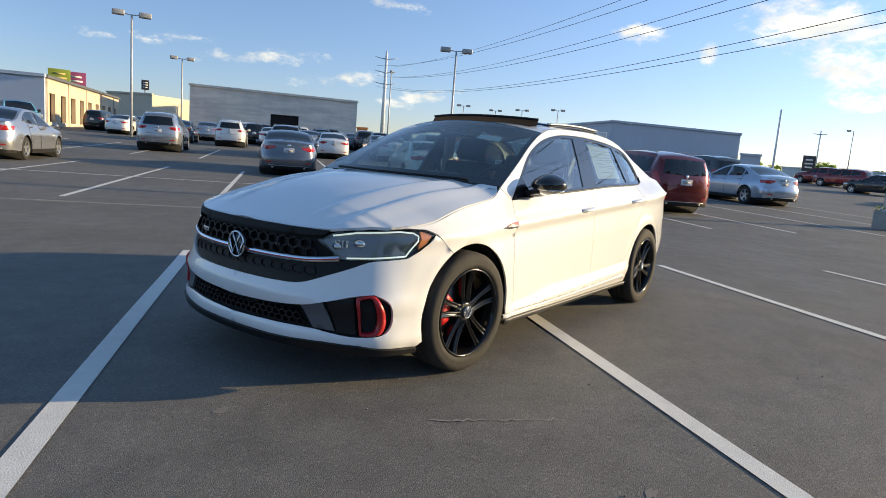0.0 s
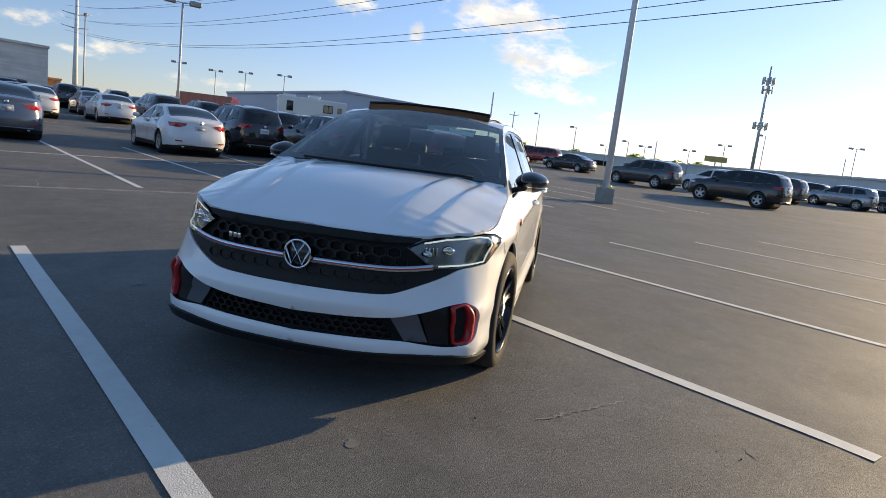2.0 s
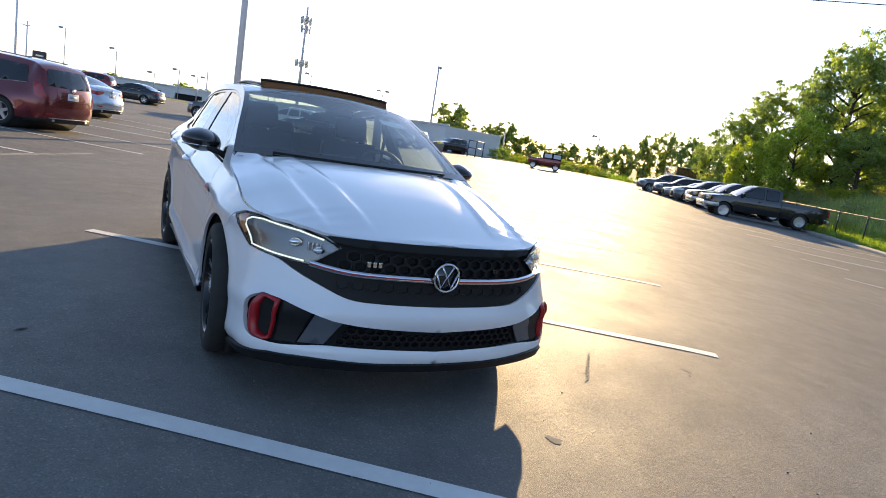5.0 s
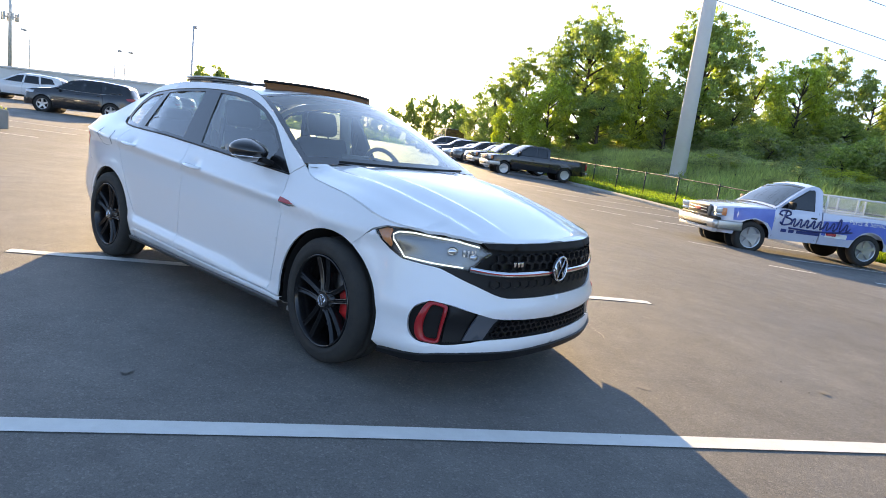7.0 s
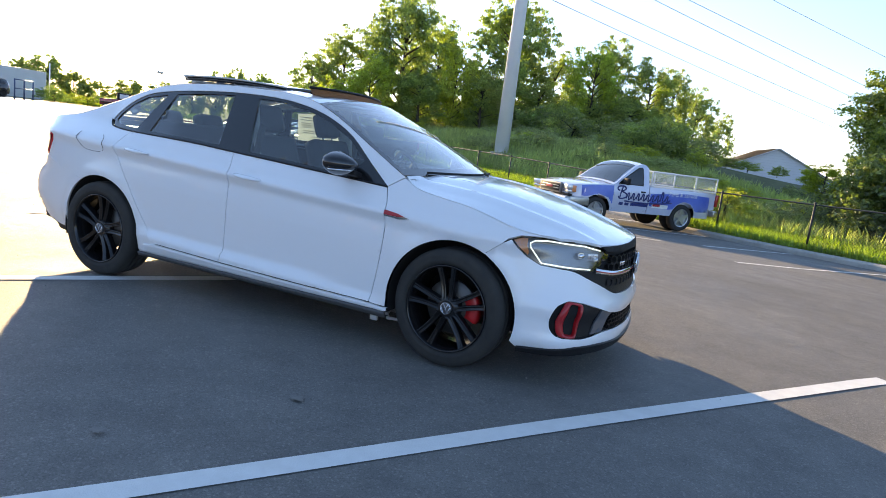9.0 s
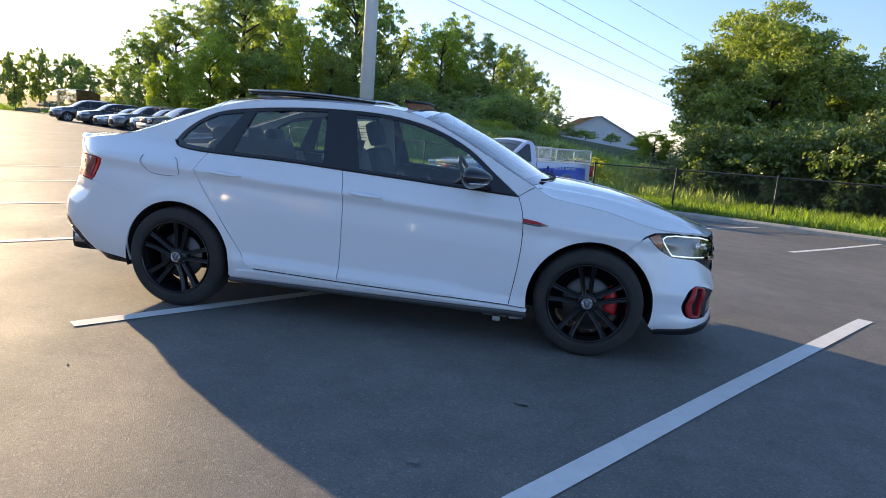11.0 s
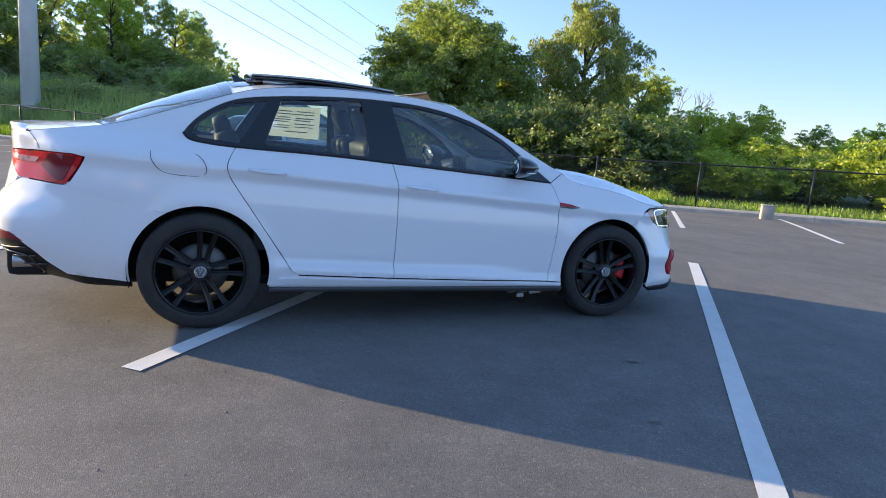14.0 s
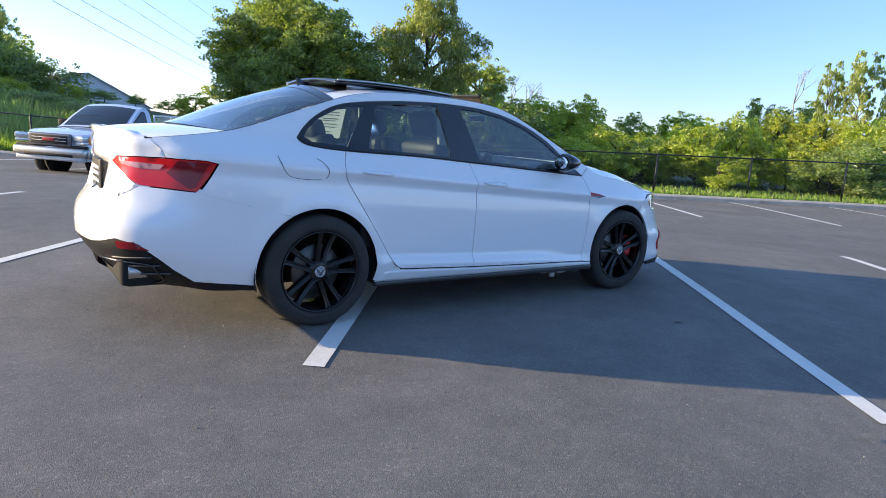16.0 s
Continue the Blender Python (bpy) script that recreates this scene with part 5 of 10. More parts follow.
    for sg in (1, -1):
        sheet(fo, boot_skin, 0.022, fold=0.012, mirror=sg, bm=face)
    part("boot_face", face, M["white_paint"], boot)
    bm = bmesh.new()
    rows = []
    for y in np.linspace(0.66, -0.66, 44):
        p, low = PJ(JS.ar(abs(y)), 1.045), PJ(JS.ar(abs(y)), 0.985)
        side = 1 if y > 0 else -1
        f = 1 - sstep((abs(y) - 0.46) / 0.20)
        e = 0.020 * f
        prof = ((p.x + 0.02 + 0.09 * f, p.y - 0.02 * (1 - f), 1.050 + e * 0.5), (p.x + 0.012 + 0.03 * f, p.y - 0.012 * (1 - f), 1.052 + e * 1.1), (p.x + 0.002 - 0.014 * f, p.y - 0.002, 1.046 + e * 1.5),
                (p.x + 0.001 - 0.010 * f, p.y, 1.036 + e), (p.x - 0.003 * f, p.y, 1.018 + e * 0.4), (low.x + 0.005, low.y - 0.003, 0.985))
        rows.append([bm.verts.new((px, py * side, pz)) for px, py, pz in prof])
    for a, b in zip(rows, rows[1:]):
        for k in range(5):
            bm.faces.new((a[k], b[k], b[k + 1], a[k + 1]))
    bmesh.ops.recalc_face_normals(bm, faces=bm.faces)
    part("lip_spoiler", bm, M["white_paint"], boot, "lip spoiler")
    bm = bmesh.new()
    bx = PJ(JS.ar(0), 0.93).x - 0.006
    tube(bm, [Vector((bx, 0.05 * math.cos(t), 0.955 + 0.05 * math.sin(t))) for t in np.linspace(0, math.tau, 28, endpoint=False)], 0.005, 6, True)
    part("rear_emblem", bm, M["chrome"], boot, "round chrome emblem")
    bm = bmesh.new()
    box(bm, (PJ(JS.ar(0), 0.80).x + 0.036, 0, 0.805), (0.012, 0.33, 0.165), 0.004)
    part("plate_holder", bm, M["black_trim"], boot, "black number plate holder with pale bars")
    bm = bmesh.new()
    for zz in (0.84, 0.805, 0.765):
        box(bm, (PJ(JS.ar(0), 0.80).x + 0.028, 0, zz), (0.004, 0.25, 0.02))
    part("plate_bars", bm, M["paper"], boot)
    # shark-fin antenna
    bm = bmesh.new()
    for p in ((-1.16, 0.012), (-1.16, -0.012), (-1.05, 0.006), (-1.05, -0.006)):
        bm.verts.new((p[0], p[1], 1.432))
    bm.verts.new((-1.175, 0.0, 1.478))
    bmesh.ops.convex_hull(bm, input=bm.verts)
    part("antenna_fin", bm, M["black_gloss"], car, "small roof antenna fin", smooth=False)
    # inspection sticker on the windscreen
    bm = bmesh.new()
    q = [(0.40, 0.43), (0.40, 0.26), (0.46, 0.27), (0.46, 0.44)]
    for x, y in q:
        u = (0.925 - x) / 0.69
        e, c = side_pt(x), (lerp(1.055, 0.285, u), 0, cz(ws_c, u))
        w = abs(y / e[1]) ** 2.2
        bm.verts.new((c[0] + (e[0] - c[0]) * w, y, c[2] + (e[2] - c[2]) * w - 0.006))
    bm.faces.new(bm.verts)
    part("windscreen_label", bm, M["paper"], ws, "white sales label in the windscreen", smooth=False)


M["deflector"] = mat("deflector_mesh", (0.075, 0.062, 0.045), 0.6, bump=0.5, bump_scale=500)
_nt = M["deflector"].node_tree
_tr, _mx = _nt.nodes.new("ShaderNodeBsdfTranslucent"), _nt.nodes.new("ShaderNodeMixShader")
_tr.inputs[0].default_value = (0.24, 0.175, 0.125, 1)
_mx.inputs[0].default_value = 0.14
_nt.links.new(_nt.nodes["Principled BSDF"].outputs[0], _mx.inputs[1])
_nt.links.new(_tr.outputs[0], _mx.inputs[2])
_nt.links.new(_mx.outputs[0], _nt.nodes["Material Output"].inputs[0])


def show_car_rear(car):
    W = M["white_paint"]
    bump = bmesh.new()
    arc = [p for p in arc_pts(-1.343, 0.33, ARCH - 0.004, 118, 196, 20) if p[1] > 0.262]
    o = xz(arc[::-1] + [(-1.80, 0.723), (-2.003, 0.776)]) + [(4.965, 0.785), (5.118, 0.788), YR(0.50, 0.713), YR(0, 0.698), YR(0, 0.462), YR(0.35, 0.466),
         (5.339, 0.482), (5.215, 0.513), (5.076, 0.493), (4.993, 0.430), (4.91, 0.362), (4.80, 0.290), X(-1.71, 0.262)]
    for sg in (1, -1):
        sheet(o, lambda a, z: PJ(a, z), 0.035, fold=0.014, gap=0.001, mirror=sg, bm=bump)
    part("rear_bumper", bump, W, car, "white rear bumper")
    dif = bmesh.new()

    def tucked(a, z, off=0.0):
        """The diffuser's foot runs forward under the bumper."""
        p = PJ(a, z, off)
        k = sstep((-p.x - 1.85) / 0.35) * max(0.0, min(1.0, (0.455 - z) / 0.21)) ** 2
        return Vector((p.x + 0.115 * k, p.y, p.z))

    d = [YR(0, 0.459), YR(0.35, 0.463), (5.339, 0.479), (5.215, 0.510), (5.076, 0.490), (4.993, 0.427), (4.91, 0.359), (4.80, 0.287), X(-1.705, 0.259), X(-1.70, 0.232), X(-2.0, 0.235),
         X(-2.2, 0.24), YR(0.5, 0.245), YR(0.0, 0.26)]
    for sg in (1, -1):
        sheet(d, lambda a, z: tucked(a, z, -0.004), 0.035, fold=0.04, mirror=sg, bm=dif)
    df = part("rear_diffuser", dif, M["black_trim"], car, "black rear diffuser")
    for sg in (1, -1):
        bm = sheet([(5.215, 0.500), (5.104, 0.504), (5.02, 0.463), (5.20, 0.463)], lambda a, z: PJ(a, z, 0.002), 0.03, fold=0.008, mirror=sg)
        part("rear_reflector", bm, M["tail_dark"], df, "red reflector")
        ex = tucked(JS.ar(0.53), 0.325).x
        bm = bmesh.new()
        lathe(bm, [(0.052, -0.14), (0.055, -0.004), (0.053, 0.002), (0.047, -0.004), (0.043, -0.12)], 28)
        bmesh.ops.transform(bm, matrix=Matrix.Translation((ex - 0.004, 0.53 * sg, 0.322)) @ Matrix.Rotation(radians(90), 4, "Z"), verts=bm.verts)
        part("exhaust_tip", bm, M["steel"], car, "round steel exhaust tip")
        bm = bmesh.new()
        loop = [(0.36, 0.375), (0.66, 0.385), (0.70, 0.355), (0.66, 0.268), (0.37, 0.262), (0.345, 0.31)]
        tube(bm, [Vector((q.x, q.y * sg, q.z)) for q in (tucked(JS.ar(y), z, 0.006) for y, z in chain(loop + loop[:1], 4)[:-1])], 0.005, 6, True)
        part("exhaust_bezel", bm, M["black_gloss"], df, "gloss black bezel round the exhaust opening")
        for k in range(3):
            z1 = 0.425 - 0.045 * k
            bm = bmesh.new()
            tube(bm, [Vector((p.x, p.y * sg, p.z)) for p in (tucked(5.02 + 0.045 * i - 0.03 * k, z1 - 0.004 * i, 0.004) for i in range(7))], 0.005, 5)
            part("diffuser_rib", bm, M["skirt_grey"], df)
        bm = sheet(xz([(-2.02, 0.800), (-1.80, 0.745), (-1.66, 0.705), (-1.66, 0.665), (-1.80, 0.705), (-2.02, 0.758)]), lambda a, z: PJ(a, z, -0.0035), 0.03, fold=0, mirror=sg)
        part("bumper_flange", bm, W, car)
        # white gutter under the shut line of the boot
        bm = sheet(xz([(-2.08, 0.945), (-2.08, 1.06), (-2.33, 1.03), (-2.33, 0.945)]), lambda a, z: PJ(a, z, -0.010), 0.04, fold=0, mirror=sg)
        part("boot_gutter", bm, W, car)
        bm = sheet([(5.05, 0.815), (5.17, 0.835), YR(0.42, 0.745), YR(0.42, 0.672), (5.06, 0.745)], lambda a, z: PJ(a, z, -0.010), 0.04, fold=0, mirror=sg)
        part("boot_gutter", bm, W, car)
        # tail light with its darker and clear zones
        t = new("tail_light")
        t.parent = car
        t["label"] = "dark red wrap-round tail light"
        o1 = [(4.69, 0.928), (4.743, 0.940), (4.91, 0.941), (5.187, 0.937), (5.373, 0.929), (5.424, 0.901), (5.27, 0.843), (5.12, 0.793), (4.965, 0.789), (4.787, 0.780), (4.731, 0.856)]
        bm = sheet(o1, lambda a, z: PJ(a, z, 0.003), 0.03, fold=0.02, gap=0.002, mirror=sg)
        part("tail_lens", bm, M["tail_red"], t)
        bm = sheet([(4.725, 0.931), (4.882, 0.935), (4.951, 0.868), (4.826, 0.794), (4.797, 0.802)], lambda a, z: PJ(a, z, 0.0065), 0.03, fold=0.004, mirror=sg)
        part("dark_zone", bm, M["tail_dark"], t, "darker red outer zone")
        bm = sheet([(5.34, 0.912), (4.965, 0.908), (4.993, 0.881), (5.145, 0.880), (5.30, 0.893)], lambda a, z: PJ(a, z, 0.0065), 0.03, fold=0.004, mirror=sg)
        part("reversing_zone", bm, M["tail_clear"], t, "pale reversing zone")


WHEEL_MESHES = {}


def wheel_mesh_parts(car, x, sg, front, r=0.330):
    """One wheel: tyre, five double-spoke rim, cap, disc, caliper; outer face towards sg * y."""
    w = new("wheel")
    w.parent = car
    steer = Matrix.Rotation(radians(-4.0 if front else 0.0), 4, "Z")
    w.matrix_local = Matrix.Translation((x, 0.772 * sg, 0.330)) @ steer @ Matrix.Diagonal((1, sg, 1, 1))
    w["label"] = "black alloy wheel with five double spokes"
    if not WHEEL_MESHES:
        c = {}
        bm = bmesh.new()
        lathe(bm, [(0.241, 0.098), (0.246, 0.108), (0.258, 0.115), (0.270, 0.1175), (0.273, 0.1165), (0.288, 0.1175), (0.305, 0.113), (0.318, 0.103), (0.326, 0.090), (0.330, 0.06), (0.3305, 0.03), (0.324, 0.026), (0.324, 0.022), (0.331, 0.018),
                   (0.331, -0.018), (0.324, -0.022), (0.324, -0.026), (0.3305, -0.03), (0.330, -0.06), (0.326, -0.090), (0.305, -0.112), (0.25, -0.112), (0.232, -0.10)], 72)
        bmesh.ops.recalc_face_normals(bm, faces=bm.faces)
        c["tyre"] = bm
        bm = bmesh.new()
        lathe(bm, [(0.242, 0.104), (0.240, 0.112), (0.235, 0.113), (0.231, 0.108), (0.226, 0.092), (0.216, 0.05), (0.210, 0.0), (0.212, -0.08), (0.238, -0.10)], 64)
        bmesh.ops.recalc_face_normals(bm, faces=bm.faces)
        c["rim"] = bm
        # five pairs of straight, faceted spokes
        bm = bmesh.new()
        for k in range(5):
            base = math.tau * k / 5
            rad, tan = Vector((math.cos(base), 0, math.sin(base))), Vector((-math.sin(base), 0, math.cos(base)))
            for half in (-1, 1):
                rows = []
                for i in range(9):
                    t = i / 8
                    off = half * (0.017 + 0.021 * t + 0.008 * t**4)
                    wid = 0.0140 + 0.0010 * t + 0.005 * max(0.0, t - 0.84) * 5
                    dep = 0.088 - 0.010 * math.sin(math.pi * t) + 0.014 * t
                    rr = 0.035 + 0.197 * t
                    cc = rad * rr + tan * off
                    rows.append([bm.verts.new(cc + tan * half * w_ * wid + Vector((0, dep - d_, 0))) for w_, d_ in ((1.0, 0.045), (1.0, 0.008), (0.80, 0.0), (0.50, 0.001), (0.30, 0.011), (-0.35, 0.011), (-0.55, 0.002), (-0.80, 0.001), (-1.0, 0.010), (-1.0, 0.045))])
                for p, q in zip(rows, rows[1:]):
                    for j in range(9):
                        bm.faces.new((p[j], p[j + 1], q[j + 1], q[j]))
        lathe(bm, [(0.0, 0.086), (0.034, 0.086), (0.042, 0.090), (0.052, 0.082), (0.068, 0.074), (0.070, 0.03)], 40)
        bmesh.ops.recalc_face_normals(bm, faces=bm.faces)
        c["spokes"] = bm
        bm = bmesh.new()
        lathe(bm, [(0.0, 0.098), (0.028, 0.0975), (0.034, 0.094), (0.034, 0.08)], 28)
        bmesh.ops.recalc_face_normals(bm, faces=bm.faces)
        c["hub_cap"] = bm
        bm = bmesh.new()
        tube(bm, [Vector((0.031 * math.cos(t), 0.0985, 0.031 * math.sin(t))) for t in np.linspace(0, math.tau, 20, endpoint=False)], 0.0025, 5, True)
        for pts in ([(-0.014, 0.025), (0, 0), (0.014, 0.025)], [(-0.027, 0.009), (-0.012, -0.024), (0, 0.002), (0.012, -0.024), (0.027, 0.009)]):
            tube(bm, [Vector((a, 0.099, b)) for a, b in pts], 0.0032, 5)
        c["cap_ring"] = bm
        for k in range(5):
            bm = bmesh.new()
            an = math.tau * k / 5 + math.pi / 5
            p = Vector((0.056 * math.cos(an), 0, 0.056 * math.sin(an)))
            cyl(bm, p + Vector((0, 0.07, 0)), p + Vector((0, 0.089, 0)), 0.0095, 0.008, 8)
            c["wheel_bolt|%d" % k] = bm
        bm = bmesh.new()
        lathe(bm, [(0.06, 0.03), (0.150, 0.03), (0.152, 0.026), (0.152, 0.006), (0.06, 0.004)], 40)
        bmesh.ops.recalc_face_normals(bm, faces=bm.faces)
        c["brake_disc"] = bm
        bm = bmesh.new()
        rows = []
        for k in range(9):
            an = radians(-30 + 60 * k / 8)
            rows.append([bm.verts.new((rr * math.cos(an), yy, rr * math.sin(an))) for rr, yy in ((0.105, 0.055), (0.165, 0.058), (0.178, 0.045), (0.178, -0.01), (0.10, -0.01))])
        for a, b in zip(rows, rows[1:]):
            for j in range(5):
                bm.faces.new((a[j], a[(j + 1) % 5], b[(j + 1) % 5], b[j]))
        bm.faces.new(rows[0])
        bm.faces.new(rows[-1][::-1])
        bmesh.ops.recalc_face_normals(bm, faces=bm.faces)
        c["brake_caliper"] = bm
        ms = {"tyre": "tyre", "rim": "rim", "spokes": "rim", "hub_cap": "cap_face", "cap_ring": "chrome", "wheel_bolt": "rim", "brake_disc": "disc", "brake_caliper": "caliper"}
        WHEEL_MESHES.update({k: part(k.split("|")[0], b, M[ms[k.split("|")[0]]], w).data for k, b in c.items()})
        made = [o for o in w.children]
    else:
        made = []
        for k, me in WHEEL_MESHES.items():
            o = new(k.split("|")[0], me)
            o.parent = w
            made.append(o)
    spin = {(1, 1): SPIN[0], (1, -1): SPIN[1], (0, 1): SPIN[2], (0, -1): SPIN[3]}[(1 if front else 0, sg)]
    for o in made:
        base = o.name.split(".")[0]
        if base in ("spokes", "hub_cap", "cap_ring", "wheel_bolt"):
            o.matrix_local = Matrix.Rotation(radians(spin if base != "cap_ring" else spin * 0), 4, "Y")
        if base == "brake_caliper":
            o["label"] = "red brake caliper"
            o.matrix_local = Matrix.Rotation(radians(-10), 4, "Y") if front else Matrix.Rotation(radians(-4), 4, "Y") @ Matrix.Diagonal((0.80, 0.5, 0.62, 1))
    return w


# how far each wheel has rolled
SPIN = (-14, -24, 20, -8)
M["cap_face"] = mat("cap_face", (0.10, 0.10, 0.105), 0.3, metal=0.6)


def show_car_inside(car):
    L = M["leather"]
    inside_group = car

    def seat(x, y, wide=0.50, front=True):
        s = new("front_seat" if front else "rear_bench")
        s.parent = inside_group
        s["label"] = "black leather seat with head restraint" if front else "black leather rear bench"
        bm = bmesh.new()
        box(bm, (x, y, 0.50), (0.52, wide, 0.16), 0.05)
        part("cushion", bm, L, s)
        bm = bmesh.new()
        rot = Matrix.Rotation(radians(-18), 3, "Y")
        box(bm, (x - 0.33, y, 0.82), (0.14, wide * 0.96, 0.62), 0.055, rot)
        part("backrest", bm, L, s)
        for yy in ((y,) if front else (y + 0.42, y, y - 0.42)):
            bm = bmesh.new()
            box(bm, (x - 0.435, yy, 1.225 if front else 1.14), (0.10, 0.26, 0.19 if front else 0.13), 0.045, rot)
            part("head_restraint", bm, L, s)
            for d in (-0.06, 0.06):
                bm = bmesh.new()
                cyl(bm, (x - 0.41, yy + d, 1.08), (x - 0.43, yy + d, 1.18), 0.007)
                part("restraint_post", bm, M["chrome"], s)
    seat(0.08, 0.36)
    seat(0.08, -0.36)
    seat(-0.80, 0.0, 1.30, False)
    bm = bmesh.new()
    rows = []
    for y in np.linspace(-0.72, 0.72, 16):
        rows.append([bm.verts.new(p) for p in ((1.0, y, 0.985), (0.80, y, 1.000 + 0.02 * (y > 0.15)), (0.62, y, 0.975 + 0.03 * math.exp(-((y - 0.36) / 0.2) ** 2)), (0.55, y, 0.93), (0.56, y, 0.70), (0.66, y, 0.50))])
    for a, b in zip(rows, rows[1:]):
        for k in range(5):
            bm.faces.new((a[k], a[k + 1], b[k + 1], b[k]))
    part("dashboard", bm, M["cabin_black"], inside_group, "black dashboard")
    sw = new("steering_wheel")
    sw.parent = inside_group
    tilt = Matrix.Translation((0.42, 0.36, 0.93)) @ Matrix.Rotation(radians(65), 4, "Y")
    bm = bmesh.new()
    tube(bm, [tilt @ Vector((0.185 * math.cos(t), 0.185 * math.sin(t), 0)) for t in np.linspace(0, math.tau, 32, endpoint=False)], 0.016, 8, True)
    part("wheel_rim", bm, M["leather"], sw)
    bm = bmesh.new()
    for an in (0.0, 2.2, -2.2):
        cyl(bm, tilt @ Vector((0.03 * math.cos(an), 0.03 * math.sin(an), -0.01)), tilt @ Vector((0.18 * math.cos(an), 0.18 * math.sin(an), 0)), 0.022, 0.014, 8)
    cyl(bm, tilt @ Vector((0, 0, -0.04)), tilt @ Vector((0, 0, 0.03)), 0.07, 0.06, 16)
    part("wheel_hub", bm, M["black_matte"], sw)
    bm = bmesh.new()
    box(bm, (0.50, 0.0, 0.98), (0.02, 0.24, 0.13), 0.008)
    part("infotainment_screen", bm, M["black_gloss"], inside_group)
    bm = bmesh.new()
    box(bm, (0.41, 0.0, 1.318), (0.03, 0.19, 0.05), 0.015)
    part("rear_view_mirror", bm, M["black_gloss"], inside_group)
    bm = bmesh.new()
    box(bm, (-0.10, 0, 0.26), (2.0, 1.5, 0.06), 0.01)
    part("cabin_floor", bm, M["black_matte"], inside_group)
    bm = bmesh.new()
    box(bm, (-1.42, 0, 1.035), (0.55, 1.20, 0.03), 0.01)
    part("parcel_shelf", bm, M["cabin_black"], inside_group)
    bm = bmesh.new()
    box(bm, (0.30, 0, 0.52), (0.9, 0.20, 0.20), 0.04)
    part("centre_console", bm, M["cabin_black"], inside_group)
    for sg in (1, -1):
        bm = sheet(xz([(0.85, 0.925), (-0.26, 0.99), (-1.1, 1.02), (-1.05, 0.45), (0.82, 0.40)]), lambda a, z: PJ(a, z, -0.07), 0.12, fold=0, mirror=sg)
        part("door_card", bm, M["cabin_black"], inside_group)
        # belts
        bm = bmesh.new()
        box(bm, (-0.24, 0.60 * sg, 0.98), (0.05, 0.008, 0.42), 0, Matrix.Rotation(radians(12), 3, "Y"))
        part("seat_belt", bm, M["belt"], inside_group)
        bm = bmesh.new()
        box(bm, (-0.31, 0.575 * sg, 1.16), (0.12, 0.03, 0.42), 0.01, Matrix.Rotation(radians(-6), 3, "Y"))
        part("pillar_trim", bm, M["cloth_grey"], inside_group)
    # headliner frame
    bm = bow(lambda u: (0.18 - 1.32 * u, 0.53, 1.372 + 0.02 * math.sin(math.pi * u)), lambda u: (0.22 - 1.36 * u, 0, 1.392 + 0.02 * math.sin(math.pi * u)), 20, 20, skip=lambda u, v: 0.05 < u < 0.5 and abs(v) < 0.8)
    part("headliner", bm, M["cloth_grey"], inside_group)
    # price sheet in the left rear window
    st = bmesh.new()
    quad = [(-0.845, 1.306), (-0.475, 1.325), (-0.465, 1.070), (-0.905, 1.079)]
    vs = []
    for x, z in quad:
        p = PJ(*X(x, z), off=-0.017)
        vs.append(st.verts.new(p))
    st.faces.new(vs)
    ps = part("price_sheet", st, M["sheet_paper"], car, "white printed price sheet in the rear side window", smooth=False)
    bars = bmesh.new()
    for fx0, fx1, fz in ((0.08, 0.45, 0.10), (0.55, 0.92, 0.10), (0.08, 0.92, 0.2), (0.08, 0.42, 0.32), (0.08, 0.42, 0.40), (0.08, 0.38, 0.48), (0.52, 0.92, 0.34), (0.52, 0.85, 0.42), (0.52, 0.92, 0.55), (0.08, 0.42, 0.62), (0.08, 0.40, 0.70), (0.52, 0.9, 0.66), (0.3, 0.8, 0.84)):
        for off in (-0.0135, -0.0205):
            q = []
            for fx, fzz in ((fx0, fz), (fx1, fz), (fx1, fz + 0.024), (fx0, fz + 0.024)):
                x = -0.865 + 0.375 * fx
                z = 1.305 - 0.215 * fzz
                q.append(bars.verts.new(PJ(*X(x, z), off=off)))
            bars.faces.new(q)
    part("print_bars", bars, M["ink"], ps, smooth=False)


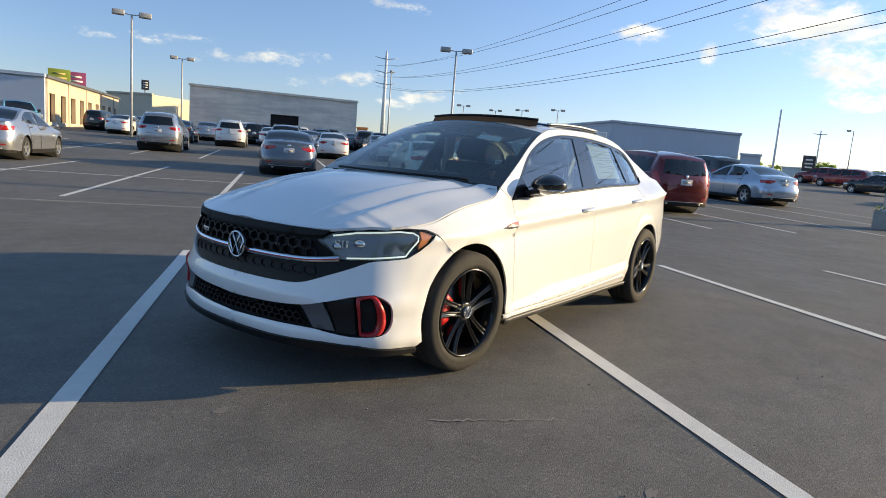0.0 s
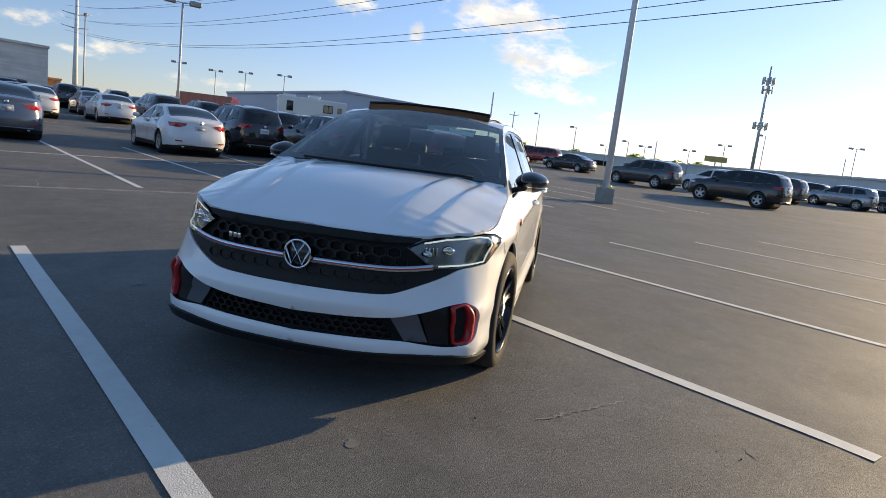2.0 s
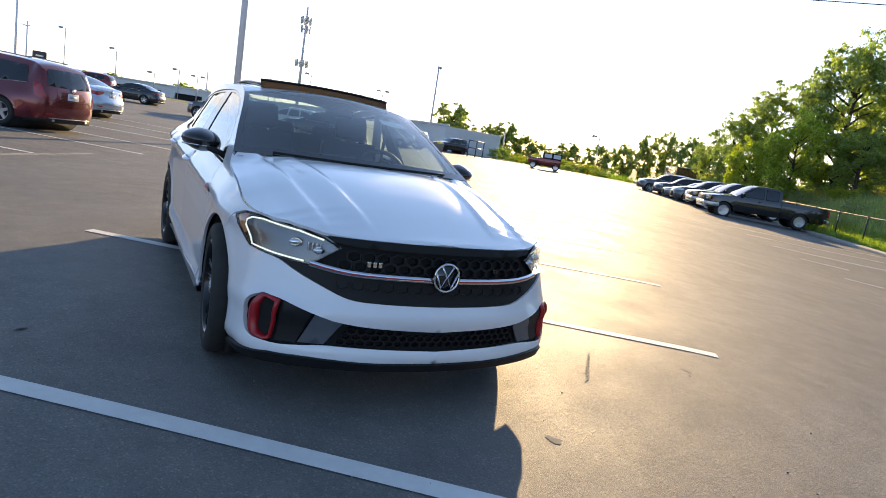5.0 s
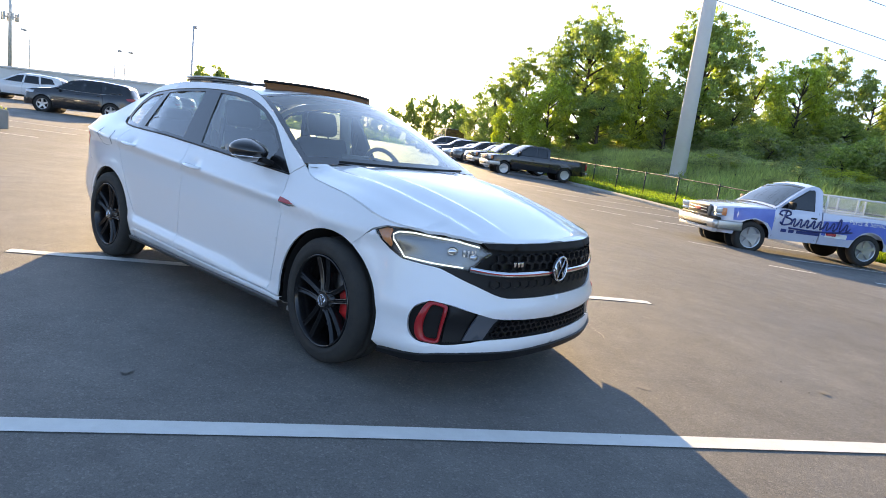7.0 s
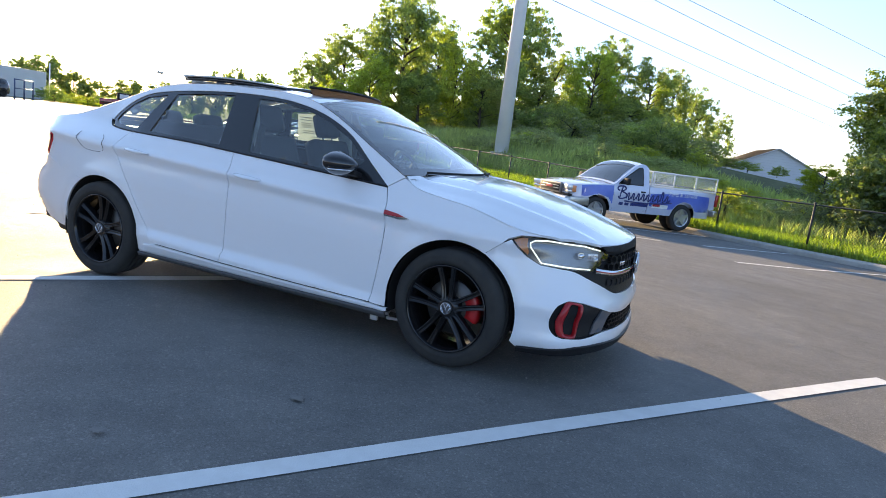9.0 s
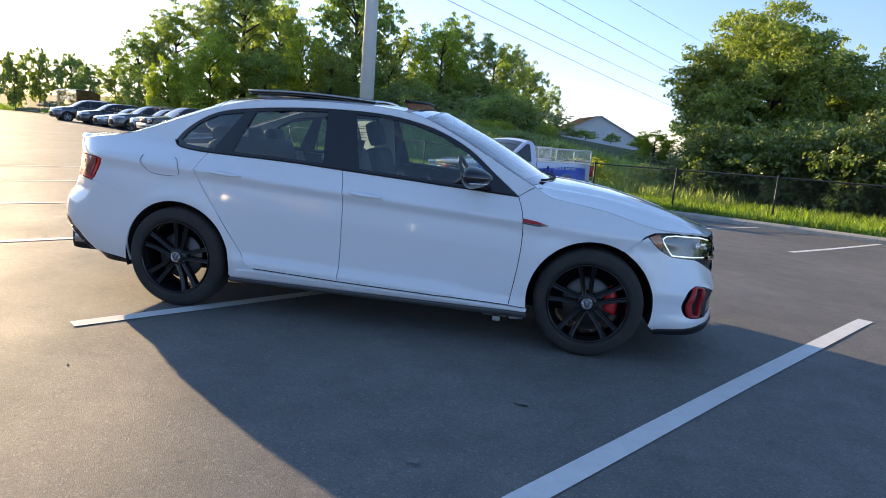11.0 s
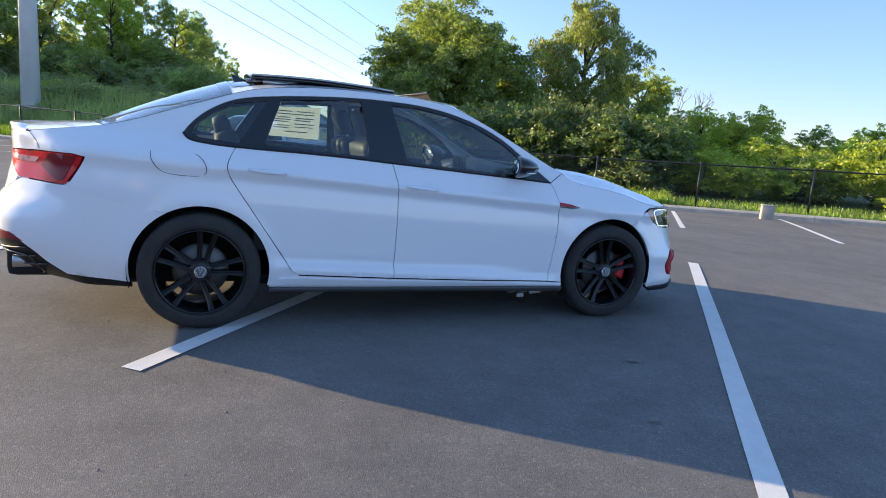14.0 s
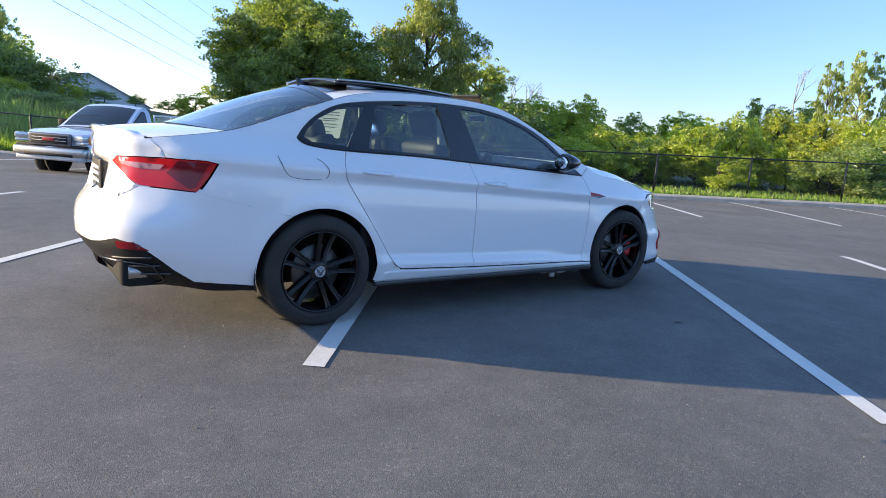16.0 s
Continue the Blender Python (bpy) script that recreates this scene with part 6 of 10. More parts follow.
def show_car_under(car):
    bm = bmesh.new()
    box(bm, (-0.12, 0, 0.26), (3.6, 1.18, 0.12), 0.03)
    box(bm, (0.0, 0, 0.24), (1.9, 1.62, 0.07), 0.02)
    box(bm, (1.85, 0, 0.32), (0.4, 1.2, 0.22), 0.05)
    box(bm, (-2.05, 0, 0.36), (0.6, 1.15, 0.25), 0.05)
    part("underbody", bm, M["dark_under"], car)
    bm = bmesh.new()
    box(bm, (1.3, 0, 0.62), (1.1, 1.15, 0.45), 0.05)
    part("engine_bay", bm, M["dark_under"], car)
    bm = bmesh.new()
    box(bm, (-1.68, 0, 0.72), (0.72, 1.1, 0.50), 0.05)
    part("luggage_bay", bm, M["dark_under"], car)
    bm = bmesh.new()
    tube(bm, [Vector((1.0, -0.42, 0.17)), Vector((0.85, -0.42, 0.145)), Vector((0.62, -0.40, 0.145)), Vector((0.5, -0.40, 0.17))], [0.03, 0.045, 0.045, 0.03], 10)
    part("exhaust_pipe", bm, M["steel"], car)
    # crumpled bright heat shield and bracket behind the front wheel
    bm = bmesh.new()
    rnd = random.Random(8)
    grid = []
    for i in range(9):
        row = []
        for k in range(6):
            x, v = 0.70 + 0.019 * i, k / 5
            row.append(bm.verts.new((x + rnd.uniform(-0.005, 0.005), -0.66 + 0.12 * v + rnd.uniform(-0.006, 0.006), 0.205 - 0.085 * math.sin(math.pi * min(1.0, 0.25 + v * 0.6)) + rnd.uniform(-0.009, 0.009))))
        grid.append(row)
    for a, b in zip(grid, grid[1:]):
        for k in range(5):
            bm.faces.new((a[k], a[k + 1], b[k + 1], b[k]))
    tube(bm, [Vector((0.84, -0.62, 0.20)), Vector((0.88, -0.64, 0.125)), Vector((0.95, -0.64, 0.13)), Vector((0.98, -0.60, 0.20))], 0.012, 6)
    box(bm, (0.79, -0.655, 0.112), (0.05, 0.02, 0.03), 0.006)
    part("heat_shield", bm, M["galv"], car, "crumpled bright metal heat shield")


def build_show_car():
    car = thing("white_car", Matrix(), "glossy white four-door saloon with black wheels and red grille line", "car")
    for sg in (1, -1):
        show_car_side(car, sg)
    show_car_front(car)
    show_car_hood(car)
    show_car_top(car)
    show_car_rear(car)
    for x, fr in ((1.343, True), (-1.343, False)):
        for sg in (1, -1):
            wheel_mesh_parts(car, x, sg, fr)
    show_car_inside(car)
    show_car_under(car)
    return car


show_car = build_show_car()

# ---- other parked vehicles ----
M["glass_dark"] = mat("dark_car_glass", (0.012, 0.015, 0.017), 0.05, coat=0.3, spec=0.5)
M["rim_silver"] = mat("silver_alloy", (0.55, 0.56, 0.57), 0.3, metal=0.8)
M["plate"] = mat("number_plate", (0.62, 0.64, 0.68), 0.5)
M["tail_far"] = mat("tail_lamp_red", (0.42, 0.012, 0.015), 0.2, coat=0.8)
M["lamp_far"] = mat("head_lamp_clear", (0.65, 0.67, 0.68), 0.15, metal=0.5, coat=0.8)
PAINTS = {}


def paint(name, rgb, metal=0.3):
    if name not in PAINTS:
        PAINTS[name] = mat("paint_" + name, rgb, 0.24, metal=metal, coat=1.0)
    return PAINTS[name]


def car_plan(L, W, round_f=0.42, round_r=0.34):
    h = L / 2
    return [(h, 0), (h - 0.01, W * 0.3), (h - 0.05, W * 0.55), (h - 0.15, W * 0.77), (h - 0.32, W * 0.90), (h - 0.62, W * 0.975), (h - 1.1, W), (0, W), (-h + 1.0, W), (-h + 0.55, W * 0.97), (-h + 0.28, W * 0.90),
            (-h + 0.11, W * 0.76), (-h + 0.035, W * 0.5), (-h + 0.01, W * 0.25), (-h, 0)]


SPECS = {
    "saloon": dict(L=4.75, W=0.915, wb=1.38, wx=0.03, r=0.325, z0=0.20,
                   top=[(-2.37, 0.98), (-2.2, 1.03), (-1.8, 1.09), (-1.1, 1.34), (-0.6, 1.42), (-0.2, 1.42), (0.15, 1.36), (0.9, 1.00), (1.2, 0.93), (1.7, 0.84), (2.1, 0.76), (2.37, 0.72)],
                   ws=(0.17, 0.95), rw=(-1.82, -1.05), rear=[(0.2, -0.06), (0.45, 0.0), (0.6, -0.005), (0.72, -0.06), (0.95, -0.09), (1.1, -0.1)],
                   windows=[[(0.78, 0.98), (0.12, 1.31), (-0.20, 1.37), (-0.16, 1.01)], [(-0.26, 1.01), (-0.30, 1.37), (-0.72, 1.36), (-1.02, 1.28), (-1.02, 1.05)], [(-1.09, 1.06), (-1.09, 1.25), (-1.30, 1.12)]],
                   tails=[[("x", -1.95, 0.93), ("r", 0.62, 0.94), ("r", 0.40, 0.93), ("r", 0.44, 0.86), ("r", 0.62, 0.80), ("x", -2.02, 0.82)]], rail=False, hatch=False),
    "suv": dict(L=4.95, W=0.975, wb=1.47, wx=0.02, r=0.375, z0=0.28,
                top=[(-2.47, 1.46), (-2.2, 1.60), (-1.7, 1.67), (-0.9, 1.71), (-0.2, 1.70), (0.25, 1.62), (1.0, 1.20), (1.2, 1.13), (1.7, 1.08), (2.1, 1.00), (2.47, 0.92)],
                ws=(0.28, 1.04), rw=None, rear=[(0.3, -0.06), (0.6, 0.0), (0.8, -0.01), (1.1, -0.05), (1.3, -0.13), (1.6, -0.28)],
                windows=[[(0.90, 1.16), (0.24, 1.54), (-0.12, 1.60), (-0.08, 1.14)], [(-0.20, 1.14), (-0.22, 1.60), (-0.95, 1.60), (-1.05, 1.15)], [(-1.15, 1.16), (-1.08, 1.59), (-1.75, 1.54), (-1.95, 1.24)]],
                tails=[[("x", -2.10, 1.08), ("r", 0.70, 1.10), ("r", 0.48, 1.09), ("r", 0.50, 1.00), ("r", 0.74, 0.95), ("x", -2.14, 0.98)]], rail=True, hatch=True),
    "van": dict(L=5.1, W=0.985, wb=1.53, wx=0.0, r=0.345, z0=0.22,
                top=[(-2.55, 1.42), (-2.3, 1.60), (-1.8, 1.68), (-0.8, 1.73), (0.2, 1.71), (0.55, 1.64), (1.55, 1.14), (1.75, 1.06), (2.1, 0.96), (2.3, 0.88), (2.55, 0.78)],
                ws=(0.60, 1.58), rw=None, rear=[(0.25, -0.06), (0.55, 0.0), (0.8, -0.01), (1.05, -0.04), (1.3, -0.10), (1.6, -0.22)],
                windows=[[(1.30, 1.10), (0.55, 1.54), (0.20, 1.60), (0.22, 1.08)], [(0.10, 1.08), (0.08, 1.61), (-0.95, 1.61), (-1.0, 1.09)], [(-1.10, 1.09), (-1.06, 1.60), (-1.95, 1.54), (-2.10, 1.14)]],
                tails=[[("x", -2.25, 1.15), ("r", 0.80, 1.16), ("r", 0.70, 0.84), ("r", 0.80, 0.80), ("x", -2.30, 0.86)]], rail=True, hatch=True),
}


def far_wheel(parent, x, y, z, r, sg, rim):
    w = new("wheel")
    w.parent = parent
    w.matrix_local = Matrix.Translation((x, y, z)) @ Matrix.Diagonal((r / 0.33, sg, r / 0.33, 1))
    key = rim
    if key not in FAR_WHEELS:
        bm = bmesh.new()
        lathe(bm, [(0.22, 0.10), (0.24, 0.112), (0.29, 0.115), (0.32, 0.10), (0.33, 0.07), (0.33, -0.07), (0.31, -0.11), (0.22, -0.10)], 28)
        bmesh.ops.recalc_face_normals(bm, faces=bm.faces)
        t = part("tyre", bm, M["tyre"], w)
        bm = bmesh.new()
        lathe(bm, [(0.222, 0.108), (0.205, 0.10), (0.195, 0.03), (0.0, 0.02)], 28)
        for k in range(5):
            an = math.tau * k / 5 + 0.3
            rd, tn = Vector((math.cos(an), 0, math.sin(an))), Vector((-math.sin(an), 0, math.cos(an)))
            a = [bm.verts.new(rd * q[0] + tn * q[1] + Vector((0, q[2], 0))) for q in ((0.0, 0.045, 0.085), (0.0, -0.045, 0.085), (0.21, -0.030, 0.098), (0.21, 0.030, 0.098))]
            b = [bm.verts.new(v.co - Vector((0, 0.04, 0))) for v in a]
            bm.faces.new(a)
            for i in range(4):
                bm.faces.new((a[i], a[(i + 1) % 4], b[(i + 1) % 4], b[i]))
        bmesh.ops.recalc_face_normals(bm, faces=bm.faces)
        ri = part("rim", bm, M[rim], w, smooth=False)
        FAR_WHEELS[key] = (t.data, ri.data)
    else:
        for nm, me in zip(("tyre", "rim"), FAR_WHEELS[key]):
            o = new(nm, me)
            o.parent = w
    return w


FAR_WHEELS = {}


def far_shell(sp):
    h = sp["L"] / 2
    cr = 0.80 if sp["z0"] < 0.25 else 0.95
    return Shell(plan=car_plan(sp["L"], sp["W"]), top=sp["top"], crease=(cr, -0.01),
                 side=[(-0.8, -0.07), (-0.6, -0.02), (-0.45, 0.0), (-0.02, 0.0), (0.02, -0.02), (0.12, -0.06), (0.45, -0.20), (0.8, -0.38)],
                 front=[(0.2, -0.08), (0.35, 0.0), (0.55, 0.0), (0.75, -0.03), (1.0, -0.10), (1.2, -0.14)], rear=sp["rear"],
                 wf=(h - 0.7, h - 0.25), wr=(h - 0.55, h - 0.15), arches=[(sp["wx"] + sp["wb"], sp["r"], sp["r"] + 0.06), (sp["wx"] - sp["wb"], sp["r"], sp["r"] + 0.06)])


def far_car(kind, body, label, category, rim="rim_silver", trim=None, m=Matrix(), plate=True):
    sp = SPECS[kind]
    S = far_shell(sp)
    h = sp["L"] / 2
    car = thing({"saloon": "parked_car", "suv": "parked_suv", "van": "minivan"}[kind], m, label, category, "parked vehicles")
    ra = sp["r"] + 0.055
    xs_f, xs_r = sp["wx"] + sp["wb"], sp["wx"] - sp["wb"]
    A = S.a[-1]
    bm = bmesh.new()
    top = [(a, S.T(float(np.interp(a, S.a, S.x)))) for a in np.linspace(0, A, 46)]
    bottom = []
    for cx in (xs_r, xs_f):
        bottom += [(S.ax(x), z) for x, z in arc_pts(cx, sp["r"], ra, 190, -10, 14) if z > sp["z0"]]
    outline = top + [(A, sp["z0"])] + bottom + [(0, sp["z0"])]
    for sg in (1, -1):
        sheet(outline, lambda a, z: S.P(a, z), 0.13, fold=0.03, mirror=sg, bm=bm)
    # upper skin with glass bands
    crown = 0.055
    glass = {"windscreen": bmesh.new(), "rear_window": bmesh.new()}
    nv = 10

    def row(a, bmx, lim=1.0, dz=0.0):
        x = float(np.interp(a, S.a, S.x))
        p = S.P(a, S.T(x))
        return [bmx.verts.new((p.x, p.y * v * lim, p.z + crown * (1 - (v * lim) ** 2) * min(1, p.y / 0.6) + dz)) for v in np.linspace(1, -1, nv + 1)]
    prev = None
    for a in np.linspace(0.0, A, 60):
        r = row(a, bm)
        if prev:
            for k in range(nv):
                bm.faces.new((prev[k], r[k], r[k + 1], prev[k + 1]))
        prev = r
    bands = [("windscreen", sp["ws"])] + ([("rear_window", sp["rw"])] if sp["rw"] else [])
    for nm, (x0, x1) in bands:
        prev = None
        for a in np.linspace(S.ax(x1) + 0.03, S.ax(x0) - 0.03, 9):
            r = row(a, glass[nm], 0.91, 0.006)
            if prev:
                for k in range(nv):
                    glass[nm].faces.new((prev[k], r[k], r[k + 1], prev[k + 1]))
            prev = r
    bmesh.ops.recalc_face_normals(bm, faces=bm.faces)
    part("body", bm, body, car)
    part("windscreen", glass["windscreen"], M["glass_dark"], car)
    if sp["rw"]:
        part("rear_window", glass["rear_window"], M["glass_dark"], car)
    else:
        g = glass["rear_window"]
        zt, zb = (1.52, 1.15) if kind == "suv" else (1.52, 1.10)
        for sg in (1, -1):
            sheet([(S.ar(0), zb), (S.ar(0.66), zb + 0.02), (S.ar(0.60), zt), (S.ar(0), zt + 0.02)], lambda a, z: S.P(a, z, 0.006), 0.13, fold=0, mirror=sg, bm=g)
        part("rear_window", g, M["glass_dark"], car)
    for poly in sp["windows"]:
        for sg in (1, -1):
            bm = sheet([(S.ax(x), z) for x, z in poly], lambda a, z: S.P(a, z, 0.006), 0.13, fold=0.004, mirror=sg)
            part("side_window", bm, M["glass_dark"], car)
    for sg in (1, -1):
        for poly in sp["tails"]:
            bm = sheet([(S.ax(v) if k == "x" else S.ar(v), z) for k, v, z in poly], lambda a, z: S.P(a, z, 0.010), 0.10, fold=0.01, mirror=sg)
            part("tail_light", bm, M["tail_far"], car)
        zf = S.T(h - 0.3) - 0.08
        bm = sheet([(S.af(0.48), zf), (S.af(0.70), zf + 0.04), (S.ax(h - 0.62), zf + 0.05), (S.ax(h - 0.60), zf - 0.05), (S.af(0.66), zf - 0.10), (S.af(0.48), zf - 0.07)], lambda a, z: S.P(a, z, 0.010), 0.10, fold=0.01, mirror=sg)
        part("headlight", bm, M["lamp_far"], car)
        # lower cladding
        bm = sheet([(S.ax(xs_f - ra - 0.02), sp["z0"] + 0.10), (S.ax(xs_r + ra + 0.02), sp["z0"] + 0.10), (S.ax(xs_r + ra + 0.02), sp["z0"] - 0.02), (S.ax(xs_f - ra - 0.02), sp["z0"] - 0.02)], lambda a, z: S.P(a, z, 0.012), 0.13, fold=0.03, mirror=sg)
        part("sill_trim", bm, trim or M["black_matte"], car)
        bm = bmesh.new()
        bmesh.ops.create_uvsphere(bm, u_segments=10, v_segments=6, radius=1, matrix=Matrix.Translation((0.78 * h / 2.4 + (0.35 if kind == "van" else 0), sg * (sp["W"] + 0.09), 1.02 if kind == "saloon" else 1.18)) @ Matrix.Diagonal((0.07, 0.11, 0.075, 1)))
        part("wing_mirror", bm, body, car)
        if sp["rail"]:
            bm = bmesh.new()
            tube(bm, [Vector((x, sg * (S.P(S.ax(x), S.T(x)).y - 0.06), S.T(x) + 0.055)) for x in np.linspace(0.15, -1.9, 8)], 0.018, 6)
            part("roof_rail", bm, M["steel"], car)
        for cx in (xs_f, xs_r):
            far_wheel(car, cx, sg * (sp["W"] - 0.125), sp["r"], sp["r"], sg, rim)
    bm = bmesh.new()
    zb = sp["z0"]
    for sg in (1, -1):
        sheet([(S.ar(0), zb + 0.10), (S.ar(0.5), zb + 0.10), (S.ar(0.7), zb + 0.08), (S.ax(-h + 0.45), zb + 0.07), (S.ax(-h + 0.45), zb - 0.01), (S.ar(0), zb)], lambda a, z: S.P(a, z, 0.012), 0.13, fold=0.02, mirror=sg, bm=bm)
    part("rear_valance", bm, M["black_matte"], car)
    # bright strip, reflectors and shut lines of the tail
    strip_z = zb + 0.115
    bm = bmesh.new()
    tube(bm, [S.P(S.ar(abs(y)), strip_z, 0.012) * Vector((1, 1 if y >= 0 else -1, 1)) for y in np.linspace(0.62, -0.62, 15)], 0.010, 5)
    part("bumper_strip", bm, M["steel"], car, "thin bright strip on the rear bumper")
    for sg in (1, -1):
        bm = sheet([(S.ar(0.52), zb + 0.235), (S.ar(0.70), zb + 0.24), (S.ar(0.70), zb + 0.205), (S.ar(0.52), zb + 0.20)], lambda a, z: S.P(a, z, 0.012), 0.10, fold=0.008, mirror=sg)
        part("reflector", bm, M["tail_far"], car)
        bm = bmesh.new()
        cyl(bm, S.P(S.ar(0.5), zb + 0.06, -0.06) * Vector((1, sg, 1)), S.P(S.ar(0.5), zb + 0.06, 0.02) * Vector((1, sg, 1)), 0.035, seg=10)
        part("exhaust_tip", bm, M["steel"], car)
        belt = [w[0] for w in sp["windows"][:1]] + [w[-1] for w in sp["windows"]]
        bm = bmesh.new()
        tube(bm, [Vector((p.x, p.y * sg, p.z)) for p in (S.P(S.ax(x), z - 0.012, 0.008) for x, z in belt)], 0.009, 4)
        part("window_strip", bm, M["steel"], car, "bright strip below the side windows")
        for k, w in enumerate(sp["windows"][:2]):
            x_s, z_s = w[-1]
            bm = bmesh.new()
            tube(bm, [Vector((p.x, p.y * sg, p.z)) for p in (S.P(S.ax(x_s - 0.04), z, 0.002) for z in np.linspace(z_s - 0.03, sp["z0"] + 0.12, 6))], 0.005, 4)
            part("door_seam", bm, M["dark_under"], car)
            bm = bmesh.new()
            q = S.P(S.ax(x_s + 0.12), z_s - 0.12, 0.02)
            box(bm, (q.x, q.y * sg, q.z), (0.20, 0.03, 0.03), 0.01)
            part("door_handle", bm, M["steel"] if kind == "saloon" else body, car)
    bm = bmesh.new()
    z_b = 0.70 if kind == "saloon" else 0.78
    tube(bm, [S.P(S.ar(abs(y)), z_b, 0.001) * Vector((1, 1 if y >= 0 else -1, 1)) for y in np.linspace(0.60, -0.60, 13)], 0.005, 4)
    part("boot_seam", bm, M["dark_under"], car)
    bm = bmesh.new()
    for sg in (1, -1):
        sheet([(S.af(0), zb + 0.42), (S.af(0.42), zb + 0.42), (S.af(0.6), zb + 0.10), (S.af(0), zb + 0.06)], lambda a, z: S.P(a, z, 0.010), 0.13, fold=0.02, mirror=sg, bm=bm)
    part("front_grille", bm, M["black_matte"], car)
    bm = bmesh.new()
    box(bm, (sp["wx"], 0, sp["z0"] + 0.12), (sp["L"] - 0.9, sp["W"] * 1.5, 0.25), 0.03)
    part("underbody", bm, M["dark_under"], car)
    for cx in (xs_f, xs_r):
        bm = bmesh.new()
        cyl(bm, (cx, -sp["W"] + 0.06, sp["r"]), (cx, sp["W"] - 0.06, sp["r"]), ra, seg=20)
        part("arch_liner", bm, M["dark_under"], car)
    if plate:
        bm = bmesh.new()
        zz = 0.88 if kind == "saloon" else 0.98
        px = S.P(S.ar(0), zz).x - 0.012
        box(bm, (px, 0, zz - 0.08), (0.012, 0.33, 0.17), 0.004)
        part("number_plate", bm, M["plate"], car)
        bm = bmesh.new()
        box(bm, (px - 0.008, 0, zz - 0.08), (0.004, 0.22, 0.06))
        part("plate_bar", bm, M["ink"], car)
        bm = bmesh.new()
        cyl(bm, (px + 0.03, 0, zz + 0.08), (px - 0.006, 0, zz + 0.08), 0.05, seg=14)
        part("rear_emblem", bm, M["chrome"], car)
    return car


def stand(n, s, heading_deg, dz=0.0):
    """Pose on the lot at (n, s); heading 0 points along -s, the way the rows are parked."""
    return Matrix.Translation(at_ns(n, s, lot_z(n, s) + dz)) @ Matrix.Rotation(math.atan2(-DV.y, -DV.x) + radians(heading_deg), 4, "Z")


P_SILVER, P_GREY, P_WHITE = paint("silver", (0.42, 0.43, 0.45), 0.7), paint("grey", (0.16, 0.17, 0.19), 0.6), paint("white", (0.76, 0.76, 0.75), 0.0)
P_BLACK, P_MAROON, P_ICE = paint("black", (0.012, 0.012, 0.014), 0.2), paint("maroon", (0.17, 0.012, 0.018), 0.5), paint("ice", (0.40, 0.47, 0.55), 0.6)
P_RED, P_BROWN, P_TEAL = paint("red", (0.22, 0.015, 0.02), 0.3), paint("brown", (0.09, 0.06, 0.045), 0.5), paint("teal", (0.16, 0.50, 0.64), 0.0)

silver_saloon = far_car("saloon", P_SILVER, "silver saloon car parked beside a stall line", "car", m=stand(9.33, -17.40, 0))
far_car("suv", P_SILVER, "silver sport utility vehicle with roof rails", "car", m=stand(6.78, -28.94, 2))
grey_saloon = far_car("saloon", P_GREY, "slate grey saloon car seen from behind", "car", m=stand(1.14, -18.51, 0))
white_saloon = far_car("saloon", P_WHITE, "white saloon car parked in the second row", "car", m=stand(-3.48, -17.47, 0))
black_suv = far_car("suv", P_BLACK, "black sport utility vehicle with black wheels", "car", rim="rim", m=stand(-8.80, -17.50, 0) @ Matrix.Diagonal((0.93, 0.93, 0.95, 1)))
far_car("van", P_MAROON, "dark red minivan with roof rails", "minivan", m=stand(-8.65, -12.00, 0) @ Matrix.Diagonal((1, 1, 0.9, 1)))
ice_saloon = far_car("saloon", P_ICE, "pale blue metallic saloon car", "car", m=stand(-16.40, -16.80, 0))
dark_suv = far_car("suv", paint("charcoal", (0.085, 0.085, 0.085), 0.6), "taupe grey sport utility vehicle", "car", m=stand(-34.00, -19.90, 0))
far_car("suv", P_BLACK, "black sport utility vehicle with silver wheels", "car", m=stand(-29.20, -11.30, 0))
brown_suv = far_car("suv", paint("grey_silver", (0.30, 0.31, 0.32), 0.7), "grey sport utility vehicle by the grass verge", "car", m=stand(-51.50, -13.90, 0))


def bearing_land(eye, az, dist):
    p = Vector((eye[0] + dist * math.cos(radians(az)), eye[1] + dist * math.sin(radians(az)), 0))
    p.z = lot_z(p.dot(NV), p.dot(DV))
    return p


def again(src, n, s, deg, label=""):
    o = copy_thing(src, stand(n, s, deg))
    if label:
        o["label"] = label
    return o


# the farther rows
again(black_suv, -6.07, -18.85, 0)
again(black_suv, -11.20, -27.30, 0)
again(white_saloon, -5.18, -34.41, 0)
again(white_saloon, 12.90, -50.71, -10)
again(black_suv, 16.04, -56.66, -8)
white_suv = far_car("suv", P_WHITE, "white sport utility vehicle seen from behind", "car", m=stand(4.46, -41.50, 0))
again(grey_saloon, 7.81, -42.59, 0)
again(black_suv, 1.10, -29.59, 0)
again(white_saloon, -1.61, -33.92, 0)
again(dark_suv, -8.00, -36.00, 0)
again(silver_saloon, -2.26, -48.00, 0)
again(grey_saloon, -5.63, -41.80, 0)
again(white_saloon, -10.60, -45.00, 0)
again(dark_suv, -13.20, -44.00, 0)
again(silver_saloon, -7.24, -50.22, 0)
again(grey_saloon, -16.00, -50.00, 0)
again(black_suv, -14.20, -30.50, 0)
again(dark_suv, 10.20, -52.33, 0)
again(white_suv, 4.13, -56.66, 0)
again(black_suv, 32.29, -59.91, 90)
again(grey_saloon, 12.80, -54.50, 0)
again(silver_saloon, 7.16, -61.00, 0)
again(white_suv, 0.88, -63.16, 0)
again(dark_suv, -2.89, -65.07, 0)
again(black_suv, -19.00, -58.00, 0)
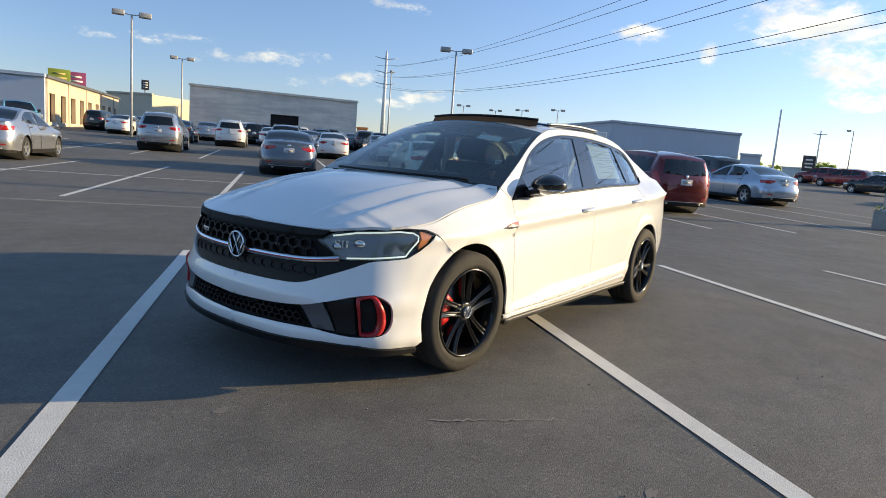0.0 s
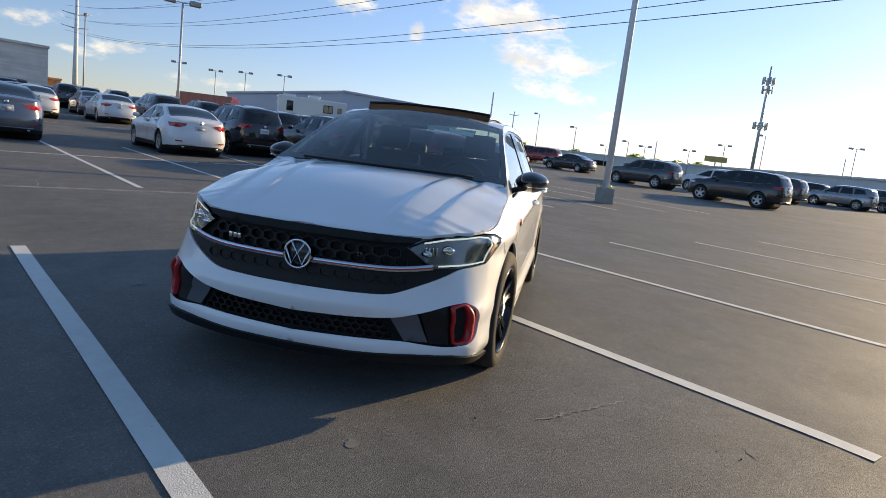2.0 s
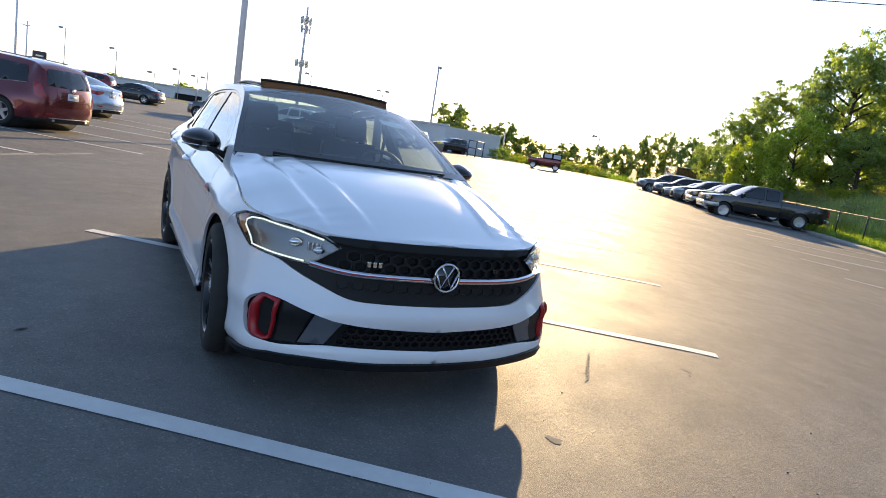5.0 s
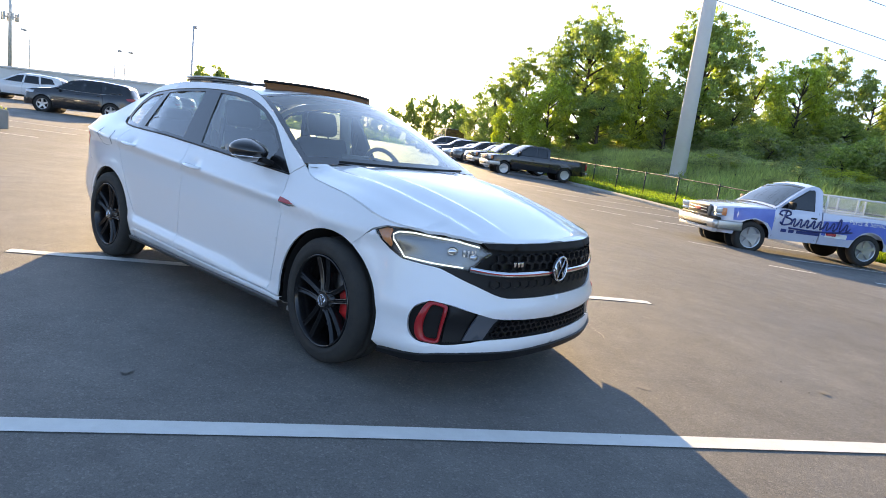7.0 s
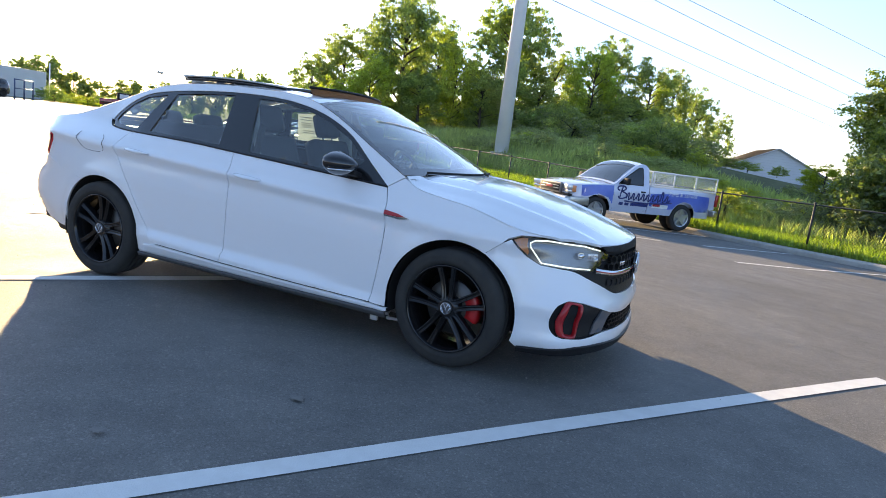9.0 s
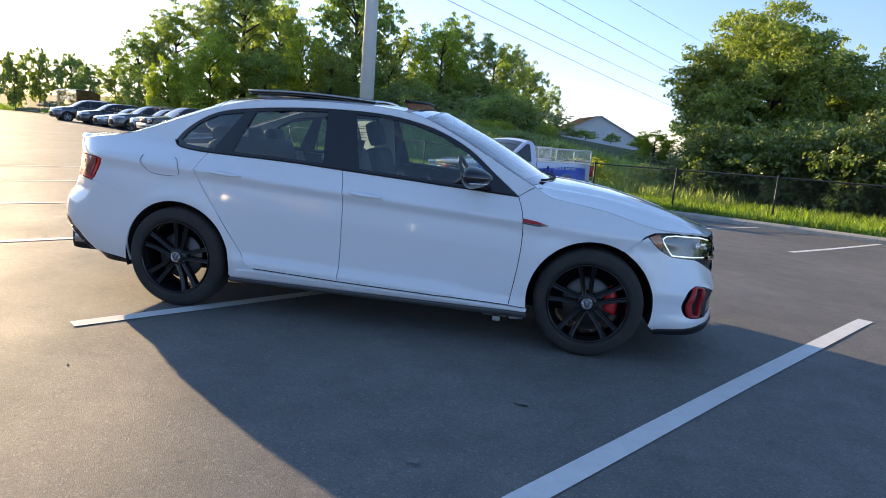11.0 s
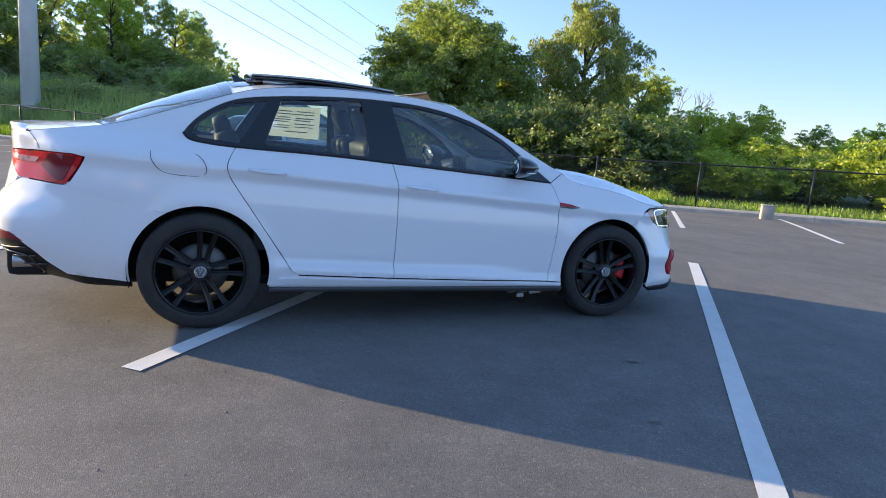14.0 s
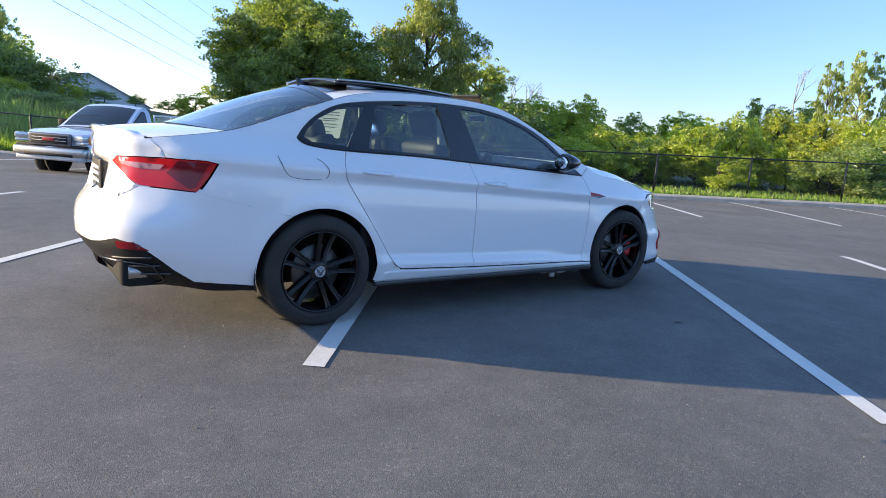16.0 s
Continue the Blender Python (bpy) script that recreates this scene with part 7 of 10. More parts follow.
red_suv = far_car("suv", P_RED, "dark red sport utility vehicle parked far off", "car", m=stand(-49.30, -42.90, 15))
again(red_suv, -52.30, -48.40, 15)
far_car("saloon", P_BLACK, "black saloon car in the far row", "car", m=stand(-40.60, -31.60, 8))
again(black_suv, -19.50, -30.00, 30)
again(dark_suv, -42.60, -15.50, 0)
again(white_suv, -41.10, -18.70, 0)
again(black_suv, -55.50, -18.30, 0)
again(dark_suv, -57.20, -13.80, 0)
q = bearing_land((4.95, 0.31), 153.0, 73)
again(black_suv, q.dot(NV), q.dot(DV), 50, "dark sport utility vehicle beside the low white building")
again(dark_suv, -18.60, -22.50, 0)


# cars in front of the grey hall
for k, (az, dist, src) in enumerate(((-124.6, 60, grey_saloon), (-126.4, 56, black_suv), (-128.0, 52, white_saloon), (-129.6, 58, dark_suv), (-131.0, 52, silver_saloon), (-132.2, 60, black_suv), (-133.4, 54, white_saloon), (-134.6, 60, grey_saloon),
                                     (-135.8, 58, dark_suv), (-137.0, 55, black_suv), (-122.8, 56, silver_saloon), (-139.2, 60, dark_suv), (-130.3, 66, white_suv), (-127.2, 66, black_suv), (-133.0, 67, dark_suv), (-140.6, 54, grey_saloon), (-142.0, 50, white_suv))):
    q = bearing_land((4.12, 2.71), az, dist)
    again(src, q.dot(NV), q.dot(DV), (0, 4, -3)[k % 3])


# ---- pickup trucks ----
def pickup(label, body, wb=3.02, L=5.25, ext=False, rim="rim_silver", m=Matrix(), sign=False, old=True):
    t = thing("pickup_truck", m, label, "pickup truck", "parked vehicles")
    hw, z0 = 0.985, 0.42
    xf = L / 2 - 0.92
    xr = xf - wb
    h = L / 2
    cab_b = (-0.62 if ext else -0.20) if ext else 0.02
    cab_front, hood_end = h - 1.95, h - 1.35
    S = Shell(plan=car_plan(L, hw), top=[(-h, 1.18), (cab_b - 0.02, 1.20), (cab_b, 1.22), (h - 1.35, 1.16), (h - 0.5, 1.10), (h, 1.02)], crease=(1.05, 0.0),
              side=[(-0.7, -0.05), (-0.5, -0.005), (-0.3, 0.012), (-0.1, 0.012), (0.02, 0.0), (0.10, -0.018), (0.2, -0.045), (0.45, -0.105), (0.8, -0.215)], front=[(0.3, -0.05), (0.5, 0.02), (0.75, 0.0), (1.0, -0.03), (1.1, -0.08)], rear=[(0.3, 0), (1.2, 0)],
              wf=(h - 0.5, h - 0.2), wr=(h - 0.3, h - 0.1), arches=[(xf, 0.39, 0.47), (xr, 0.39, 0.47)])
    A = S.a[-1]

    def body_part(name, x0, x1, ztop, mm, sides=(1, -1)):
        a0 = 0.0 if x0 is None else S.ax(x0)
        a1 = A if x1 is None else S.ax(x1)
        top = [(a, ztop(float(np.interp(a, S.a, S.x)))) for a in np.linspace(a0, a1, 14)]
        bot = []
        for cx in (xr, xf):
            if a0 < S.ax(cx) < a1:
                bot += [(S.ax(x), z) for x, z in arc_pts(cx, 0.39, 0.455, 190, -10, 14) if z > z0]
        bm = bmesh.new()
        for sg in sides:
            sheet(top + [(a1, z0)] + bot + [(a0, z0)], lambda a, z: S.P(a, z), 0.14, fold=0.03, mirror=sg, bm=bm)
        return bm
    fr = body_part("front", None, h - 1.40, lambda x: S.T(x), body)
    prev = None
    for a in np.linspace(0, S.ax(h - 1.40), 16):
        x = float(np.interp(a, S.a, S.x))
        p = S.P(a, S.T(x))
        r = [fr.verts.new((p.x, p.y * v, p.z + 0.05 * (1 - v * v) * min(1, p.y / 0.6))) for v in np.linspace(1, -1, 11)]
        if prev:
            for k in range(10):
                fr.faces.new((prev[k], r[k], r[k + 1], prev[k + 1]))
        prev = r
    part("front_body", fr, body, t, "bonnet and front wings")
    # cab: sides and roof follow one line from the scuttle over the roof to the back
    CT = [(cab_b - 0.03, 1.66), (cab_b, 1.73), (cab_b + 0.06, 1.775), (cab_b + 0.22, 1.80), (h - 2.65, 1.815), (h - 2.38, 1.795), (h - 2.20, 1.735), (h - 1.80, 1.475), (h - 1.42, 1.185), (h - 1.36, 1.165)]
    for sg in (1, -1):
        part("cab_side", body_part("cab", h - 1.38, cab_b - 0.02, lambda x: spl(CT, x), body, (sg,)), body, t)

    def cab_row(bmx, x, lim=1.0, up=0.0):
        p = S.P(S.ax(x), spl(CT, x))
        return [bmx.verts.new((p.x + up * 0.6, p.y * v * lim, p.z + 0.055 * (1 - (v * lim) ** 2) + up)) for v in np.linspace(1, -1, 11)]

    def cab_skin(xs, lim=1.0, up=0.0):
        bmx = bmesh.new()
        rows = [cab_row(bmx, float(x), lim, up) for x in xs]
        for ra, rb in zip(rows, rows[1:]):
            for k in range(10):
                bmx.faces.new((ra[k], rb[k], rb[k + 1], ra[k + 1]))
        bmesh.ops.recalc_face_normals(bmx, faces=bmx.faces)
        return bmx
    rf = cab_skin(np.linspace(h - 1.37, cab_b - 0.03, 34))
    back = [rf.verts.new((cab_b - 0.03, y, z)) for y, z in ((0.93, 0.55), (0.93, 1.10), (0.885, 1.25), (0.80, 1.66), (0.4, 1.70), (-0.4, 1.70), (-0.80, 1.66), (-0.885, 1.25), (-0.93, 1.10), (-0.93, 0.55))]
    rf.faces.new(back)
    part("cab_roof", rf, body, t)
    part("windscreen", cab_skin(np.linspace(h - 1.46, h - 2.20, 9), 0.90, 0.007), M["glass_dark"], t)
    g = bmesh.new()
    box(g, (cab_b - 0.035, 0, 1.44), (0.02, 1.40, 0.36), 0.006)
    part("rear_window", g, M["glass_dark"], t)
    for sg in (1, -1):
        splits = [(h - 1.60, h - 2.26, cab_b + 0.20)] if not ext else [(h - 1.60, h - 2.26, cab_b + 0.85), (None, cab_b + 0.72, cab_b + 0.16)]
        for fx, tx, bx in splits:
            pts = chain([(fx, 1.215), (fx - 0.20, 1.37), (tx, 1.67)], 3) + [(tx - 0.12, 1.705), (bx + 0.03, 1.70), (bx, 1.66), (bx, 1.215)] if fx else [(tx, 1.215), (tx, 1.70), (bx + 0.03, 1.68), (bx, 1.64), (bx, 1.215)]
            g = sheet([(S.ax(x), z) for x, z in pts], lambda a, z: S.P(a, z, 0.004), 0.10, fold=0.004, gap=-0.022, mirror=sg)
            part("window_seal", g, M["black_matte"], t)
            g = sheet([(S.ax(x), z) for x, z in pts], lambda a, z: S.P(a, z, 0.009), 0.10, fold=0.004, mirror=sg)
            part("side_window", g, M["glass_dark"], t)
        bm = bmesh.new()
        box(bm, (h - 1.72, sg * 1.10, 1.28), (0.10, 0.20, 0.18), 0.03)
        part("wing_mirror", bm, M["black_matte"], t)
        bm = bmesh.new()
        box(bm, (cab_b + (1.0 if ext else 0.18), sg * 0.99, 1.03), (0.16, 0.02, 0.04), 0.008)
        part("door_handle", bm, M["black_matte"], t)
        bm = bmesh.new()
        for x in ((h - 1.42), cab_b + (0.90 if ext else 0.06)):
            p0, p1 = S.P(S.ax(x), 0.48, 0.002), S.P(S.ax(x), 1.18, 0.002)
            tube(bm, [Vector((p.x, p.y * sg, p.z)) for p in (p0, S.P(S.ax(x), 0.9, 0.002), p1)], 0.004, 4)
        part("door_seam", bm, M["dark_under"], t)
        for cx in (xf, xr):
            far_wheel(t, cx, sg * (hw - 0.14), 0.39, 0.39, sg, rim)
    # bed
    bed = body_part("bed", cab_b - 0.05, None, lambda x: 1.19, body)
    x0, x1 = cab_b - 0.06, -h + 0.04
    for a, b, c in (((x0, 0.90, 1.19), (x1, 0.90, 1.19), 0.96), ):
        for sg in (1, -1):
            q = [bed.verts.new(v) for v in ((x0, 0.96 * sg, 1.19), (x1, 0.94 * sg, 1.19), (x1, 0.88 * sg, 1.19), (x0, 0.88 * sg, 1.19))]
            bed.faces.new(q)
            q = [bed.verts.new(v) for v in ((x0, 0.88 * sg, 1.19), (x1, 0.88 * sg, 1.19), (x1, 0.88 * sg, 0.70), (x0, 0.88 * sg, 0.70))]
            bed.faces.new(q)
    q = [bed.verts.new(v) for v in ((x0, 0.90, 0.70), (x1, 0.90, 0.70), (x1, -0.90, 0.70), (x0, -0.90, 0.70))]
    bed.faces.new(q)
    q = [bed.verts.new(v) for v in ((x0, 0.92, 1.19), (x0, -0.92, 1.19), (x0, -0.92, 0.5), (x0, 0.92, 0.5))]
    bed.faces.new(q)
    bmesh.ops.recalc_face_normals(bed, faces=bed.faces)
    part("load_bed", bed, body, t, smooth=False)
    # front: bumper, grille, lamps
    bm = bmesh.new()
    box(bm, (h - 0.02, 0, 0.62), (0.20, 1.94, 0.22), 0.07)
    for sg in (1, -1):
        box(bm, (h - 0.35, sg * 0.95, 0.62), (0.62, 0.07, 0.22), 0.03)
    part("front_bumper", bm, M["steel"], t, "dull chromed front bumper")
    bm = bmesh.new()
    box(bm, (h - 0.02, 0, 0.475), (0.14, 1.80, 0.12), 0.03)
    part("air_dam", bm, M["galv"], t)
    bm = bmesh.new()
    box(bm, (h + 0.055, 0, 0.555), (0.06, 1.30, 0.07), 0.02)
    part("bumper_slot", bm, M["black_matte"], t)
    bm = bmesh.new()
    box(bm, (h - 0.06, 0, 0.755), (0.12, 1.86, 0.07), 0.02)
    part("bumper_filler", bm, M["black_matte"], t)
    bm = bmesh.new()
    box(bm, (h - 0.01, 0, 0.91), (0.08, 1.12, 0.29), 0.035, segs=3)
    part("grille_frame", bm, M["grille_grey"], t)
    bm = bmesh.new()
    box(bm, (h + 0.018, 0, 0.91), (0.04, 0.98, 0.20), 0.012)
    part("grille_insert", bm, M["black_matte"], t)
    bm = bmesh.new()
    box(bm, (h + 0.040, 0, 0.95), (0.012, 0.92, 0.018), 0.004)
    part("grille_bar", bm, M["steel"], t)
    bm = bmesh.new()
    box(bm, (h + 0.040, 0, 0.88), (0.012, 0.92, 0.018), 0.004)
    part("grille_bar", bm, M["steel"], t)
    bm = bmesh.new()
    box(bm, (h + 0.050, 0, 0.915), (0.02, 0.32, 0.08), 0.01)
    part("grille_badge", bm, M["red"], t)
    for sg in (1, -1):
        bm = bmesh.new()
        box(bm, (h - 0.07, sg * 0.755, 0.965), (0.16, 0.37, 0.13), 0.03, Matrix.Rotation(radians(-12 * sg), 3, "Z"))
        part("headlight", bm, M["lamp_far"], t)
        bm = bmesh.new()
        box(bm, (h - 0.08, sg * 0.755, 0.855), (0.14, 0.36, 0.07), 0.02, Matrix.Rotation(radians(-12 * sg), 3, "Z"))
        part("turn_signal", bm, M["lamp_far"], t)
        bm = bmesh.new()
        box(bm, (h - 0.15, sg * 0.925, 0.93), (0.14, 0.05, 0.18), 0.02, Matrix.Rotation(radians(-12 * sg), 3, "Z"))
        part("side_marker", bm, M["amber"], t, "amber side marker")
        bm = bmesh.new()
        box(bm, (-h + 0.02, sg * 0.88, 0.98), (0.08, 0.14, 0.36), 0.02)
        part("tail_light", bm, M["tail_far"], t)
    bm = bmesh.new()
    box(bm, (-h - 0.04, 0, 0.58), (0.14, 1.8, 0.18), 0.03)
    part("rear_bumper", bm, M["steel"], t)
    bm = bmesh.new()
    box(bm, (h + 0.06, 0, 0.60), (0.02, 0.31, 0.15), 0.004)
    part("number_plate", bm, M["plate"], t)
    bm = bmesh.new()
    box(bm, (0, 0, 0.52), (L - 0.7, 1.3, 0.24), 0.03)
    for cx in (xf, xr):
        for sg in (1, -1):
            cyl(bm, (cx, sg * 0.52, 0.42), (cx, sg * 0.60, 0.42), 0.44, seg=18)
        cyl(bm, (cx, -0.86, 0.39), (cx, 0.86, 0.39), 0.06, seg=8)
    part("chassis", bm, M["dark_under"], t)
    return t, S, (xf, xr, cab_b, h)


M["grille_grey"] = mat("grille_grey", (0.16, 0.16, 0.165), 0.35, metal=0.7)
P_TRUCK = paint("truck_white", (0.58, 0.62, 0.74), 0.1)
M["vinyl_blue"] = mat("blue_vinyl", (0.045, 0.11, 0.50), 0.35, coat=0.5, color2=(0.10, 0.20, 0.62), noise_scale=1.2)
M["vinyl_navy"] = mat("navy_vinyl", (0.02, 0.035, 0.16), 0.4)
truck, TS, (t_xf, t_xr, t_cab, t_h) = pickup("white and blue dealer pickup with a mesh cage on its bed", P_TRUCK, wb=3.02, L=5.22, m=stand(-9.46, 12.23, -6.5))


def truck_wrap():
    S, h = TS, t_h
    for sg in (1, -1):
        bm = sheet([(S.ax(x), z) for x, z in [(h - 0.40, 1.055), (h - 0.7, 1.09), (h - 1.40, 1.135), (h - 1.40, 0.80), (t_xf - 0.485, 0.62), (t_xf - 0.33, 0.79), (t_xf, 0.875), (t_xf + 0.36, 0.77), (h - 0.42, 0.77)]], lambda a, z: S.P(a, z, 0.004), 0.12, fold=0, mirror=sg)
        part("blue_wing_wrap", bm, M["vinyl_blue"], truck, "blue vinyl on the front wing")
        low = [(t_cab - 0.08, 0.66), (t_xr + 0.62, 0.60)] + arc_pts(t_xr, 0.39, 0.475, 30, 150, 10) + [(t_xr - 0.5, 0.60), (-h + 0.3, 0.62), (-h + 0.3, 1.06), (t_xr, 1.10), (t_cab - 0.08, 1.0)]
        bm = sheet([(S.ax(x), z) for x, z in low], lambda a, z: S.P(a, z, 0.004), 0.12, fold=0, mirror=sg)
        part("blue_bed_wrap", bm, M["vinyl_blue"], truck, "blue vinyl on the bed side")
        # script name as flowing plain strokes, second line as bars
        bm = bmesh.new()
        x0 = h - 1.50
        runs = [[(0.10, 1.02), (0.02, 1.06), (0.08, 1.13), (0.26, 1.14), (0.30, 1.06), (0.18, 1.00), (0.34, 0.94), (0.32, 0.84), (0.14, 0.80), (0.06, 0.86)], [(0.20, 1.12), (0.15, 0.98), (0.12, 0.82)]]
        for k in range(9):
            bx = 0.36 + 0.17 * k
            tall = 0.10 if k in (7,) else 0.0
            runs.append([(bx - 0.02, 0.82), (bx + 0.035, 0.96 + tall), (bx + 0.075, 0.95 + tall), (bx + 0.06, 0.81), (bx + 0.10, 0.80), (bx + 0.16, 0.88)])
        runs.append([(0.30, 0.74), (0.95, 0.72), (1.6, 0.755), (1.95, 0.80)])
        for r in runs:
            pts = []
            for u, z in chain(r, 4):
                p = S.P(S.ax(x0 - u), z, 0.008)
                pts.append(Vector((p.x, p.y * sg, p.z)))
            tube(bm, pts, 0.021, 4)
        part("script_name", bm, M["vinyl_navy"], truck, "navy flowing script strokes")
        for u0, u1 in ((0.12, 0.26), (0.32, 0.46), (0.52, 1.12)):
            bm = sheet([(S.ax(x0 - u0), 0.70), (S.ax(x0 - u1), 0.70), (S.ax(x0 - u1), 0.62), (S.ax(x0 - u0), 0.62)], lambda a, z: S.P(a, z, 0.008), 0.1, fold=0, mirror=sg)
            part("name_bar", bm, M["vinyl_navy"], truck)
        bm = sheet([(S.ax(t_cab - 0.18), 0.73), (S.ax(t_cab - 0.75), 0.72), (S.ax(t_cab - 0.75), 0.61), (S.ax(t_cab - 0.18), 0.62)], lambda a, z: S.P(a, z, 0.008), 0.1, fold=0, mirror=sg)
        part("logo_panel", bm, M["paper"], truck, "small white sign panel")
        bm = sheet([(S.ax(t_cab - 0.20), 0.725), (S.ax(t_cab - 0.46), 0.72), (S.ax(t_cab - 0.46), 0.655), (S.ax(t_cab - 0.20), 0.66)], lambda a, z: S.P(a, z, 0.011), 0.1, fold=0, mirror=sg)
        part("logo_red", bm, M["red"], truck)
        # readable words on the bed
        cu = bpy.data.curves.new("words", "FONT")
        cu.body = "Parts & Service"
        cu.size = 0.17
        tmp = bpy.data.objects.new("words", cu)
        scene.collection.objects.link(tmp)
        me = bpy.data.meshes.new_from_object(tmp.evaluated_get(bpy.context.evaluated_depsgraph_get()))
        bpy.data.objects.remove(tmp)
        me.materials.append(M["paper"])
        ob = new("lettering", me)
        ob.parent = truck
        p = S.P(S.ax(t_xr + (0.62 if sg > 0 else -0.62)), 1.0, 0.012)
        ob.matrix_local = Matrix.Translation((p.x, p.y * sg, 1.0)) @ (Matrix.Rotation(math.pi, 4, "Z") if sg > 0 else Matrix()) @ Matrix.Rotation(radians(90), 4, "X")
        # cage panels of expanded metal
        cage = new("cage_side")
        cage.parent = truck
        xa, xb = t_cab - 0.12, -h + 0.10
        bm = bmesh.new()
        for z in (1.22, 1.62):
            cyl(bm, (xa, 0.90 * sg, z), (xb, 0.90 * sg, z), 0.022, seg=6)
        for k in range(4):
            x = xa + (xb - xa) * k / 3
            cyl(bm, (x, 0.90 * sg, 1.19), (x, 0.90 * sg, 1.62), 0.022, seg=6)
        part("cage_frame", bm, M["paper"], cage)
        bm = bmesh.new()
        d = 0.055
        for k in range(int((xa - xb + 0.4) / d)):
            for dr in (1, -1):
                xs = xb - 0.4 + k * d if dr > 0 else xb + k * d
                p0, p1 = Vector((xs, 0, 1.22)), Vector((xs + dr * 0.40, 0, 1.62))
                # clip to the panel
                tt = [0.0, 1.0]
                for lim, sgn in ((xb, 1), (xa, -1)):
                    fa, fb = sgn * (p0.x - lim), sgn * (p1.x - lim)
                    if fa < 0 and fb < 0:
                        tt = None
                        break
                    if fa < 0:
                        tt[0] = max(tt[0], fa / (fa - fb))
                    elif fb < 0:
                        tt[1] = min(tt[1], fa / (fa - fb))
                if not tt or tt[1] - tt[0] < 0.02:
                    continue
                q0, q1 = p0.lerp(p1, tt[0]), p0.lerp(p1, tt[1])
                cyl(bm, (q0.x, 0.90 * sg, q0.z), (q1.x, 0.90 * sg, q1.z), 0.0035, seg=3, caps=False)
        tagged(part("cage_mesh", bm, M["paper"], cage, "white expanded-metal mesh", smooth=False), kind="stuff")


truck_wrap()
dark_pickup, _, _ = pickup("dark extended-cab pickup parked by the fence", P_BLACK, wb=3.65, L=5.85, ext=True, m=stand(-30.7, 12.2, 0), old=True)
o = copy_thing(dark_pickup, stand(-36.0, 12.6, 0))
again(black_suv, -38.9, 12.2, 0)
again(dark_suv, -41.8, 12.0, 0)
again(grey_saloon, -45.0, 11.8, 0)
again(black_suv, -48.4, 11.5, 0)
again(dark_suv, -53.5, 11.0, 0)
teal_pickup, _, _ = pickup("bright teal pickup truck parked beyond the silver saloon", P_TEAL, wb=3.3, L=5.5, ext=True, m=stand(18.6, -45.0, -150))
dark_truck_far = copy_thing(dark_pickup, stand(24.5, -62.0, 60))


def off_roader():
    t = thing("off_roader", stand(-61.2, 0.2, 0), "boxy dark red off-roader with a pale soft top", "car", "parked vehicles")
    bm = bmesh.new()
    box(bm, (-0.35, 0, 0.80), (2.3, 1.55, 0.65), 0.06)
    box(bm, (1.25, 0, 0.82), (1.1, 1.25, 0.55), 0.08)
    part("body", bm, P_RED, t)
    bm = bmesh.new()
    box(bm, (-0.55, 0, 1.42), (1.9, 1.45, 0.62), 0.08)
    part("soft_top", bm, M["black_matte"], t)
    for sg in (1, -1):
        for x in (-1.05, -0.15):
            bm = bmesh.new()
            box(bm, (x, sg * 0.73, 1.42), (0.72, 0.03, 0.40), 0.01)
            part("side_window", bm, M["plate"], t)
        for x in (1.25, -1.05):
            far_wheel(t, x, sg * 0.70, 0.36, 0.36, sg, "rim_silver")
            bm = bmesh.new()
            box(bm, (x, sg * 0.74, 0.80), (0.85, 0.22, 0.07), 0.03)
            part("wheel_flare", bm, M["black_matte"], t)
    bm = bmesh.new()
    box(bm, (0, 0, 0.5), (2.6, 1.1, 0.25), 0.03)
    part("chassis", bm, M["dark_under"], t)


off_roader()


def camper():
    cp = bearing_land((4.8, 1.16), -156.0, 52)
    t = thing("camper", Matrix.Translation(cp) @ Matrix.Rotation(radians(-156 - 84), 4, "Z"), "white camper body with small windows and dark stripes", "camper")
    bm = bmesh.new()
    box(bm, (0, 0, 1.95), (5.2, 2.4, 2.15), 0.08)
    part("box_body", bm, P_WHITE, t, smooth=False)
    for x, w_, hh in ((1.2, 0.75, 0.6), (2.1, 0.35, 0.4)):
        for sg in (1, -1):
            bm = bmesh.new()
            box(bm, (x, sg * 1.205, 2.35), (w_, 0.04, hh), 0.02)
            part("window_frame", bm, M["black_trim"], t)
            for k in (-1, 1):
                bm = bmesh.new()
                box(bm, (x + k * w_ * 0.23, sg * 1.215, 2.35), (w_ * 0.40, 0.04, hh * 0.8), 0.01)
                part("pane", bm, M["pane_warm"], t)
    bm = bmesh.new()
    box(bm, (-1.7, -1.21, 2.3), (0.5, 0.04, 0.75), 0.02)
    part("rear_window", bm, M["glass_dark"], t)
    bm = bmesh.new()
    box(bm, (0.2, 0, 3.18), (0.9, 0.8, 0.22), 0.06)
    part("roof_vent", bm, P_WHITE, t)
    bm = bmesh.new()
    box(bm, (-1.7, 0, 3.1), (0.9, 0.9, 0.2), 0.06)
    part("air_conditioner", bm, P_WHITE, t)
    for sg in (1, -1):
        bm = bmesh.new()
        for k in range(4):
            box(bm, (-1.6 + 0.9 * k, sg * 1.205, 1.25 + 0.05 * (k % 2)), (0.8, 0.02, 0.08), 0.0, Matrix.Rotation(radians(12), 3, "Y"))
        part("side_stripes", bm, M["vinyl_navy"], t)
        for x in (-0.9, 0.1):
            far_wheel(t, x, sg * 1.05, 0.36, 0.36, sg, "rim_silver")
    bm = bmesh.new()
    box(bm, (0, 0, 0.62), (4.9, 1.9, 0.45), 0.03)
    part("chassis", bm, M["dark_under"], t)


M["pane_warm"] = mat("camper_pane", (0.40, 0.32, 0.20), 0.15, coat=0.4)
camper()

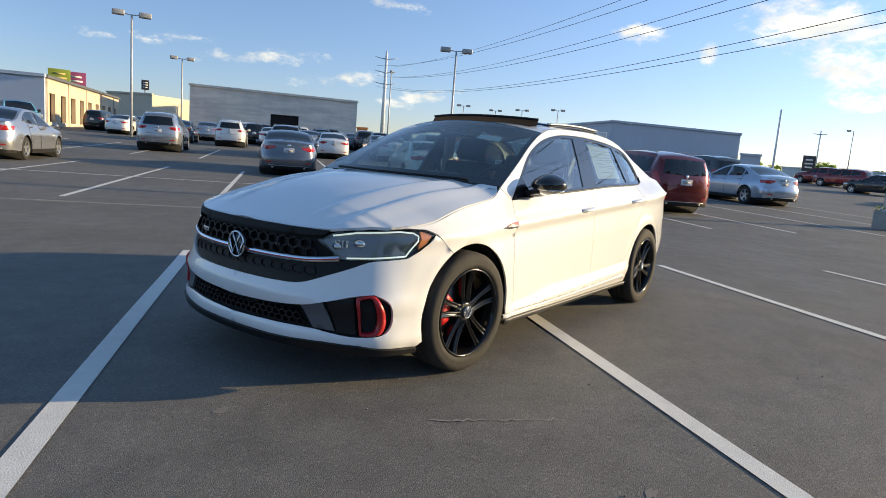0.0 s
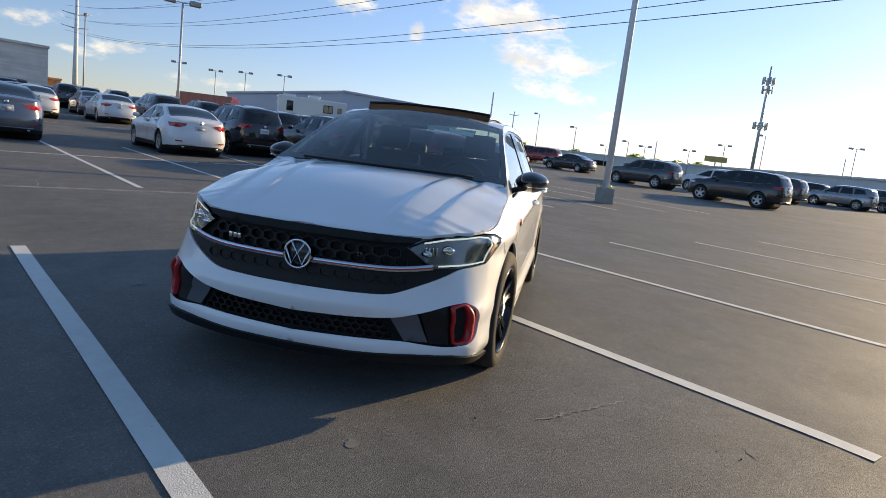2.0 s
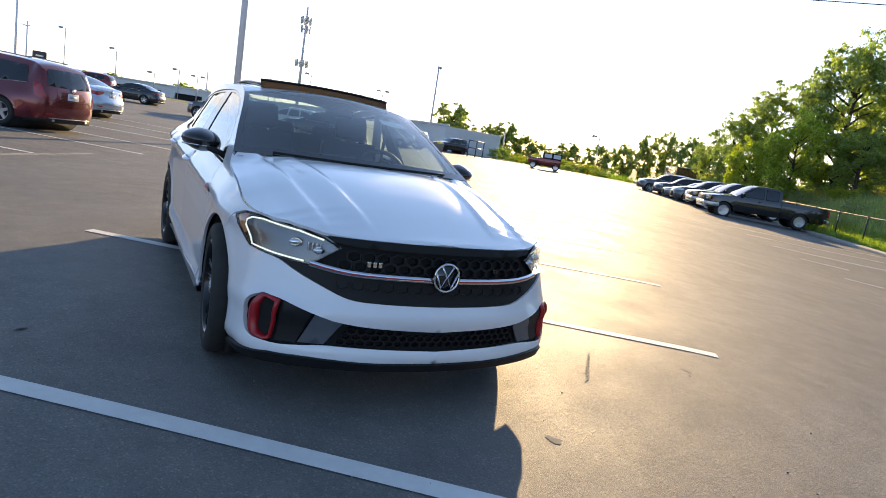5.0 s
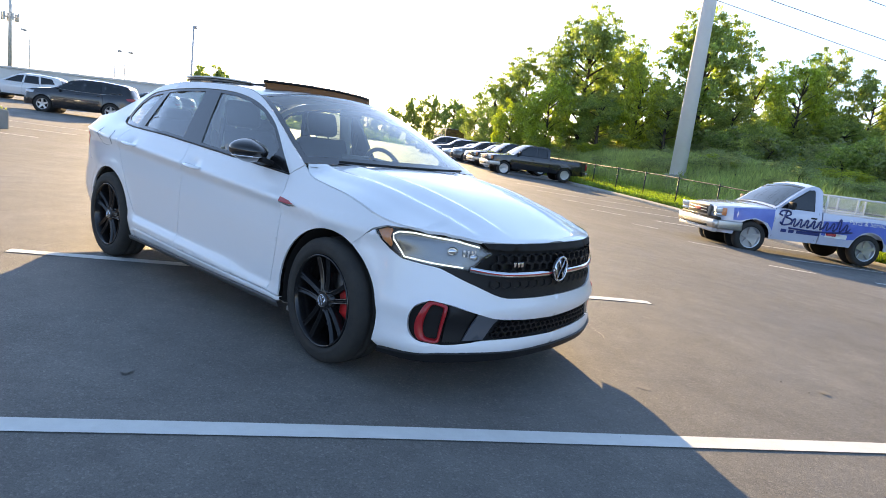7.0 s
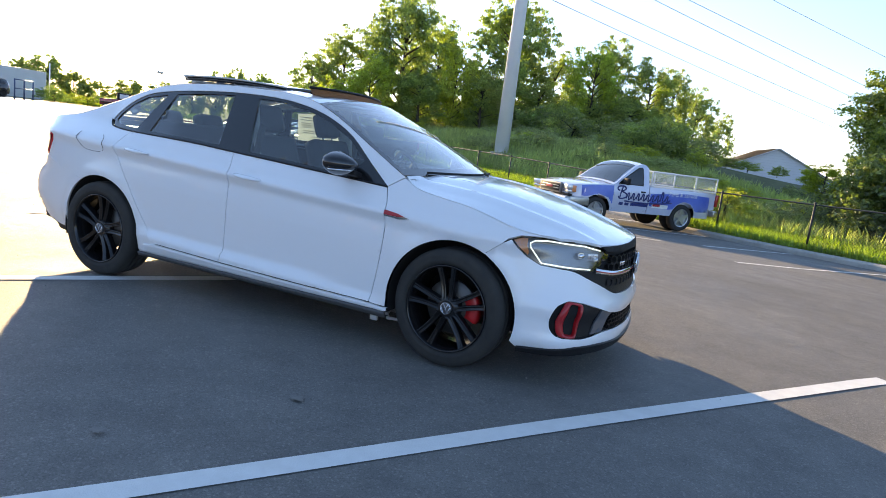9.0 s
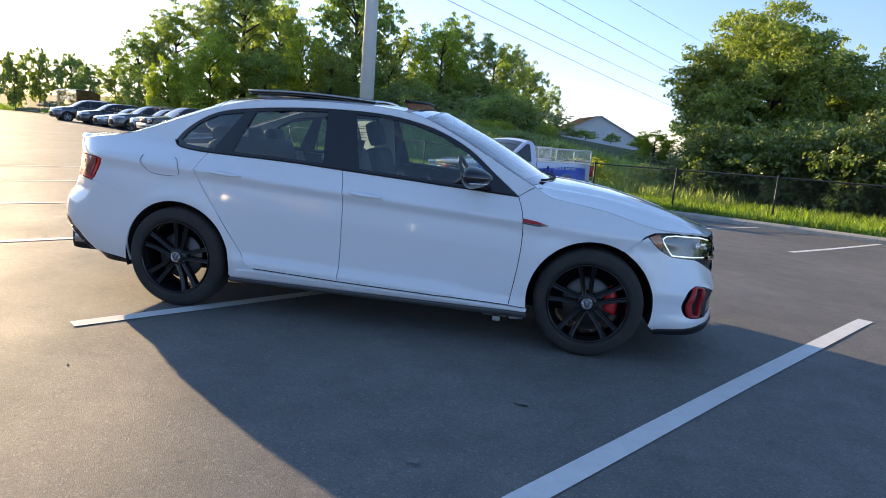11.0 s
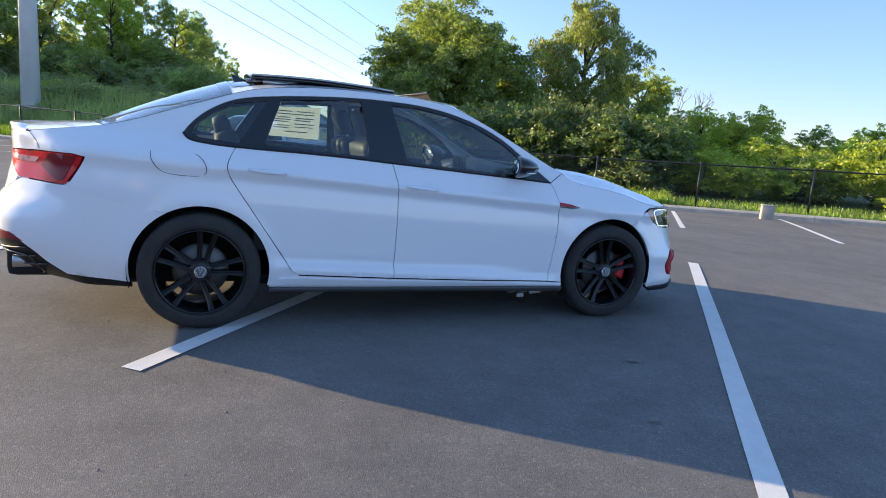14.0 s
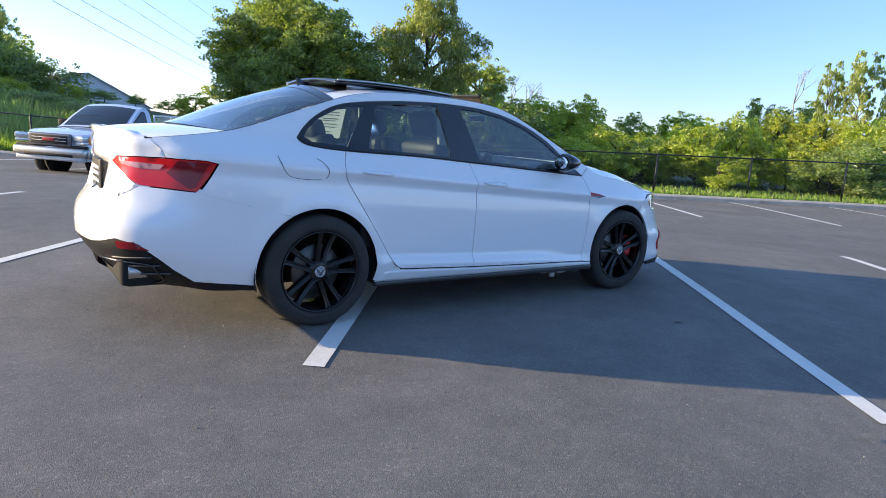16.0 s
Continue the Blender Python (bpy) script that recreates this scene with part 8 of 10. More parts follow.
# ---- fence ----
def build_fence():
    f = thing("chain_link_fence", Matrix(), "black chain-link fence with a top rail along the grass", "fence", kind="structure")
    n0, n1, gap, s0, hgt = -91.27, 34.0, 2.86, 15.0, 1.25
    k = 0
    n = n0
    posts = []
    while n <= n1:
        posts.append(n)
        n += gap
    base = lambda q: land_z(q, s0) - 0.05
    for n in posts:
        bm = bmesh.new()
        b = base(n)
        cyl(bm, at_ns(n, s0, b - 0.1), at_ns(n, s0, b + hgt + 0.03), 0.030, seg=8)
        bmesh.ops.create_uvsphere(bm, u_segments=8, v_segments=5, radius=0.034, matrix=Matrix.Translation(at_ns(n, s0, b + hgt + 0.04)))
        part("post", bm, M["fence_black"], f)
    for a, b in zip(posts, posts[1:]):
        bm = bmesh.new()
        cyl(bm, at_ns(a, s0, base(a) + hgt), at_ns(b, s0, base(b) + hgt), 0.021, seg=6, caps=False)
        part("top_rail", bm, M["fence_black"], f)
    vs, fs = [], []
    d, hw = 0.085, 0.0032
    for a, b in zip(posts, posts[1:]):
        if a < -62:
            continue
        za, zb = base(a), base(b)
        cnt = int((b - a + hgt) / d)
        for i in range(cnt):
            for dr in (1, -1):
                u0 = -hgt + i * d if dr > 0 else i * d
                p0, p1 = [u0, 0.0], [u0 + dr * hgt, hgt]
                t0, t1 = 0.0, 1.0
                L = b - a
                du = p1[0] - p0[0]
                for lim, sg in ((0.0, 1), (L, -1)):
                    fa, fb = sg * (p0[0] - lim), sg * (p1[0] - lim)
                    if fa < 0 and fb < 0:
                        t1 = -1
                    elif fa < 0:
                        t0 = max(t0, fa / (fa - fb))
                    elif fb < 0:
                        t1 = min(t1, fa / (fa - fb))
                if t1 - t0 < 0.02:
                    continue
                for side in (0,):
                    q = []
                    for t in (t0, t1):
                        u, v = p0[0] + du * t, hgt * t
                        z = za + (zb - za) * u / L + v
                        for w in (-hw, hw):
                            q.append(at_ns(a + u + w, s0 + (0.004 if dr > 0 else -0.004), z))
                    i0 = len(vs)
                    vs += [tuple(x) for x in q]
                    fs.append((i0, i0 + 1, i0 + 3, i0 + 2))
    me = bpy.data.meshes.new("wire_mesh")
    me.from_pydata(vs, [], fs)
    me.materials.append(M["fence_black"])
    o = new("wire_mesh", me)
    o.parent = f
    tagged(o, "diamond wire netting", kind="stuff")


build_fence()

# ---- plants ----
def leaf_mat(name, c1, c2, glow=0.58):
    m = bpy.data.materials.new(name)
    m.use_nodes = True
    nt = m.node_tree
    nt.nodes.clear()
    o = nt.nodes.new("ShaderNodeOutputMaterial")
    geo = nt.nodes.new("ShaderNodeNewGeometry")
    r = nt.nodes.new("ShaderNodeValToRGB")
    r.color_ramp.elements[0].color, r.color_ramp.elements[1].color = (*c1, 1), (*c2, 1)
    nt.links.new(geo.outputs["Random Per Island"], r.inputs["Fac"])
    tc = nt.nodes.new("ShaderNodeTexCoord")
    nz = nt.nodes.new("ShaderNodeTexNoise")
    nz.inputs["Scale"].default_value = 0.7
    nt.links.new(tc.outputs["Object"], nz.inputs["Vector"])
    oi = nt.nodes.new("ShaderNodeObjectInfo")
    hs = nt.nodes.new("ShaderNodeHueSaturation")
    mr = nt.nodes.new("ShaderNodeMapRange")
    mr.inputs["To Min"].default_value, mr.inputs["To Max"].default_value = 0.485, 0.512
    nt.links.new(oi.outputs["Random"], mr.inputs["Value"])
    nt.links.new(mr.outputs["Result"], hs.inputs["Hue"])
    mv = nt.nodes.new("ShaderNodeMapRange")
    mv.inputs["From Min"].default_value, mv.inputs["From Max"].default_value = 0.3, 0.7
    mv.inputs["To Min"].default_value, mv.inputs["To Max"].default_value = 0.75, 1.25
    nt.links.new(nz.outputs["Fac"], mv.inputs["Value"])
    nt.links.new(mv.outputs["Result"], hs.inputs["Value"])
    nt.links.new(r.outputs[0], hs.inputs["Color"])
    di, tr, gl = nt.nodes.new("ShaderNodeBsdfDiffuse"), nt.nodes.new("ShaderNodeBsdfTranslucent"), nt.nodes.new("ShaderNodeBsdfGlossy")
    gl.inputs["Roughness"].default_value = 0.45
    gl.inputs["Color"].default_value = (0.5, 0.5, 0.5, 1)
    mx = nt.nodes.new("ShaderNodeMixShader")
    mx.inputs[0].default_value = glow
    m2 = nt.nodes.new("ShaderNodeMixShader")
    m2.inputs[0].default_value = 0.10
    nt.links.new(hs.outputs[0], di.inputs[0])
    yl = nt.nodes.new("ShaderNodeMixRGB")
    yl.blend_type = "MULTIPLY"
    yl.inputs[0].default_value = 1.0
    yl.inputs[2].default_value = (1.45, 1.55, 0.75, 1)
    nt.links.new(hs.outputs[0], yl.inputs[1])
    nt.links.new(yl.outputs[0], tr.inputs[0])
    nt.links.new(di.outputs[0], mx.inputs[1])
    nt.links.new(tr.outputs[0], mx.inputs[2])
    nt.links.new(mx.outputs[0], m2.inputs[1])
    nt.links.new(gl.outputs[0], m2.inputs[2])
    nt.links.new(m2.outputs[0], o.inputs[0])
    return m


M["leaf_oak"] = leaf_mat("oak_leaves", (0.12, 0.17, 0.045), (0.36, 0.42, 0.10), 0.46)
M["leaf_dark"] = leaf_mat("dark_leaves", (0.17, 0.235, 0.075), (0.38, 0.46, 0.15))
M["leaf_lime"] = leaf_mat("lime_leaves", (0.23, 0.30, 0.04), (0.53, 0.57, 0.085), 0.55)
M["leaf_pale"] = leaf_mat("pale_leaves", (0.18, 0.25, 0.07), (0.34, 0.41, 0.14))
# leaf colour darkened to stand in for the shade under the trees
M["leaf_shaded"] = leaf_mat("shade_tinted_leaves", (0.075, 0.11, 0.03), (0.20, 0.26, 0.075), 0.42)
M["leaf_olive"] = leaf_mat("grey_green_leaves", (0.21, 0.26, 0.13), (0.38, 0.41, 0.22))
M["grass"] = leaf_mat("weeds", (0.15, 0.25, 0.035), (0.34, 0.46, 0.075), 0.5)
M["grass_tall"] = leaf_mat("tall_grass", (0.27, 0.33, 0.12), (0.52, 0.56, 0.25), 0.5)
M["bark"] = mat("bark", (0.10, 0.08, 0.06), 0.95, color2=(0.05, 0.042, 0.034), noise_scale=6, bump=0.8, bump_scale=15)
M["dead_wood"] = mat("dead_wood", (0.30, 0.26, 0.21), 0.9, bump=0.4, bump_scale=20)


def leaf_cloud(rs, centres, radii, per, size):
    """Small folded leaves through the outsides of many clumps. Returns vertices and faces."""
    V = []
    for c, r in zip(centres, radii):
        k = max(6, int(per * r * r))
        d = rs.normal(size=(k, 3))
        d /= np.linalg.norm(d, axis=1)[:, None]
        d[:, 2] = np.where(d[:, 2] < -0.55, -d[:, 2] * 0.5, d[:, 2])
        rad = r * (0.30 + 0.82 * rs.random((k, 1)) ** 0.6)
        p = np.array(c) + d * rad * np.array([1, 1, 0.7])
        nrm = d * 0.8 + rs.normal(scale=0.75, size=(k, 3))
        nrm[:, 2] += 0.35
        nrm /= np.linalg.norm(nrm, axis=1)[:, None]
        t = np.cross(nrm, rs.normal(size=(k, 3)))
        t /= np.linalg.norm(t, axis=1)[:, None]
        b = np.cross(nrm, t)
        s = size * (0.55 + 0.9 * rs.random((k, 1)))
        q = np.stack([p - t * s, p + b * s * 0.62 + nrm * s * 0.18, p + t * s, p - b * s * 0.62 + nrm * s * 0.18], 1)
        V.append(q.reshape(-1, 3))
    V = np.concatenate(V)
    return V, np.arange(len(V)).reshape(-1, 4)


def mesh_np(name, V, F, m, parent):
    me = bpy.data.meshes.new(name)
    me.from_pydata(V.tolist(), [], F.tolist())
    me.materials.append(m)
    o = new(name, me)
    o.parent = parent
    return o


DIMS = {}


def tree(name, seed, height, crown_r, crown_base, lobes, per_lobe, per, size, leaf, trunk_r, label, category="tree", flat=1.0, core=60):
    """A tapered trunk with limbs; the crown is lobes of leaf clumps with gaps between them."""
    rs = np.random.RandomState(seed)
    t = thing(name, Matrix(), label, category, "trees and bushes")
    cz, hz = (height + crown_base) / 2, (height - crown_base) / 2
    cen, rad, heads = [], [], []
    for i in range(lobes):
        an = math.tau * (i * 0.618 + 0.1 * rs.normal())
        up = -0.95 + 1.9 * (i + 0.5) / lobes
        ring = math.sqrt(max(0.05, 1 - up * up)) * rs.uniform(0.50, 0.98)
        lr = crown_r * rs.uniform(0.20, 0.42)
        hd = np.array([ring * math.cos(an) * crown_r, ring * math.sin(an) * crown_r, cz + up * hz * 0.74])
        heads.append(hd)
        for j in range(int(per_lobe * 2.2)):
            d = rs.normal(size=3)
            d /= np.linalg.norm(d)
            d[2] = d[2] * flat
            cen.append(hd + d * lr * rs.uniform(0.45, 1.12))
            rad.append(lr * rs.uniform(0.18, 0.42))
    V, F = leaf_cloud(rs, cen, rad, per, size)
    # fewer, broader leaves fill the hearts of the lobes
    hearts = np.array(heads) * np.array([0.78, 0.78, 1.0]) - np.array([0, 0, 0.04 * height])
    inner, _ = leaf_cloud(rs, hearts, [crown_r * 0.22] * lobes, core / (crown_r * 0.22) ** 2, crown_r * 0.050)
    V = np.concatenate([V, inner])
    F = np.arange(len(V)).reshape(-1, 4)
    # fit the crown to its height and spread
    kr = crown_r / np.percentile(np.hypot(V[:, 0], V[:, 1]), 98.5)
    z0, z1 = np.percentile(V[:, 2], 1), np.percentile(V[:, 2], 99.8)
    V[:, :2] *= kr
    V[:, 2] = crown_base + (V[:, 2] - z0) * (height - crown_base) / (z1 - z0)
    V[:, 2] = np.maximum(V[:, 2], 0.03)
    bm = bmesh.new()
    tp = [Vector((0.0, 0.0, -0.5)), Vector((0.08, 0.02, height * 0.15)), Vector((-0.05, 0.1, height * 0.35)), Vector((0.05, 0.0, height * 0.6)), Vector((0.0, 0.05, height * 0.85))]
    tube(bm, tp, [trunk_r * 1.35, trunk_r, trunk_r * 0.8, trunk_r * 0.45, trunk_r * 0.12], 9)
    for hd in heads:
        c = Vector((hd[0] * kr, hd[1] * kr, crown_base + (hd[2] - z0) * (height - crown_base) / (z1 - z0)))
        st = Vector((0, 0.03, max(height * 0.08, min(c.z - 0.35 * crown_r, height * 0.62))))
        mid = st.lerp(c, 0.5) + Vector((0, 0, 0.07 * crown_r))
        tube(bm, [st, mid, c], [trunk_r * 0.42, trunk_r * 0.25, trunk_r * 0.06], 5)
    part("trunk", bm, M["bark"], t)
    mesh_np("crown", V, F, leaf, t)
    DIMS[t.name] = (height, crown_r)
    return t


def bearing(eye, az, dist):
    return Vector((eye[0] + dist * math.cos(radians(az)), eye[1] + dist * math.sin(radians(az)), 0))


def put(src, p, hgt_scale, wide=None, spin=0.0):
    n, s = p.dot(NV), p.dot(DV)
    z = land_z(n, s)
    w = wide or hgt_scale
    m = Matrix.Translation((p.x, p.y, z)) @ Matrix.Rotation(spin, 4, "Z") @ Matrix.Diagonal((w, w, hgt_scale, 1))
    if src.name in USED:
        return copy_thing(src, m @ Matrix.Diagonal((1 / src.scale.x, 1 / src.scale.y, 1 / src.scale.z, 1)))
    USED.add(src.name)
    src.matrix_basis = m
    return src


USED = set()
oak = tree("oak_tree", 2, 12.0, 6.2, 0.6, 34, 17, 235, 0.098, M["leaf_oak"], 0.40, "broad green oak tree with an open, uneven crown", core=34)
open_oak = tree("oak_tree", 31, 12.0, 5.0, 3.0, 24, 13, 225, 0.098, M["leaf_oak"], 0.34, "tall spreading oak with sky showing between its limbs", flat=0.6, core=14)
tall = tree("tall_tree", 7, 14.0, 4.6, 0.8, 28, 14, 150, 0.135, M["leaf_dark"], 0.30, "tall dark green broadleaf tree on the slope")
slim = tree("tall_tree", 17, 12.0, 3.4, 0.4, 24, 12, 215, 0.112, M["leaf_dark"], 0.20, "slim dark green broadleaf tree on the slope")
lime = tree("young_tree", 4, 9.0, 3.4, 0.3, 24, 12, 280, 0.095, M["leaf_lime"], 0.16, "yellow-green young tree in late sun")
poplar = tree("poplar_tree", 23, 9.0, 2.0, 1.0, 20, 11, 300, 0.105, M["leaf_pale"], 0.10, "slender pale green poplar with an airy crown")
bush = tree("bush", 9, 3.0, 2.2, 0.0, 15, 10, 400, 0.068, M["leaf_dark"], 0.06, "dense green bush behind the fence", "bush")
lbush = tree("bush", 12, 3.0, 2.0, 0.0, 15, 10, 430, 0.065, M["leaf_lime"], 0.06, "bright green bush behind the fence", "bush")
dbush = tree("bush", 19, 3.2, 2.3, 0.0, 15, 10, 380, 0.068, M["leaf_shaded"], 0.06, "thicket behind the fence, its leaves coloured dark for tree shade", "bush")
far_tree = tree("far_tree", 41, 11.0, 5.6, 0.4, 20, 7, 80, 0.25, M["leaf_dark"], 0.30, "broad tree in the far tree line", "tree")
obush = tree("bush", 15, 2.4, 2.6, 0.0, 12, 7, 100, 0.095, M["leaf_olive"], 0.05, "grey-green scrub on the bank", "bush")

E8, E14, E16, E35 = (3.27, -3.56), (-1.73, -4.48), (-2.89, -4.19), (4.9, -0.1)
rt = random.Random(21)


def grow(src, eye, az, dist, el, half, spin=None, sink=0.0):
    """A tree whose top stands el degrees up and whose crown spans half degrees to each side, as seen from eye."""
    p = bearing(eye, az, dist)
    zb = land_z(p.dot(NV), p.dot(DV)) - sink
    h = max(0.8, 1.2 + dist * math.tan(radians(el)) - zb)
    r = dist * math.tan(radians(half))
    H, R = DIMS[src.name]
    return put(src, p, h / H, r / R, rt.uniform(0, 6.28) if spin is None else spin)


# trees on the bank
for src, az, dist, el, half in ((tall, 118.6, 62, 12.4, 4.0), (tall, 109.3, 63, 13.2, 4.3), (slim, 123.6, 66, 8.6, 2.9), (slim, 126.2, 70, 6.0, 1.9), (lime, 113.9, 58, 9.3, 2.6), (lime, 121.4, 58, 7.2, 2.6), (slim, 105.3, 66, 8.8, 2.2),
                                (lime, 102.0, 56, 9.8, 2.6), (slim, 100.6, 60, 10.3, 2.2), (slim, 97.2, 58, 9.0, 2.3), (slim, 95.2, 70, 8.3, 1.9), (tall, 93.0, 100, 6.9, 1.7), (slim, 90.9, 112, 5.0, 1.2), (tall, 115.5, 70, 10.4, 3.0),
                                (slim, 106.5, 58, 6.2, 2.0), (slim, 98.6, 54, 5.6, 2.4), (slim, 95.6, 56, 4.2, 1.8), (slim, 111.5, 57, 6.6, 2.4), (slim, 117, 57, 6.0, 2.6), (lime, 124.5, 60, 4.6, 1.8), (slim, 127.8, 74, 3.8, 1.4)):
    grow(src, E8, az, dist, el, half)
# far tree line towards the sun
for az, dist, el, half in ((133.6, 120, 3.4, 1.2), (132.0, 124, 3.9, 1.0), (130.0, 118, 3.8, 1.3), (128.9, 105, 3.2, 1.0), (140.0, 118, 1.8, 1.4), (137.5, 120, 2.0, 1.4), (135.4, 124, 2.4, 1.2)):
    grow(far_tree, E8, az, dist, el, half)
for az, dist, el, half in ((152.6, 122, 3.7, 2.0), (149.2, 112, 2.4, 1.2), (147.7, 112, 2.8, 1.4), (146.0, 112, 1.9, 1.2), (144.4, 112, 1.4, 1.1), (142.6, 112, 1.1, 1.2)):
    grow(far_tree, (4.95, 0.31), az, dist, el, half)
for k in range(26):
    az = 158 + k * 1.7
    p = bearing(E35, az, 190 + rt.uniform(-15, 25))
    put(far_tree, p, rt.uniform(0.28, 0.43), rt.uniform(0.45, 0.7), rt.uniform(0, 6.28))
# the big oak and its neighbours
for src, az, dist, el, half in ((slim, 52.0, 60, 5.2, 1.6), (slim, 62.5, 58, 5.6, 3.0), (lime, 77.2, 46, 1.8, 1.8), (slim, 65.8, 55, 9.4, 3.2),
                                (slim, 58.5, 59, 4.4, 3.0), (slim, 54.0, 57, 4.0, 2.6), (lime, 51.5, 44, 3.0, 2.0), (slim, 73.0, 52, 4.8, 3.4)):
    grow(src, E14, az, dist, el, half)
for src, az, dist, el, half in ((oak, 70.0, 47, 11.3, 7.8), (open_oak, 58.6, 52, 11.8, 4.9), (tall, 53.6, 58, 6.9, 3.4), (lime, 47.8, 52, 3.9, 2.2), (lime, 44.8, 50, 4.3, 2.3), (slim, 67.0, 60, 5.2, 3.2), (slim, 61.0, 60, 5.0, 3.2), (slim, 56.4, 60, 4.4, 3.0), (slim, 51.0, 58, 3.6, 2.4)):
    grow(src, (-0.98, -4.68), az, dist, el, half)
# lower wood on the far corner
for src, az, dist, el, half in ((lime, 49.4, 46, 3.4, 2.0), (lime, 46.4, 46, 3.8, 2.2), (lime, 43.6, 50, 3.2, 2.2), (lime, 41.5, 46, 2.3, 2.0), (slim, 38.6, 56, 3.0, 1.5), (lime, 40.2, 44, 1.8, 2.0), (lime, 36.8, 52, 1.8, 2.0), (lime, 34.8, 54, 3.3, 2.2), (lime, 32.4, 48, 2.8, 2.2),
                                (lime, 30.0, 46, 3.3, 2.2), (lime, 27.2, 46, 3.8, 2.2), (slim, 28.6, 56, 4.6, 1.6), (slim, 25.9, 58, 4.4, 2.4), (poplar, 24.2, 50, 7.4, 1.2), (poplar, 22.2, 49, 8.1, 1.5), (poplar, 20.4, 50, 7.2, 1.4), (lime, 24.0, 46, 3.6, 2.4), (lime, 20.8, 45, 3.4, 2.6), (lime, 17.5, 45, 4.0, 2.8),
                                (lime, 14.0, 45, 4.4, 2.8), (slim, 10.0, 46, 5.0, 3.0), (lime, 6.0, 46, 4.4, 3.0)):
    grow(src, E16, az, dist, el, half)
for az, el, half in ((87.4, 2.0, 1.6), (85.6, 1.5, 1.6), (84.0, 1.7, 0.9), (80.2, 0.6, 0.9), (77.8, 0.2, 1.2), (82.4, -0.4, 1.6), (86.6, 0.6, 1.6)):
    grow(bush, E16, az, 56, el, half)
# bushes behind the fence
for k in range(58):
    n = 3.5 + 40 * k / 57 + rt.uniform(-0.6, 0.6)
    s = rt.uniform(17.6, 22.5)
    put(rt.choice([lbush, lbush, bush, lbush, bush, lbush]), at_ns(n, s), rt.uniform(0.4, 0.95), rt.uniform(0.55, 1.0), rt.uniform(0, 6.28))
# thicket below the oaks; its shade is put into the leaf colour
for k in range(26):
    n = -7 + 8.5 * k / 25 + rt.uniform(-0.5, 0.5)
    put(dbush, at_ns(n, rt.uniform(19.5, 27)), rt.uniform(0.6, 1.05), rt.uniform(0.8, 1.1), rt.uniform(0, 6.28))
for k in range(34):
    n = -62 + 36 * k / 33 + rt.uniform(-0.8, 0.8)
    put(rt.choice([obush, bush, obush, obush]), at_ns(n, rt.uniform(30, 38)), rt.uniform(0.7, 1.2), rt.uniform(0.9, 1.3), rt.uniform(0, 6.28))
for k in range(20):
    n = -66 + 30 * k / 19 + rt.uniform(-0.8, 0.8)
    put(rt.choice([bush, lbush, bush]), at_ns(n, rt.uniform(40, 45)), rt.uniform(1.0, 1.5), rt.uniform(1.2, 1.7), rt.uniform(0, 6.28))
# low scrub all over the bank
for k in range(90):
    n, s = rt.uniform(-58, 1), 18.5 + 16 * rt.random() ** 0.8
    low = rt.uniform(0.22, 0.5)
    put(rt.choice([obush, obush, obush, lbush]), at_ns(n, s), low, rt.uniform(0.35, 0.8), rt.uniform(0, 6.28))
for k in range(10):
    put(rt.choice([bush, lbush]), bearing(E35, 139 + 1.1 * k, 88 + rt.uniform(-4, 6)), rt.uniform(0.35, 0.6), rt.uniform(0.7, 1.0), rt.uniform(0, 6.28))


def dead_tree(p, h):
    t = thing("dead_tree", Matrix.Translation((p.x, p.y, -0.5)), "bare grey dead tree above the bushes", "tree", "trees and bushes")
    rs = random.Random(3)
    bm = bmesh.new()

    def grow(a, d, r, lv):
        b = a + d
        tube(bm, [a, a.lerp(b, 0.5) + Vector((rs.uniform(-1, 1), rs.uniform(-1, 1), 0)) * 0.04 * d.length, b], [r, r * 0.8, r * 0.55], 5)
        if lv:
            for _ in range(3):
                nd = (d.normalized() + Vector((rs.uniform(-1, 1), rs.uniform(-1, 1), rs.uniform(-0.1, 0.7))) * 0.7).normalized() * d.length * rs.uniform(0.5, 0.75)
                grow(b, nd, r * 0.5, lv - 1)
    grow(Vector((0, 0, 0)), Vector((0.1, 0, h * 0.55)), 0.16, 4)
    part("branch_work", bm, M["dead_wood"], t)


dead_tree(bearing(E16, 48.7, 62), 6.2)
dead_tree(bearing(E16, 26.2, 60), 7.4)


